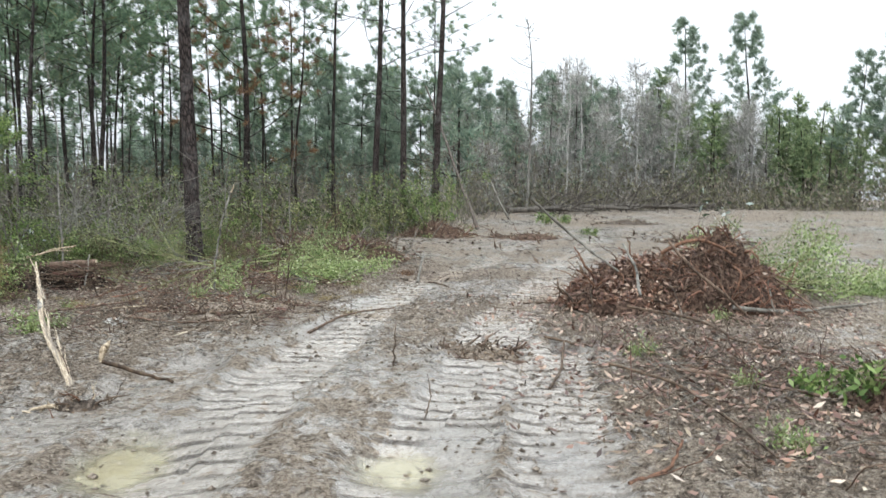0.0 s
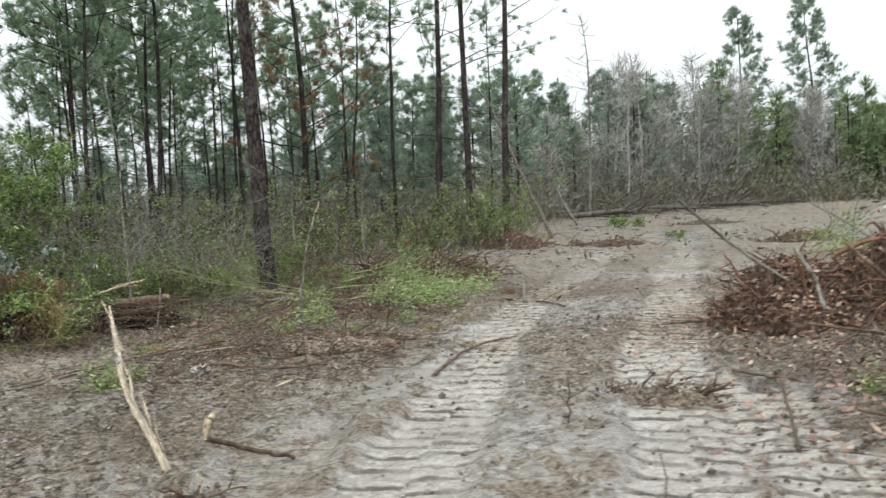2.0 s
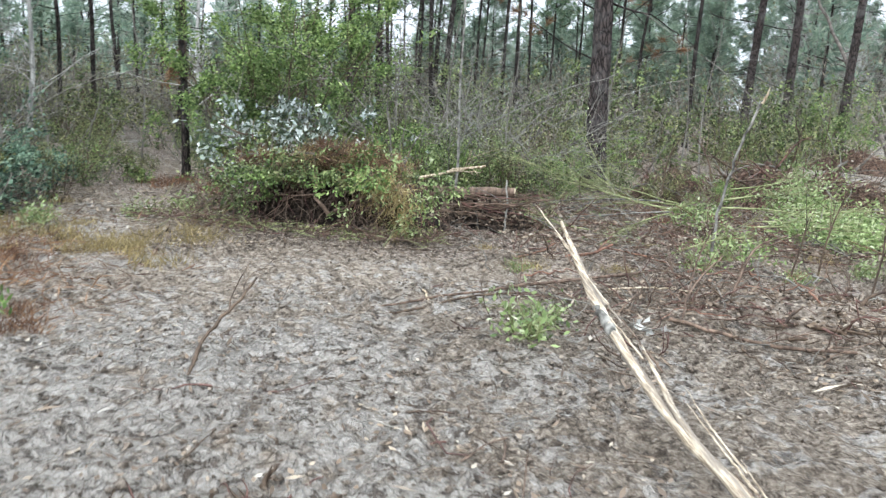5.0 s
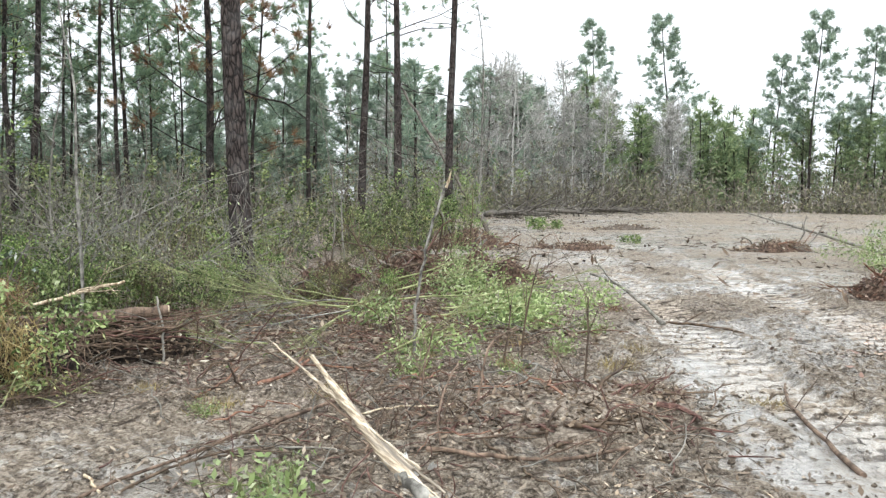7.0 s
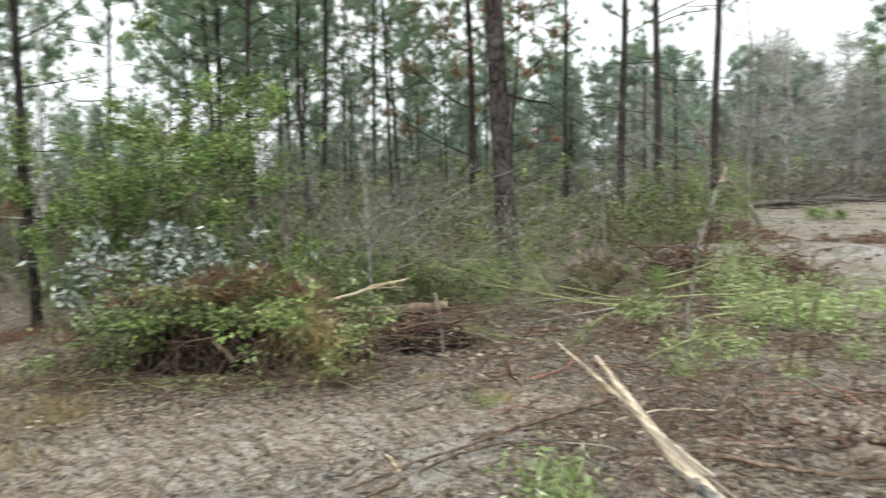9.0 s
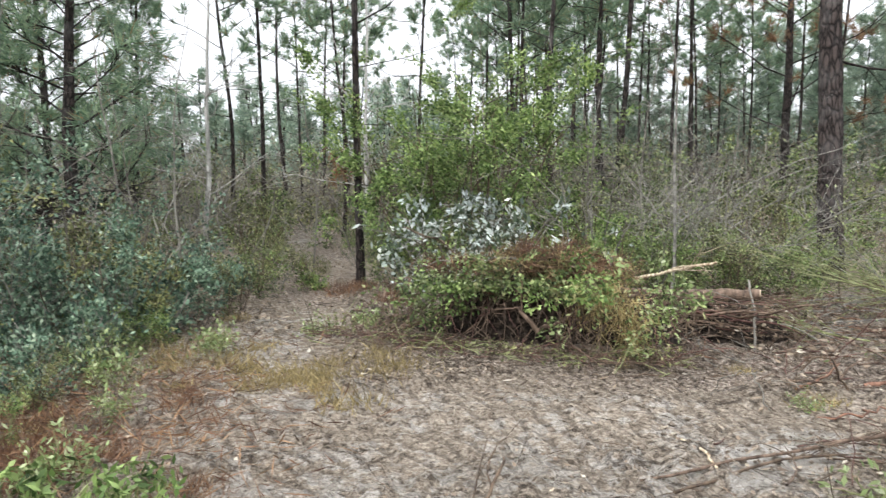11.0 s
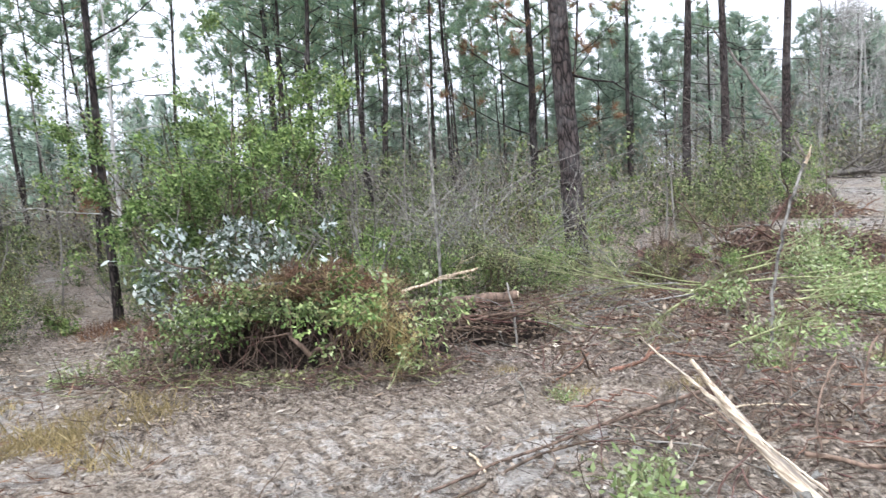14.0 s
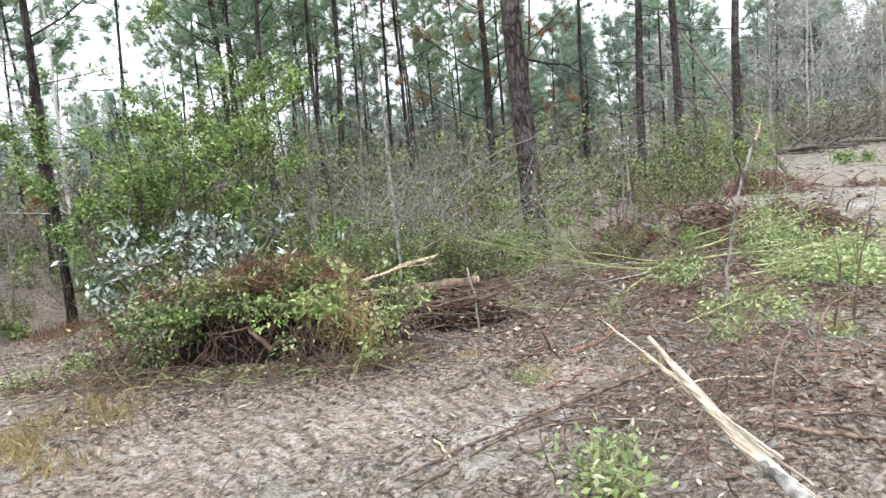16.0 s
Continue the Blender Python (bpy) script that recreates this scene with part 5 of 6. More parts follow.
# pale leafy sprays hanging at one end, and one on the other side
for cx, cy, cz, n, spread in ((0.97, -0.5, 0.3, 300, 0.1), (0.9, -0.62, 0.12, 120, 0.06), (-0.85, -0.4, 0.42, 220, 0.12), (-0.65, -0.3, 0.56, 140, 0.1), (0.32, -0.66, 0.2, 60, 0.06), (0.6, -0.5, 0.42, 160, 0.1)):
    g = Geo()
    at = np.stack([cx + rng.normal(size=n) * spread, cy + rng.normal(size=n) * spread * 0.8, np.maximum(cz + rng.normal(size=n) * spread, 0.03)], -1)
    g.leaves(at, rng.normal(size=(n, 3)) * (1, 1, 0.6) - (0, 0, 0.5), 0.046, 0.02, rng)
    tagged(part("pale_foliage", g, CUT_LEAF, pile, "pale leaves seen from below"), kind="stuff")
# mats of roots: rust on top, straw hanging down one side
for cx, cy, cz, n, sx, sy, sz, lean, size, mat, label in ((-0.62, -0.12, 0.56, 130, 0.2, 0.1, 0.03, (0.4, -0.2, 0.1), 0.12, RED_STRAW, "dark red mat of torn roots"), (0.05, -0.12, 0.64, 240, 0.2, 0.12, 0.05, (0.3, -0.4, 0.2), 0.17, RED_STRAW, "red-brown mat of fine roots"),
                                                          (0.42, -0.2, 0.6, 170, 0.16, 0.12, 0.05, (0.3, -0.5, -0.2), 0.17, RED_STRAW, "red-brown mat of fine roots"), (0.05, -0.2, 0.6, 120, 0.25, 0.14, 0.06, (0.4, -0.4, 0.0), 0.18, GRASS, "straw-coloured dry grass"),
                                                          (0.62, -0.4, 0.46, 40, 0.1, 0.1, 0.1, (0.15, -0.4, -0.9), 0.22, GRASS, "straw-coloured grass hanging down"), (0.82, -0.55, 0.26, 30, 0.08, 0.06, 0.1, (0.1, -0.2, -1.0), 0.2, GRASS, "straw-coloured grass hanging down")):
    g = Geo()
    at = np.stack([cx + rng.normal(size=n) * sx, cy + rng.normal(size=n) * sy, cz + rng.normal(size=n) * sz], -1)
    g.needles(at, np.tile(lean, (n, 1)), 11, size, 0.006, rng, spread=0.7)
    tagged(part("root_mat", g, mat, pile, label), kind="stuff")
for i in range(16):
    g, x0 = Geo(), rng.uniform(-0.7, 0.65)
    q = wander((x0, -0.12 + rng.normal() * 0.1, 0.58 + rng.normal() * 0.04), (rng.normal(), -0.6, rng.uniform(-0.2, 0.4)), rng.uniform(0.2, 0.5), 8, 0.2, rng, -0.06)
    g.tube(q, np.linspace(0.011, 0.004, 9), 6, 0, 0.12, rng)
    part("root", g, (LOG_BARK, ROOT_WOOD, DARK_TWIG, GREY_BARK)[i % 4], pile)
# a fringe of broken twigs and dry stems on the soil in front
g = Geo()
for i in range(330):
    x0, y0 = rng.uniform(-1.75, 1.25), -0.66 + rng.normal() * 0.14
    if -0.5 < x0 < 0.6:
        y0 -= 0.12
    q = wander((x0, y0, 0.0), (rng.normal(), rng.normal() * 0.7, rng.uniform(0.1, 0.9)), rng.uniform(0.12, 0.4) * (0.6 if -0.5 < x0 < 0.6 else 1.0), 5, 0.2, rng, -0.09)
    q[:, 2] = np.maximum(q[:, 2], 0.01)
    g.tube(q, np.linspace(0.0045, 0.002, 6), 4, int(rng.randint(0, 4)), cap=False)
tagged(part("fringe", g, [DARK_TWIG, WINE_TWIG, LOG_BARK, GREEN_STEM], pile, "fringe of broken brown twigs"), kind="stuff")
g = Geo()
n = 700
x0 = rng.uniform(-1.8, 1.2, n)
at = np.stack([x0, -0.64 + rng.normal(size=n) * 0.14 - 0.12 * (np.abs(x0) < 0.6), 0.02 + np.abs(rng.normal(size=n)) * np.where(np.abs(x0) < 0.6, 0.025, 0.08)], -1)
g.leaves(at, rng.normal(size=(n, 3)) * (1, 1, 0.6), 0.035, 0.015, rng)
tagged(part("fringe_leaf", g, OLIVE_LEAF, pile, "dull olive leaves low down"), kind="stuff")
for _ in range(64):
    a = rng.uniform(-1.25, 1.2)
    g = Geo()
    g.tube(line3([(a, -0.2, 0.45), (a + rng.normal() * 0.12, -0.5, 0.3), (a + rng.normal() * 0.2, -0.66, 0.1), (a + rng.normal() * 0.25, -0.72 + rng.normal() * 0.08, 0.0)], 9, 0.015, rng), np.linspace(0.0045, 0.0022, 9), 4, 0, 0.1, rng)
    part("twig", g, (DARK_TWIG, WINE_TWIG, DARK_TWIG, LOG_BARK)[_ % 4], pile)
for (p0, p1, p2, r) in (((0.14, -0.52, 0.14), (0.02, -0.56, 0.3), (-0.2, -0.5, 0.33), 0.02), ((0.14, -0.52, 0.14), (0.4, -0.5, 0.3), (0.66, -0.3, 0.4), 0.02), ((-1.15, -0.45, 0.05), (-0.7, -0.5, 0.18), (-0.3, -0.3, 0.3), 0.014),
                        ((0.7, -0.4, 0.36), (0.62, -0.62, 0.15), (0.66, -0.74, 0.0), 0.009), ((0.9, -0.4, 0.35), (1.0, -0.6, 0.15), (0.98, -0.72, 0.0), 0.008), ((-0.6, 0.0, 0.5), (-0.9, 0.1, 0.75), (-1.35, 0.2, 0.85), 0.012),
                        ((0.3, -0.5, 0.3), (0.33, -0.66, 0.12), (0.4, -0.78, 0.0), 0.008), ((0.1, -0.2, 0.55), (0.4, -0.3, 0.45), (0.55, -0.4, 0.38), 0.012)):
    g = Geo()
    q = line3([p0, p1, p2], 12, 0.012, rng)
    g.tube(q, np.linspace(r, r * 0.5, 12), 7, 0, 0.1, rng)
    for _ in range(3):
        b, t = along(q, rng.uniform(0.3, 1))
        fork(g, b, t + rng.normal(size=3) * 0.6, 0.25, r * 0.4, 1, rng, 2, 0.15)
    part("branch", g, LOG_BARK if r > 0.015 else DARK_TWIG, pile)


def fallen_sapling(label, butt, tips_at, length, mats, leaves, leaf, seed, name="cut_sapling", kids=6, depth=2, rad=0.018, flat=1.0):
    """A felled sapling: stem and twigs lying low, with or without leaves."""
    rng = np.random.RandomState(seed)
    x, y, z = butt
    ob = thing(name, label, "sapling", pose(x, y, land_at(x, y)), group="cut saplings")
    g, f, tips = Geo(), Geo(), []
    d = np.array(tips_at, float) - np.array(butt, float)
    fork(g, (0, 0, z), d, length, rad, depth, rng, kids, 0.06, -0.01, tips=tips, spread=0.33, sides=6, low=0.15)
    tagged(part("stem", g, mats[0], ob), kind="stuff")
    if leaves:
        p, w = np.array([t[0] for t in tips]), np.array([t[1] for t in tips])
        k = rng.randint(0, len(p), leaves)
        at = p[k] + rng.normal(size=(leaves, 3)) * 0.09
        at[:, 2] = np.maximum(at[:, 2] * flat, 0.02)
        f.leaves(at, w[k] / np.linalg.norm(w[k], axis=1)[:, None] + rng.normal(size=(leaves, 3)) * 0.8, leaf[0], leaf[1], rng)
        tagged(part("foliage", f, mats[1], ob), kind="stuff")
    return ob


# felled saplings fanned out along the edge, leafless ends and leafy ends
for i, (bx, by, bz, tx, ty, tz, L) in enumerate(((-1.6, 11.75, 0.22, -3.1, 11.75, 0.15, 1.6), (-1.6, 11.8, 0.25, -3.0, 12.7, 0.42, 1.6), (-1.6, 11.7, 0.2, -2.35, 10.95, 0.03, 1.0), (-1.5, 11.85, 0.28, -2.7, 13.0, 0.42, 1.5),
                                                 (-1.5, 11.9, 0.3, -2.3, 12.9, 0.4, 1.2), (-1.7, 11.9, 0.3, -3.2, 12.4, 0.32, 1.5), (-1.55, 11.75, 0.25, -3.0, 12.1, 0.25, 1.4), (-2.4, 11.2, 0.06, -3.1, 11.5, 0.15, 0.8))):
    fallen_sapling("felled sapling with pale yellow-green twigs and few leaves", (bx, by, bz), (tx, ty, tz), L, (PALE_BARK if i in (0, 5) else GREEN_STEM, CUT_LEAF), 60, (0.05, 0.014), 240 + i, kids=9, rad=0.0078)
for i, (bx, by, bz, tx, ty, tz, L, nl) in enumerate(((-1.75, 11.75, 0.2, -1.3, 11.8, 0.3, 0.45, 420), (-1.1, 12.0, 0.22, 0.1, 11.8, 0.3, 1.0, 1000), (-1.0, 12.4, 0.25, 0.1, 12.6, 0.4, 1.0, 1000), (-0.7, 11.8, 0.18, 0.2, 11.5, 0.2, 0.9, 900),
                                                     (-0.9, 12.8, 0.3, 0.0, 13.1, 0.45, 1.0, 800), (-1.7, 10.4, 0.05, -1.4, 10.1, 0.3, 0.5, 220), (-0.4, 12.3, 0.25, 0.4, 12.4, 0.3, 0.7, 600), (-0.9, 11.5, 0.15, 0.1, 11.2, 0.3, 0.9, 800), (-0.3, 12.0, 0.25, 0.7, 11.9, 0.35, 0.9, 800))):
    fallen_sapling("felled sapling with pale green leaves lying on soil", (bx, by, bz), (tx, ty, tz), L, (GREEN_STEM, CUT_LEAF), nl, (0.05, 0.02), 260 + i, kids=6, rad=0.011, flat=0.6)
for i, (bx, by, bz, tx, ty, tz, L, nl) in enumerate(((5.3, 9.4, 0.45, 7.2, 9.8, 0.5, 1.7, 1500), (5.4, 9.8, 0.5, 7.6, 10.4, 0.5, 1.9, 1500), (5.4, 9.6, 0.4, 6.8, 10.3, 0.45, 1.5, 1100), (5.7, 9.1, 0.25, 7.6, 9.2, 0.25, 1.7, 1200),
                                                     (5.1, 9.5, 0.5, 6.0, 9.9, 0.6, 0.9, 500), (6.2, 9.6, 0.2, 8.4, 10.0, 0.2, 1.7, 1000), (6.7, 13.6, 0.2, 8.0, 14.4, 0.3, 1.4, 700), (7.2, 14.2, 0.2, 8.6, 15.6, 0.3, 1.5, 700))):
    fallen_sapling("felled sapling with silvery green leaves behind a root heap", (bx, by, bz), (tx, ty, tz), L, (GREEN_STEM, CUT_LEAF), nl, (0.06, 0.026), 280 + i, kids=6, rad=0.016, flat=0.7)

# the long split pole that leans out of the ground
pole = thing("split_pole", "long splintered pale pole leaning out of churned soil", "pole", pose(-1.65, 5.5, 0))
rng = np.random.RandomState(300)


def splinter(name, pts, radii, mat, label=""):
    g = Geo()
    q = line3(pts, 26, 0.0013, rng)
    g.tube(q, np.interp(np.linspace(0, 1, 26), np.linspace(0, 1, len(radii)), radii), 7, 0, 0.18, rng)
    return part(name, g, mat, pole, label)


splinter("shaft", [(0.06, -0.13, -0.1), (-0.25, 0.5, 0.1), (-0.52, 1.01, 0.21), (-0.68, 1.34, 0.345), (-0.82, 1.75, 0.47), (-0.99, 2.16, 0.74)], (0.025, 0.027, 0.024, 0.022, 0.023, 0.008), POLE_WOOD)
splinter("bark_sleeve", [(-0.64, 1.26, 0.3), (-0.735, 1.5, 0.395), (-0.82, 1.74, 0.467)], (0.016, 0.0245, 0.02), PALE_BARK, "grey bark left on the middle")
splinter("splinter", [(-0.76, 1.66, 0.45), (-0.95, 2.08, 0.63), (-1.13, 2.4, 0.78)], (0.012, 0.009, 0.002), POLE_WOOD)
splinter("splinter", [(-0.4, 0.78, 0.16), (-0.51, 1.01, 0.245), (-0.62, 1.33, 0.39)], (0.014, 0.013, 0.003), POLE_WOOD)
for k in range(9):
    u = rng.uniform(0.15, 0.95)
    c = np.array((-0.95, 2.05, 0.62)) * u + rng.normal(size=3) * 0.012 - (0, 0, 0.03)
    splinter("sliver", [c, c + (-0.09, 0.2, 0.062), c + np.array((-0.17, 0.38, 0.13)) + rng.normal(size=3) * 0.02], (0.005, 0.004, 0.001), (POLE_WOOD, LOG_BARK, POLE_WOOD)[k % 3])
heap("root_clump", "clump of torn yellow wood and dark roots at a pole's foot", -1.57, 5.25, 0.17, 0.13, 0.08, 301, DARK_SOIL, 34, (SPLIT_WOOD, DARK_TWIG, ROOT_WOOD), 0.22, 60, BROWN_LEAF, (0.04, 0.02))

stub = stick("dark fallen stick with a pale torn end", [(-1.5, 5.52, 0.24), (-1.36, 5.61, 0.15), (-1.08, 5.79, 0.0)], 0.015, 0.012, DARK_TWIG)
g = Geo()
g.tube(line3([(-0.005, 0, -0.01), (0.0, 0.02, 0.04), (0.015, 0.04, 0.09), (0.05, 0.05, 0.13)], 14, 0.003, rng), np.interp(np.linspace(0, 1, 14), [0, 0.45, 0.8, 1], [0.012, 0.026, 0.022, 0.004]), 7, 0, 0.25, rng)
part("broken_end", g, SPLIT_WOOD, stub, "pale torn wood")
stick("dark crooked twig stuck upright in sand", [(-4.2, 6.75, -0.05), (-4.22, 6.95, 0.12), (-4.17, 7.2, 0.22), (-4.15, 7.4, 0.33)], 0.011, 0.006, DARK_TWIG, twigs=2)
stick("long brown branch lying on litter", [(-3.75, 8.2, 0.0), (-3.42, 8.47, 0.02), (-2.75, 8.9, 0.04), (-2.09, 9.39, 0.06)], 0.007, 0.013, LOG_BARK, twigs=3)
stick("dark brown branch beside a longer one", [(-3.6, 8.15, 0.0), (-3.15, 8.6, 0.03), (-2.8, 8.75, 0.02)], 0.008, 0.006, DARK_TWIG, twigs=3)
stick("short pale peeled twig on sand", [(-3.61, 8.84, 0.0), (-3.5, 8.62, 0.01), (-3.43, 8.42, 0.0)], 0.009, 0.006, SPLIT_WOOD)
stick("curved red-brown root on the soil", [(-2.6, 10.05, 0.02), (-2.4, 10.1, 0.05), (-2.22, 10.28, 0.1)], 0.016, 0.01, RED_ROOT, twigs=2)
stick("thin red root on the soil", [(-3.0, 9.85, 0.0), (-2.8, 10.2, 0.02), (-2.69, 10.45, 0.06)], 0.01, 0.006, ROOT_WOOD, twigs=2)
stick("thin red root on the soil", [(-2.2, 10.6, 0.0), (-2.0, 10.2, 0.03), (-1.7, 10.1, 0.0)], 0.009, 0.006, ROOT_WOOD, twigs=2)
stick("grey crooked root arching over litter", [(-1.88, 8.41, 0.0), (-1.83, 8.6, 0.12), (-1.72, 8.75, 0.2), (-1.6, 8.9, 0.3)], 0.0072, 0.0048, LOG_BARK, twigs=2)
stick("long brown root on litter", [(-1.95, 8.42, 0.0), (-1.7, 8.2, 0.02), (-1.4, 8.05, 0.02), (-1.0, 8.1, 0.0)], 0.012, 0.009, LOG_BARK, twigs=3)
stick("grey forked root standing in litter", [(-1.55, 8.75, 0.0), (-1.48, 8.85, 0.18), (-1.4, 8.95, 0.34), (-1.2, 9.0, 0.4)], 0.0090, 0.0048, LOG_BARK, twigs=4)
stick("grey twig leaning in litter", [(-1.75, 9.1, 0.0), (-1.7, 9.25, 0.2), (-1.62, 9.3, 0.42)], 0.0060, 0.0036, LOG_BARK, twigs=2)
stick("brown root on litter", [(-1.6, 9.5, 0.0), (-1.3, 9.3, 0.03), (-0.8, 9.3, 0.0)], 0.012, 0.008, ROOT_WOOD, twigs=3)
stick("thin pale twig across the litter", [(-2.3, 8.9, 0.03), (-2.0, 9.1, 0.05), (-1.7, 9.0, 0.03)], 0.008, 0.005, SPLIT_WOOD)
stick("dark branch on soil", [(-1.3, 8.3, 0.0), (-1.0, 8.4, 0.02), (-0.67, 8.5, 0.04)], 0.014, 0.01, DARK_TWIG, twigs=2)
stick("dark twisted branch on wet sand", [(0.85, 9.03, 0.04), (0.45, 8.6, 0.03), (0.19, 8.2, 0.02), (-0.13, 7.51, 0.0)], 0.009, 0.014, LOG_BARK, twigs=3)
stick("dark stick lying on mud", [(1.59, 11.41, 0.0), (1.65, 10.9, 0.03), (1.75, 10.5, 0.0)], 0.016, 0.01, DARK_TWIG, twigs=1)
stick("dark twig on the mud", [(2.05, 6.85, 0.0), (2.25, 6.7, 0.03), (2.5, 6.48, 0.0)], 0.014, 0.008, DARK_TWIG, twigs=2)
stick("dark twig standing in mud", [(1.98, 6.05, 0.2), (1.85, 5.7, 0.06), (1.6, 5.2, 0.0)], 0.01, 0.012, DARK_TWIG)
stick("long grey branch lying past a heap", [(4.6, 8.0, 0.12), (5.05, 8.1, 0.06), (5.64, 8.45, 0.0), (6.9, 8.75, 0.02)], 0.028, 0.016, GREY_BARK, twigs=2)
stick("long thin stick lying over leaves", [(2.2, 5.6, 0.04), (2.53, 5.1, 0.05), (2.5, 4.3, 0.04), (2.35, 3.6, 0.02)], 0.012, 0.008, DARK_TWIG, twigs=3)
stick("dark crooked branch on leaves", [(3.3, 7.9, 0.1), (3.87, 7.2, 0.08), (3.75, 6.4, 0.05), (4.3, 5.9, 0.0)], 0.016, 0.01, DARK_TWIG, twigs=4)
stick("brown stick on leaves", [(2.7, 5.5, 0.03), (2.95, 5.2, 0.05), (3.4, 4.75, 0.04)], 0.014, 0.01, LOG_BARK, twigs=2)
stick("broken twig on leaves", [(1.45, 3.4, 0.0), (1.7, 3.5, 0.02), (1.84, 3.65, 0.08)], 0.012, 0.008, ROOT_WOOD, twigs=1)
stick("thin upright sucker stem in the mud", [(0.55, 5.9, 0.0), (0.56, 5.92, 0.15), (0.57, 5.95, 0.32)], 0.006, 0.004, DARK_TWIG, twigs=3)
stick("thin dead stem leaning in mud", [(0.62, 4.6, 0.0), (0.68, 4.7, 0.12), (0.66, 4.75, 0.25)], 0.005, 0.003, DARK_TWIG)
stick("grey pole slanting up out of a heap", [(3.35, 8.3, 0.5), (3.0, 8.5, 0.75), (2.7, 8.5, 1.0), (2.35, 8.45, 1.3)], 0.012, 0.016, GREY_BARK, twigs=1, end=None)
stick("grey stick across a root heap", [(3.4, 7.8, 0.25), (3.45, 8.05, 0.55), (3.35, 8.2, 0.8)], 0.018, 0.013, PALE_BARK)
stick("thick root arching over the heap", [(4.0, 8.6, 0.65), (4.25, 8.4, 0.84), (4.5, 8.4, 0.84), (4.9, 8.5, 0.65)], 0.024, 0.016, ROOT_WOOD, twigs=3)
stick("brown branch down the face of a heap", [(4.0, 8.4, 0.78), (4.15, 8.1, 0.5), (4.5, 7.9, 0.2), (4.7, 7.9, 0.05)], 0.02, 0.014, LOG_BARK, twigs=2)
stick("bent grey stub on the mud", [(1.4, 11.2, 0.0), (1.6, 12.2, 0.2), (1.75, 13.2, 0.3)], 0.022, 0.014, GREY_BARK, twigs=1)
stick("thin branch lying across open sand", [(9.4, 15.6, 0.15), (10.97, 19.1, 0.42), (12.6, 23.0, 0.68)], 0.04, 0.02, GREY_BARK, twigs=4)
stick("slanting dead stick at the clearing's edge", [(7.6, 30.5, 0.0), (7.2, 30.7, 0.7), (6.9, 31.0, 1.5)], 0.05, 0.03, GREY_BARK, twigs=3)

# loose arching roots over the churned litter
rng = np.random.RandomState(410)
for i in range(34):
    x, y = (rng.uniform(-2.0, -0.4), rng.uniform(8.4, 10.0)) if i < 24 else (rng.uniform(-3.2, -1.0), rng.uniform(9.4, 11.0))
    a, L, up = rng.uniform(0, 6.28), rng.uniform(0.25, 0.75), rng.uniform(0.02, 0.2) * (1 if i % 3 else 0.3)
    dx, dy, bend = math.cos(a) * L, math.sin(a) * L, rng.normal() * 0.12
    r = rng.uniform(0.004, 0.009)
    stick(("grey arching root on churned litter", "brown arching root on churned litter", "dark arching root on churned litter", "reddish root on churned litter")[i % 4],
          [(x, y, 0.0), (x + dx * 0.35 - dy * bend, y + dy * 0.35 + dx * bend, up), (x + dx * 0.7 + dy * bend, y + dy * 0.7 - dx * bend, up * 0.9), (x + dx, y + dy, 0.01)],
          r, r * 0.5, (GREY_BARK, LOG_BARK, DARK_TWIG, RED_ROOT)[i % 4], twigs=int(rng.randint(0, 3)), name="root", wob=0.012, category="root", group="loose roots")

# short log with a cut end and the twigs stacked below it
log = thing("fallen_log", "short reddish log with flaking bark on brushwood", "log", pose(-3.2, 11.5, 0.33 + land_at(-3.2, 11.5)))
g = Geo()
q = line3([(0.04, 0.0, 0.0), (-0.6, 0.0, -0.04), (-1.2, 0.1, -0.08)], 20, 0.004, rng)
g.tube(q, np.linspace(0.05, 0.06, 20), 14, 0, 0.12, rng)
part("bark", g, LOG_BARK, log)
g = Geo()
g.tube(np.array([q[0] + (0.006, 0, 0), q[0] - (0.02, 0, 0)]), [0.042, 0.046], 14, 0, 0.05, rng)
part("cut_end", g, SPLIT_WOOD, log, "pale cut end grain")
brush = heap("brushwood_stack", "dark stack of thin sticks under a log", -3.65, 11.45, 0.75, 0.32, 0.26, 310, SHADE_SOIL, 0, (DARK_TWIG,), 0.5, 1500, BROWN_LEAF, (0.05, 0.024), category="brush pile")
for i in range(80):
    g = Geo()
    x0, y0, z0 = rng.uniform(-0.75, 0.3), rng.uniform(-0.42, 0.1), rng.uniform(0.04, 0.32)
    q = line3([(x0, y0, z0), (x0 + 0.35, y0 + rng.normal() * 0.07, max(0.02, z0 + rng.normal() * 0.04)), (x0 + rng.uniform(0.4, 0.8), y0 + rng.normal() * 0.14, max(0.02, z0 + rng.normal() * 0.07))], 8, 0.01, rng)
    g.tube(q, np.linspace(1, 0.5, 8) * rng.choice([0.004, 0.006, 0.011]), 6, 0, 0.1, rng)
    part("stick", g, (DARK_TWIG, DARK_TWIG, WINE_TWIG, LOG_BARK)[i % 4], brush)
stick("pale yellow branch lying on shrubs", [(-4.2, 11.75, 0.4), (-3.9, 11.72, 0.46), (-3.5, 11.74, 0.56)], 0.016, 0.012, SPLIT_WOOD, twigs=3)
stick("thin grey stick leaning on a log", [(-3.2, 11.0, 0.0), (-3.2, 11.2, 0.2), (-3.25, 11.5, 0.45)], 0.01, 0.008, GREY_BARK, twigs=1)

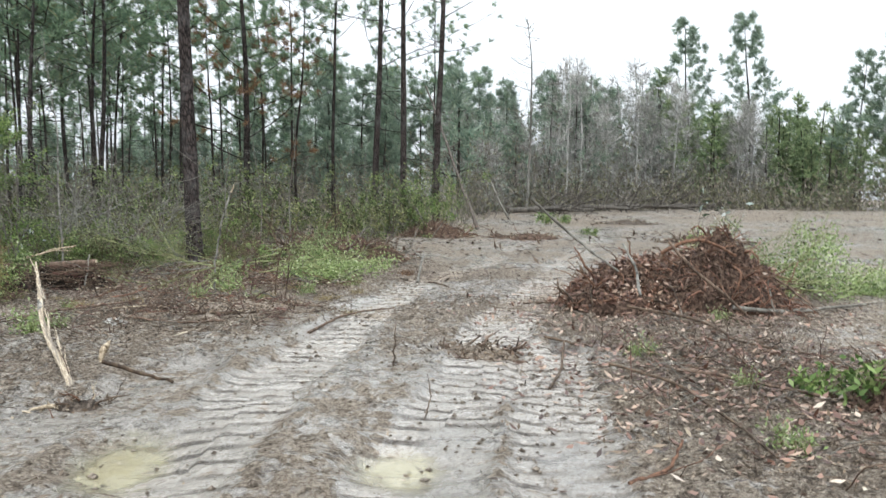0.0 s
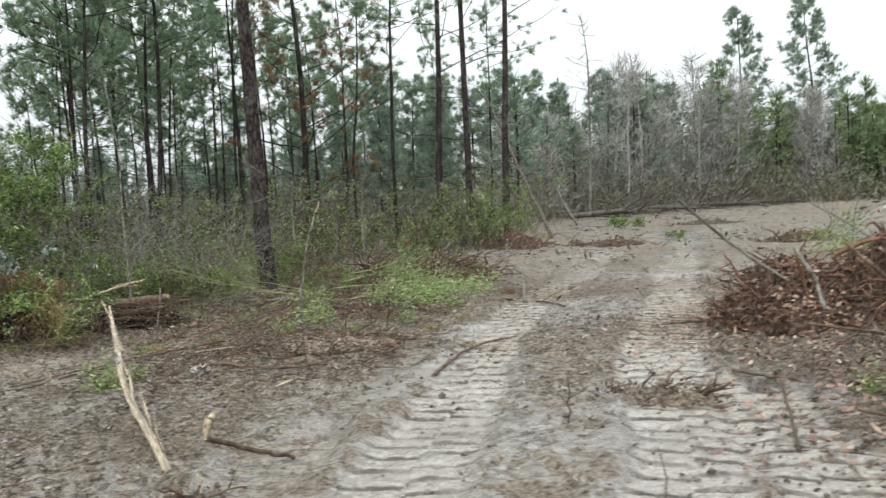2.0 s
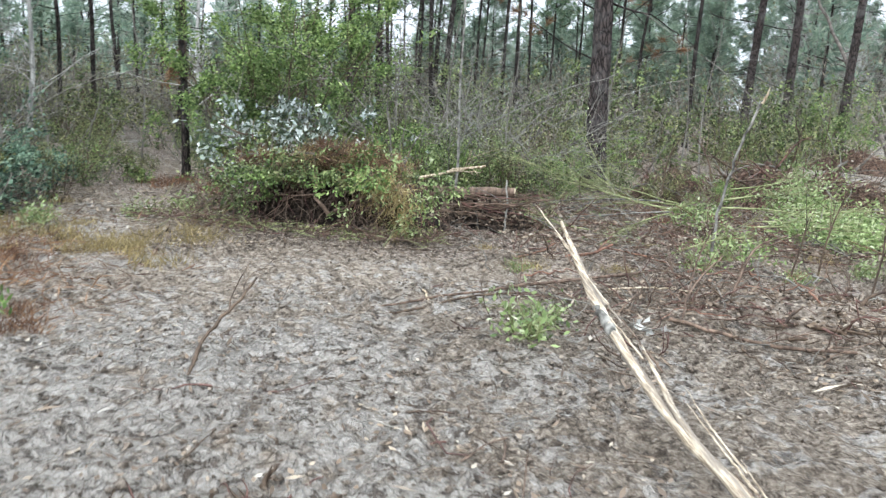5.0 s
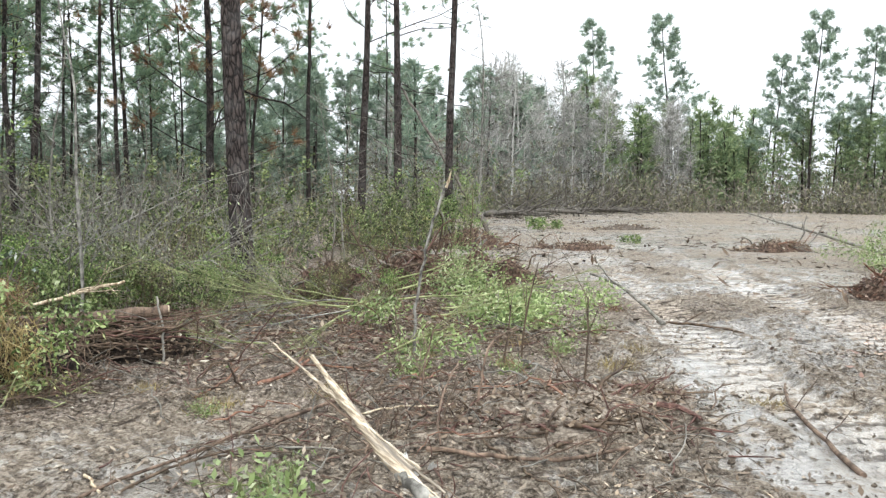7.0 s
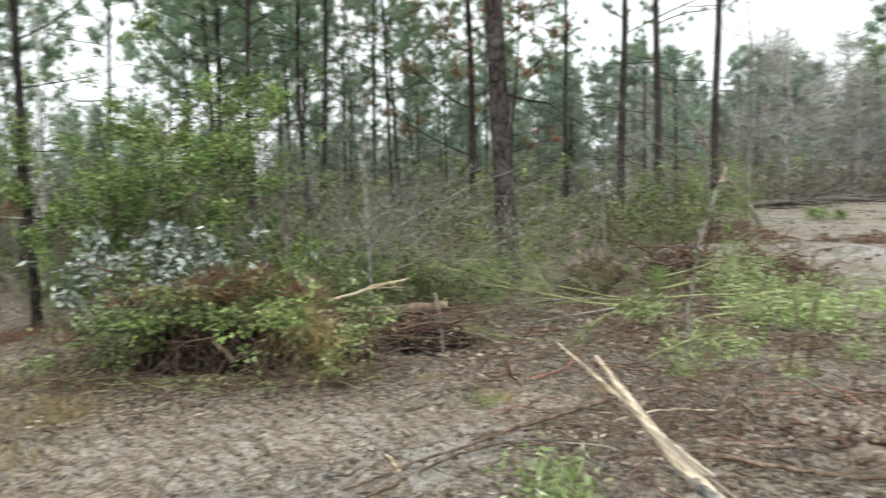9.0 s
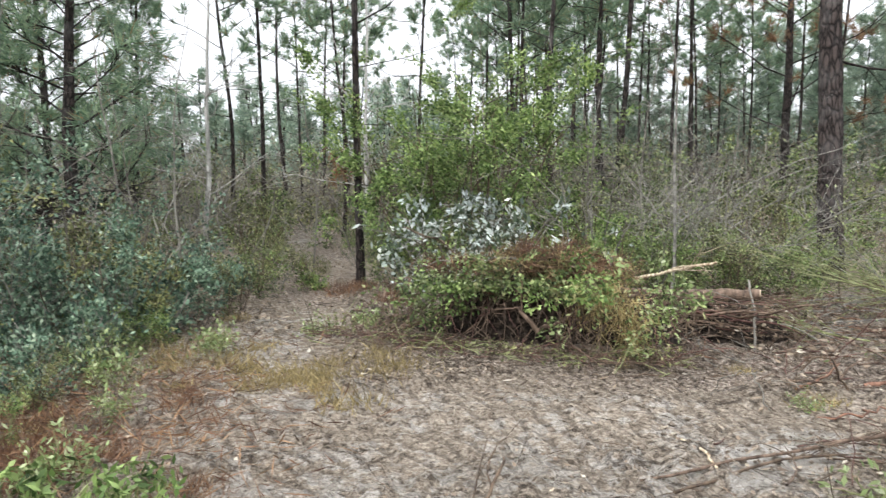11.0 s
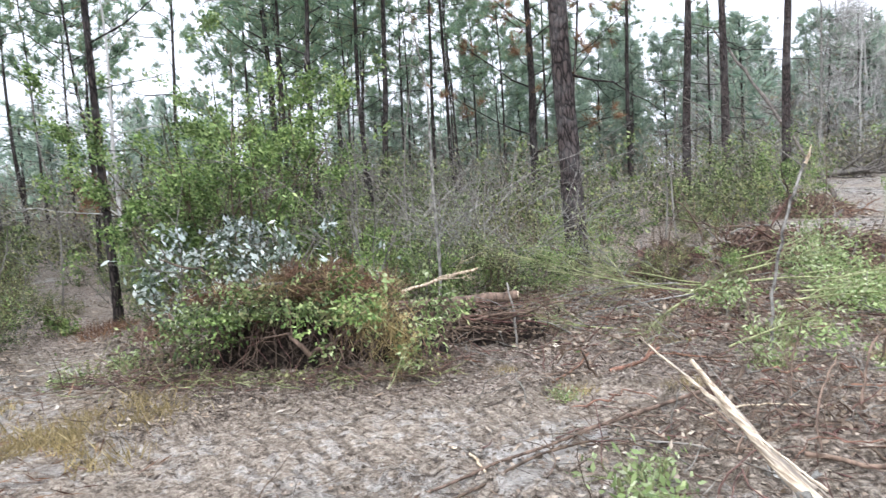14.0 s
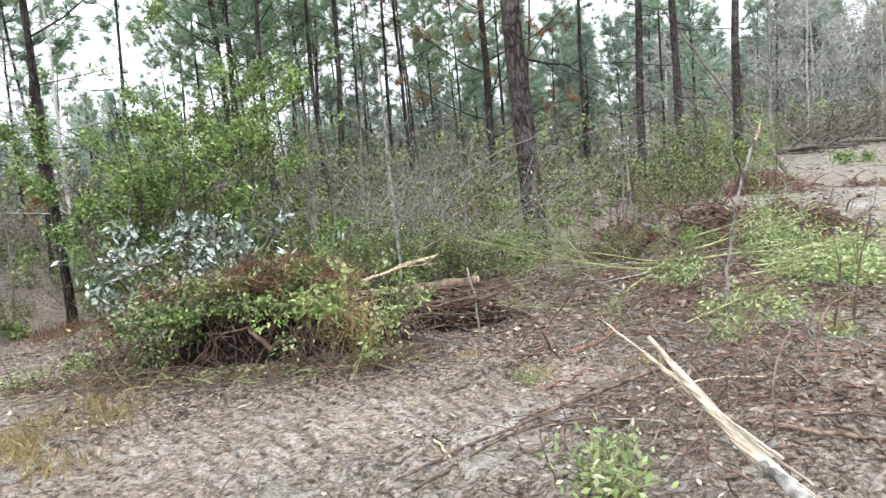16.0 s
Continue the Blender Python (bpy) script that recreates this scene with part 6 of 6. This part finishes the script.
# snapped sapling and the pole leaning among pines
snap = thing("snapped_sapling", "thin pale lichen-speckled sapling snapped at head height", "sapling", pose(-1.4, 10.42, land_at(-1.4, 10.42)))
g = Geo()
q = line3([(0, 0, -0.05), (0.02, 0.0, 0.45), (0.1, -0.02, 0.93), (0.24, -0.06, 1.35)], 20, 0.006, rng)
g.tube(q, np.linspace(0.013, 0.01, 20), 8, 0, 0.1, rng)
part("stem", g, PALE_BARK, snap)
g = Geo()
g.tube(line3([(0.235, -0.06, 1.32), (0.265, -0.06, 1.39), (0.28, -0.06, 1.45)], 6, 0.002, rng), np.linspace(0.014, 0.003, 6), 7, 0, 0.2, rng)
part("torn_end", g, SPLIT_WOOD, snap, "pale torn wood")
g = Geo()
fork(g, (0.225, -0.06, 1.3), (-0.75, 0.5, 0.75), 1.3, 0.0045, 2, rng, 3, 0.05, -0.01)
tagged(part("twig", g, GREY_BARK, snap), kind="stuff")
stick("slender dead pole leaning among pine trunks", [(4.88, 23.7, -0.05), (4.55, 27.3, 2.65), (4.25, 31.4, 5.4)], 0.06, 0.035, POLE_BARK, twigs=4, name="leaning_pole", wob=0.02, category="pole")
for i, (x, y, h) in enumerate(((-0.6, 10.2, 0.8), (-0.45, 9.5, 0.6), (-0.9, 9.9, 0.5), (0.15, 13.5, 1.2), (-1.6, 12.9, 0.9), (1.1, 15.6, 0.8))):
    fallen_sapling("thin leafless dark sapling standing in litter", (x, y, 0), (x + 0.1, y, h), h, (DARK_TWIG,), 0, None, 330 + i, name="bare_sapling", kids=3, depth=1, rad=0.009)

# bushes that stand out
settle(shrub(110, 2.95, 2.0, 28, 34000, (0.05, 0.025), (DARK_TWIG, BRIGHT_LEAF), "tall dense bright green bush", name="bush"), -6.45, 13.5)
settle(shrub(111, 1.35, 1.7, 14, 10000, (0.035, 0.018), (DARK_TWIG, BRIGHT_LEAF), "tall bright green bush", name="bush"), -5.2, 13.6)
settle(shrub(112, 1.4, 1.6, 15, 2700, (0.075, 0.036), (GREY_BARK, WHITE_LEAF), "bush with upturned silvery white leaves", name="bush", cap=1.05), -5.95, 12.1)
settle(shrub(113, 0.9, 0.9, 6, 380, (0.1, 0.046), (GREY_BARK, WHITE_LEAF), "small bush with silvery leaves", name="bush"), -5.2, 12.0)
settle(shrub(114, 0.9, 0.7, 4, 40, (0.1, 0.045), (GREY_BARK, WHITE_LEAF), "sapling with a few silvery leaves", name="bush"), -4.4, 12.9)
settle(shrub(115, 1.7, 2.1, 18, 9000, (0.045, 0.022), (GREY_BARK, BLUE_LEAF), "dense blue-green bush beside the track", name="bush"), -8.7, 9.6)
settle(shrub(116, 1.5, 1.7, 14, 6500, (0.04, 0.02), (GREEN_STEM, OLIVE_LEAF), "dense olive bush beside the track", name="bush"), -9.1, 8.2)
settle(shrub(117, 1.9, 1.2, 12, 2600, (0.065, 0.03), (GREY_BARK, SHRUB_LEAF), "tall green bush beside pine trunks", name="bush"), 2.4, 22.6)
settle(shrub(118, 2.2, 1.4, 14, 3000, (0.065, 0.03), (GREEN_STEM, BRIGHT_LEAF), "tall light green bush beside pine trunks", name="bush"), 3.15, 22.2)
low = shrub(121, 0.75, 1.1, 14, 2600, (0.05, 0.024), (GREY_BARK, BLUE_LEAF), "low blue-green bush leafy to the ground", name="bush")
settle(low, -7.95, 9.0)
for x, y, s in ((-8.1, 9.8, 1.1), (-8.35, 10.6, 1.0), (-8.7, 11.4, 0.9), (-9.1, 12.3, 1.0), (-8.9, 9.3, 1.25), (-7.6, 8.2, 0.7), (-9.3, 10.6, 1.3)):
    put(low, x, y, rng.uniform(0, 360), s)
sprig = shrub(119, 0.28, 0.42, 9, 330, (0.05, 0.022), (GREEN_STEM, CUT_LEAF), "low pale green sprig on soil", name="sprig", group="sprigs")
settle(sprig, -2.84, 8.0)
for x, y, s in ((-2.7, 8.25, 0.7), (-6.6, 8.1, 0.8), (-6.2, 7.4, 0.9), (-6.9, 7.2, 1.0), (-7.3, 8.8, 1.1), (-7.0, 9.5, 1.0), (-6.7, 10.6, 0.8), (2.6, 3.95, 0.8), (2.75, 6.15, 0.7), (3.0, 5.0, 0.6), (4.3, 7.7, 0.6),
                (-1.6, 10.1, 0.9), (-0.8, 9.9, 0.7), (-3.0, 9.6, 0.5), (-6.35, 10.9, 0.9), (-5.9, 11.2, 1.0), (-1.2, 10.7, 1.1), (0.4, 11.0, 0.8), (-0.2, 10.3, 0.8)):
    put(sprig, x, y, rng.uniform(0, 360), s * 0.85)
green = shrub(120, 0.45, 0.5, 6, 260, (0.09, 0.04), (GREEN_STEM, BRIGHT_LEAF), "small dark green broadleaf seedling", name="sprig", group="sprigs")
settle(green, 3.75, 4.6)
for x, y, s in ((3.5, 4.9, 0.7), (-5.7, 7.2, 0.6), (-6.0, 7.0, 0.7), (8.5, 28.3, 1.2), (9.3, 28.6, 1.0), (7.8, 21.5, 0.7)):
    put(green, x, y, rng.uniform(0, 360), s)
tall = thing("white_leaf_seedling", "thin seedling with drooping silvery white leaves", "seedling", pose(5.25, 10.25, land_at(5.25, 10.25)))
g, f, tips = Geo(), Geo(), []
fork(g, (0, 0, 0), (0.05, 0, 1), 1.05, 0.01, 1, rng, 7, 0.05, tips=tips, low=0.45, spread=0.8)
part("stem", g, GREY_BARK, tall)
p = np.repeat(np.array([t[0] for t in tips]), 2, 0)
f.leaves(p + rng.normal(size=p.shape) * 0.05, rng.normal(size=p.shape) * (1, 1, 0.3) - (0, 0, 0.7), 0.12, 0.045, rng)
tagged(part("foliage", f, WHITE_LEAF, tall), kind="stuff")
for x, y, k in ((-2.17, 8.22, 9), (-2.05, 8.17, 4)):
    g = Geo()
    g.leaves(rng.normal(size=(k, 3)) * (0.03, 0.03, 0.01) + (0, 0, 0.02), rng.normal(size=(k, 3)) * (1, 1, 0.7), 0.06, 0.045, rng, fold=0.3)
    ob = single("pale_leaf_clump", g, WHITE_SCRAP, "few crumpled white leaves among twigs", "debris", kind="stuff")
    ob.location = (x, y, land_at(x, y) + 0.005)

# grass
def tuft(seed, n, length, mat, label):
    rng = np.random.RandomState(seed)
    g = Geo()
    at = np.stack([rng.normal(size=n) * 0.12, rng.normal(size=n) * 0.12, np.zeros(n)], -1)
    g.needles(at, np.tile((0, 0, 0.7), (n, 1)), 1, length, 0.009, rng, spread=0.6)
    return single("grass_tuft", g, mat, label, "grass", "grass tufts", kind="stuff")


straw = tuft(500, 150, 0.13, GRASS, "flattened tuft of yellow straw grass")
rust = tuft(501, 150, 0.2, RUST_STRAW, "tuft of rust-brown dead grass")
straw.location, rust.location = (-6.2, 9.35, land_at(-6.2, 9.35)), (-7.45, 12.4, land_at(-7.45, 12.4))
rng = np.random.RandomState(502)
for x, y, size in ((-2.9, 9.75, 0.7), (-2.2, 9.5, 0.55), (-1.2, 10.6, 0.8), (-0.4, 10.9, 0.7), (-1.9, 10.9, 0.6), (-3.3, 10.4, 0.5), (0.1, 9.9, 0.7), (-0.7, 10.2, 0.6), (0.5, 10.3, 0.6), (-5.6, 10.4, 0.6), (-6.0, 10.9, 0.7), (0.3, 8.6, 0.5)):
    copy_thing(straw, pose(x, y, land_at(x, y), 0, 0, rng.uniform(0, 360)) @ Matrix.Scale(size, 4))
for k in range(34):
    x, y = (-6.1 + rng.normal() * 0.5, 9.35 + rng.normal() * 0.3) if k < 18 else (-7.4 + rng.normal() * 0.5, 9.0 + rng.normal() * 1.1)
    copy_thing(straw, pose(x, y, land_at(x, y), 0, 0, rng.uniform(0, 360)) @ Matrix.Scale(rng.uniform(0.5, 1.0) * (1.0 if k < 18 else 0.9), 4))
for k in range(34):
    x, y = -6.7 + rng.normal() * 0.6, 7.5 + rng.normal() * 0.45
    copy_thing(rust, pose(x, y, land_at(x, y), 0, 0, rng.uniform(0, 360)) @ Matrix.Scale(rng.uniform(0.4, 0.8), 4))
for k in range(50):
    x, y = -8.3 + rng.normal() * 0.6, 8.3 + rng.normal() * 1.5
    if k > 30:
        x, y = rng.uniform(-8.5, 1.5), 12.6 + rng.normal() * 0.35
    copy_thing(rust, pose(x, y, land_at(x, y), 0, 0, rng.uniform(0, 360)) @ Matrix.Scale(rng.uniform(0.4, 0.85), 4))

# far edge of the clearing: fallen logs and slash
for i, (x, y, turn, L) in enumerate(((17, 42.5, 8, 9), (22, 45.5, 12, 8), (26, 49, 15, 9), (13.5, 39.5, -4, 6), (31, 53, 20, 8), (11.5, 37.5, 14, 5), (19.5, 44.5, 4, 7), (15, 40.5, 20, 6), (24, 47.5, 5, 7))):
    g = Geo()
    q = line3([(-L / 2, 0, 0.3), (0, 0.2, 0.45), (L / 2, 0, 0.35)], 10, 0.03, rng)
    g.tube(q, np.linspace(0.15, 0.08, 10), 9, 0, 0.06, rng)
    for _ in range(14):
        b, t = along(q, rng.uniform(0.2, 1))
        fork(g, b, t + rng.normal(size=3) * 0.9, 2.0, 0.045, 1, rng, 4, 0.12)
    ob = single("fallen_tree", g, GREY_LOG, "dark grey fallen tree trunk at the clearing's far edge", "log", "slash")
    ob.matrix_basis = pose(x, y, land_at(x, y) - 0.15, 0, 0, turn)


# ---- litter: loose leaves, twigs and clods, past counting ----
def litter_on(x, y):
    d = np.zeros(x.shape)
    for cx, cy, rx, ry, k in ((-1.7, 8.7, 2.0, 1.5, 1.0), (-2.6, 10.4, 3.2, 1.0, 0.9), (4.2, 8.6, 2.2, 1.6, 1.2), (3.1, 5.4, 1.7, 2.4, 1.1), (-7.4, 7.5, 2.0, 1.2, 1.2), (-4.6, 9.9, 2.6, 0.7, 0.7), (-3.2, 6.2, 1.2, 1.6, 0.4), (0.3, 13.6, 2.2, 2.2, 0.8), (-2.0, 11.6, 1.7, 0.8, 1.0)):
        d = np.maximum(d, k * hump(x, y, cx, cy, rx, ry) * (0.65 + 0.5 * wave(x, y, 1.7, 35)))
    free = np.ones(x.shape)
    for line, half, _, _ in TRACKS:
        dd, _ = near_line(x, y, line)
        free = np.minimum(free, np.clip((dd - half * 0.6) / 0.3, 0.18, 1))
    return np.clip((0.08 + 0.1 * wave(x, y, 1.3, 31)) * free * (1 - 0.85 * hump(x, y, 0.1, 5.0, 1.5, 3.0)) + d * (0.4 + 0.6 * free), 0, 1)


def scatter(n, seed, x0, x1, y0, y1, on):
    rng = np.random.RandomState(seed)
    x, y = rng.uniform(x0, x1, n * 6), rng.uniform(y0, y1, n * 6)
    near = np.clip(7.0 / np.maximum(np.hypot(x + 2, y - 3.5), 3), 0, 1)
    keep = rng.uniform(size=n * 6) < on(x, y) * near
    x, y = x[keep][:n], y[keep][:n]
    return x, y, land(x, y), rng


def litter():
    ob = thing("leaf_litter", "scattered brown leaves, twigs and crumbs of soil", "litter", kind="stuff")
    x, y, z, rng = scatter(26000, 601, -9, 8, 3.0, 16, litter_on)
    g = Geo()
    n = len(x)
    g.leaves(np.stack([x, y, z + 0.006 + rng.uniform(0, 0.02, n)], -1), rng.normal(size=(n, 3)) * (1, 1, 0.3), rng.gamma(2.0, 0.015, n) + 0.012, rng.uniform(0.008, 0.026, n), rng, fold=0.2, flat=True)
    tagged(part("leaf", g, BROWN_LEAF, ob), kind="stuff")
    x, y, z, rng = scatter(3600, 607, 1.0, 8, 3.0, 12, lambda a, b: np.maximum(hump(a, b, 3.2, 5.4, 1.5, 2.2), hump(a, b, 4.2, 8.4, 1.9, 1.4)))
    g = Geo()
    n = len(x)
    g.leaves(np.stack([x, y, z + 0.02 + rng.uniform(0, 0.02, n)], -1), rng.normal(size=(n, 3)) * (1, 1, 0.4), 0.075, 0.034, rng, fold=0.3, flat=True)
    tagged(part("broad_leaf", g, RED_LEAF, ob), kind="stuff")
    x, y, z, rng = scatter(5500, 602, -9, 8, 3.0, 15, litter_on)
    g = Geo()
    n = len(x)
    d = rng.normal(size=(n, 3)) * (1, 1, 0.18)
    g.leaves(np.stack([x, y, z + 0.012], -1), d, rng.uniform(0.08, 0.28, n), rng.uniform(0.003, 0.008, n), rng, fold=0.1)
    tagged(part("twig", g, DARK_TWIG, ob), kind="stuff")
    x, y, z, rng = scatter(2900, 606, -4.5, 5.5, 3.0, 13.0, lambda a, b: np.clip(litter_on(a, b) - 0.25, 0, 1))
    g = Geo()
    for u, v, w in zip(x, y, z):
        q = wander((u, v, w + 0.01), (rng.normal(), rng.normal(), rng.uniform(0, 0.5)), rng.uniform(0.12, 0.5), 5, 0.22, rng, -0.06)
        q[:, 2] = np.maximum(q[:, 2], w + 0.005)
        g.tube(q, np.linspace(1, 0.5, 6) * rng.uniform(0.002, 0.006), 4, int(rng.randint(0, 4)), cap=False)
    tagged(part("rootlet", g, [DARK_TWIG, WINE_TWIG, LOG_BARK, GREY_BARK], ob), kind="stuff")
    # tangle of torn twigs where the saplings were felled
    rng = np.random.RandomState(609)
    g, f = Geo(), Geo()
    x, y = rng.uniform(-3.1, 0.4, 900), rng.uniform(10.7, 13.3, 900)
    w = land(x, y)
    for i in range(520):
        q = wander((x[i], y[i], w[i] + rng.uniform(0, 0.06)), (rng.normal(), rng.normal() * 0.6, rng.uniform(-0.1, 0.35)), rng.uniform(0.2, 0.7), 6, 0.16, rng, -0.04)
        q[:, 2] = np.maximum(q[:, 2], w[i] + 0.005)
        g.tube(q, np.linspace(1, 0.5, 7) * rng.uniform(0.003, 0.007), 4, int(rng.randint(0, 5)), cap=False)
    tagged(part("torn_twig", g, [LOG_BARK, WINE_TWIG, DARK_TWIG, GREY_BARK, ROOT_WOOD], ob), kind="stuff")
    x, y = rng.uniform(-3.2, 0.6, 3600), rng.uniform(10.6, 13.4, 3600)
    f.leaves(np.stack([x, y, land(x, y) + rng.uniform(0.01, 0.09, 3600)], -1), rng.normal(size=(3600, 3)) * (1, 1, 0.5), rng.uniform(0.03, 0.08, 3600), rng.uniform(0.015, 0.032, 3600), rng, fold=0.25)
    tagged(part("torn_leaf", f, BROWN_LEAF, ob), kind="stuff")
    x, y, z, rng = scatter(22000, 603, -8, 7, 3.0, 14, lambda a, b: 0.03 + 0.97 * litter_on(a, b))
    n = len(x)
    s = np.minimum(rng.gamma(2.0, 0.0045, (n, 1)), 0.022) + 0.004
    box = np.array([(1, 0, 0), (-1, 0, 0), (0, 1, 0), (0, -1, 0), (0, 0, 0.8), (0, 0, -0.5)], float)
    v = np.stack([x, y, z + 0.004], -1)[:, None, :] + box[None] * s[:, None] * rng.uniform(0.6, 1.4, (n, 6, 1))
    f = np.array([(0, 2, 4), (2, 1, 4), (1, 3, 4), (3, 0, 4), (2, 0, 5), (1, 2, 5), (3, 1, 5), (0, 3, 5)])
    g = Geo()
    g.add(v.reshape(-1, 3), (f[None] + 6 * np.arange(n)[:, None, None]).reshape(-1, 3))
    tagged(part("clod", g, CLOD_SOIL, ob), kind="stuff")
    x, y, z, rng = scatter(10000, 604, -10.5, -5.2, 5.0, 10.5, lambda a, b: np.clip(hump(a, b, -7.9, 7.3, 2.0, 1.6) + 0.8 * hump(a, b, -6.9, 8.0, 0.9, 1.3) * (0.4 + 0.9 * wave(a, b, 1.8, 37)), 0, 1))
    n = len(x)
    g = Geo()
    g.leaves(np.stack([x, y, z + 0.02], -1), rng.normal(size=(n, 3)) * (1, 1, 0.5), 0.16, 0.008, rng)
    tagged(part("straw", g, RUST_STRAW, ob), kind="stuff")
    x, y, z, rng = scatter(9000, 608, -12.5, -5.4, 9.2, 20, lambda a, b: np.clip(1.3 - near_line(a, b, PATH_LEFT)[0], 0, 1) * (0.5 + 0.5 * wave(a, b, 1.4, 36)))
    n = len(x)
    g = Geo()
    g.leaves(np.stack([x, y, z + 0.012], -1), rng.normal(size=(n, 3)) * (1, 1, 0.3), rng.uniform(0.03, 0.09, n), rng.uniform(0.012, 0.03, n), rng, flat=True)
    tagged(part("trail_leaf", g, BROWN_LEAF, ob), kind="stuff")
    x, y, z, rng = scatter(6000, 605, 1, 30, 11, 40, lambda a, b: (0.3 + 0.5 * wave(a, b, 0.5, 33)) * np.clip(1.0 - woods(a, b), 0, 1))
    n = len(x)
    g = Geo()
    g.leaves(np.stack([x, y, z + 0.02], -1), rng.normal(size=(n, 3)) * (1, 1, 0.25), 0.2, 0.07, rng, flat=True)
    tagged(part("debris", g, DARK_TWIG, ob), kind="stuff")


litter()
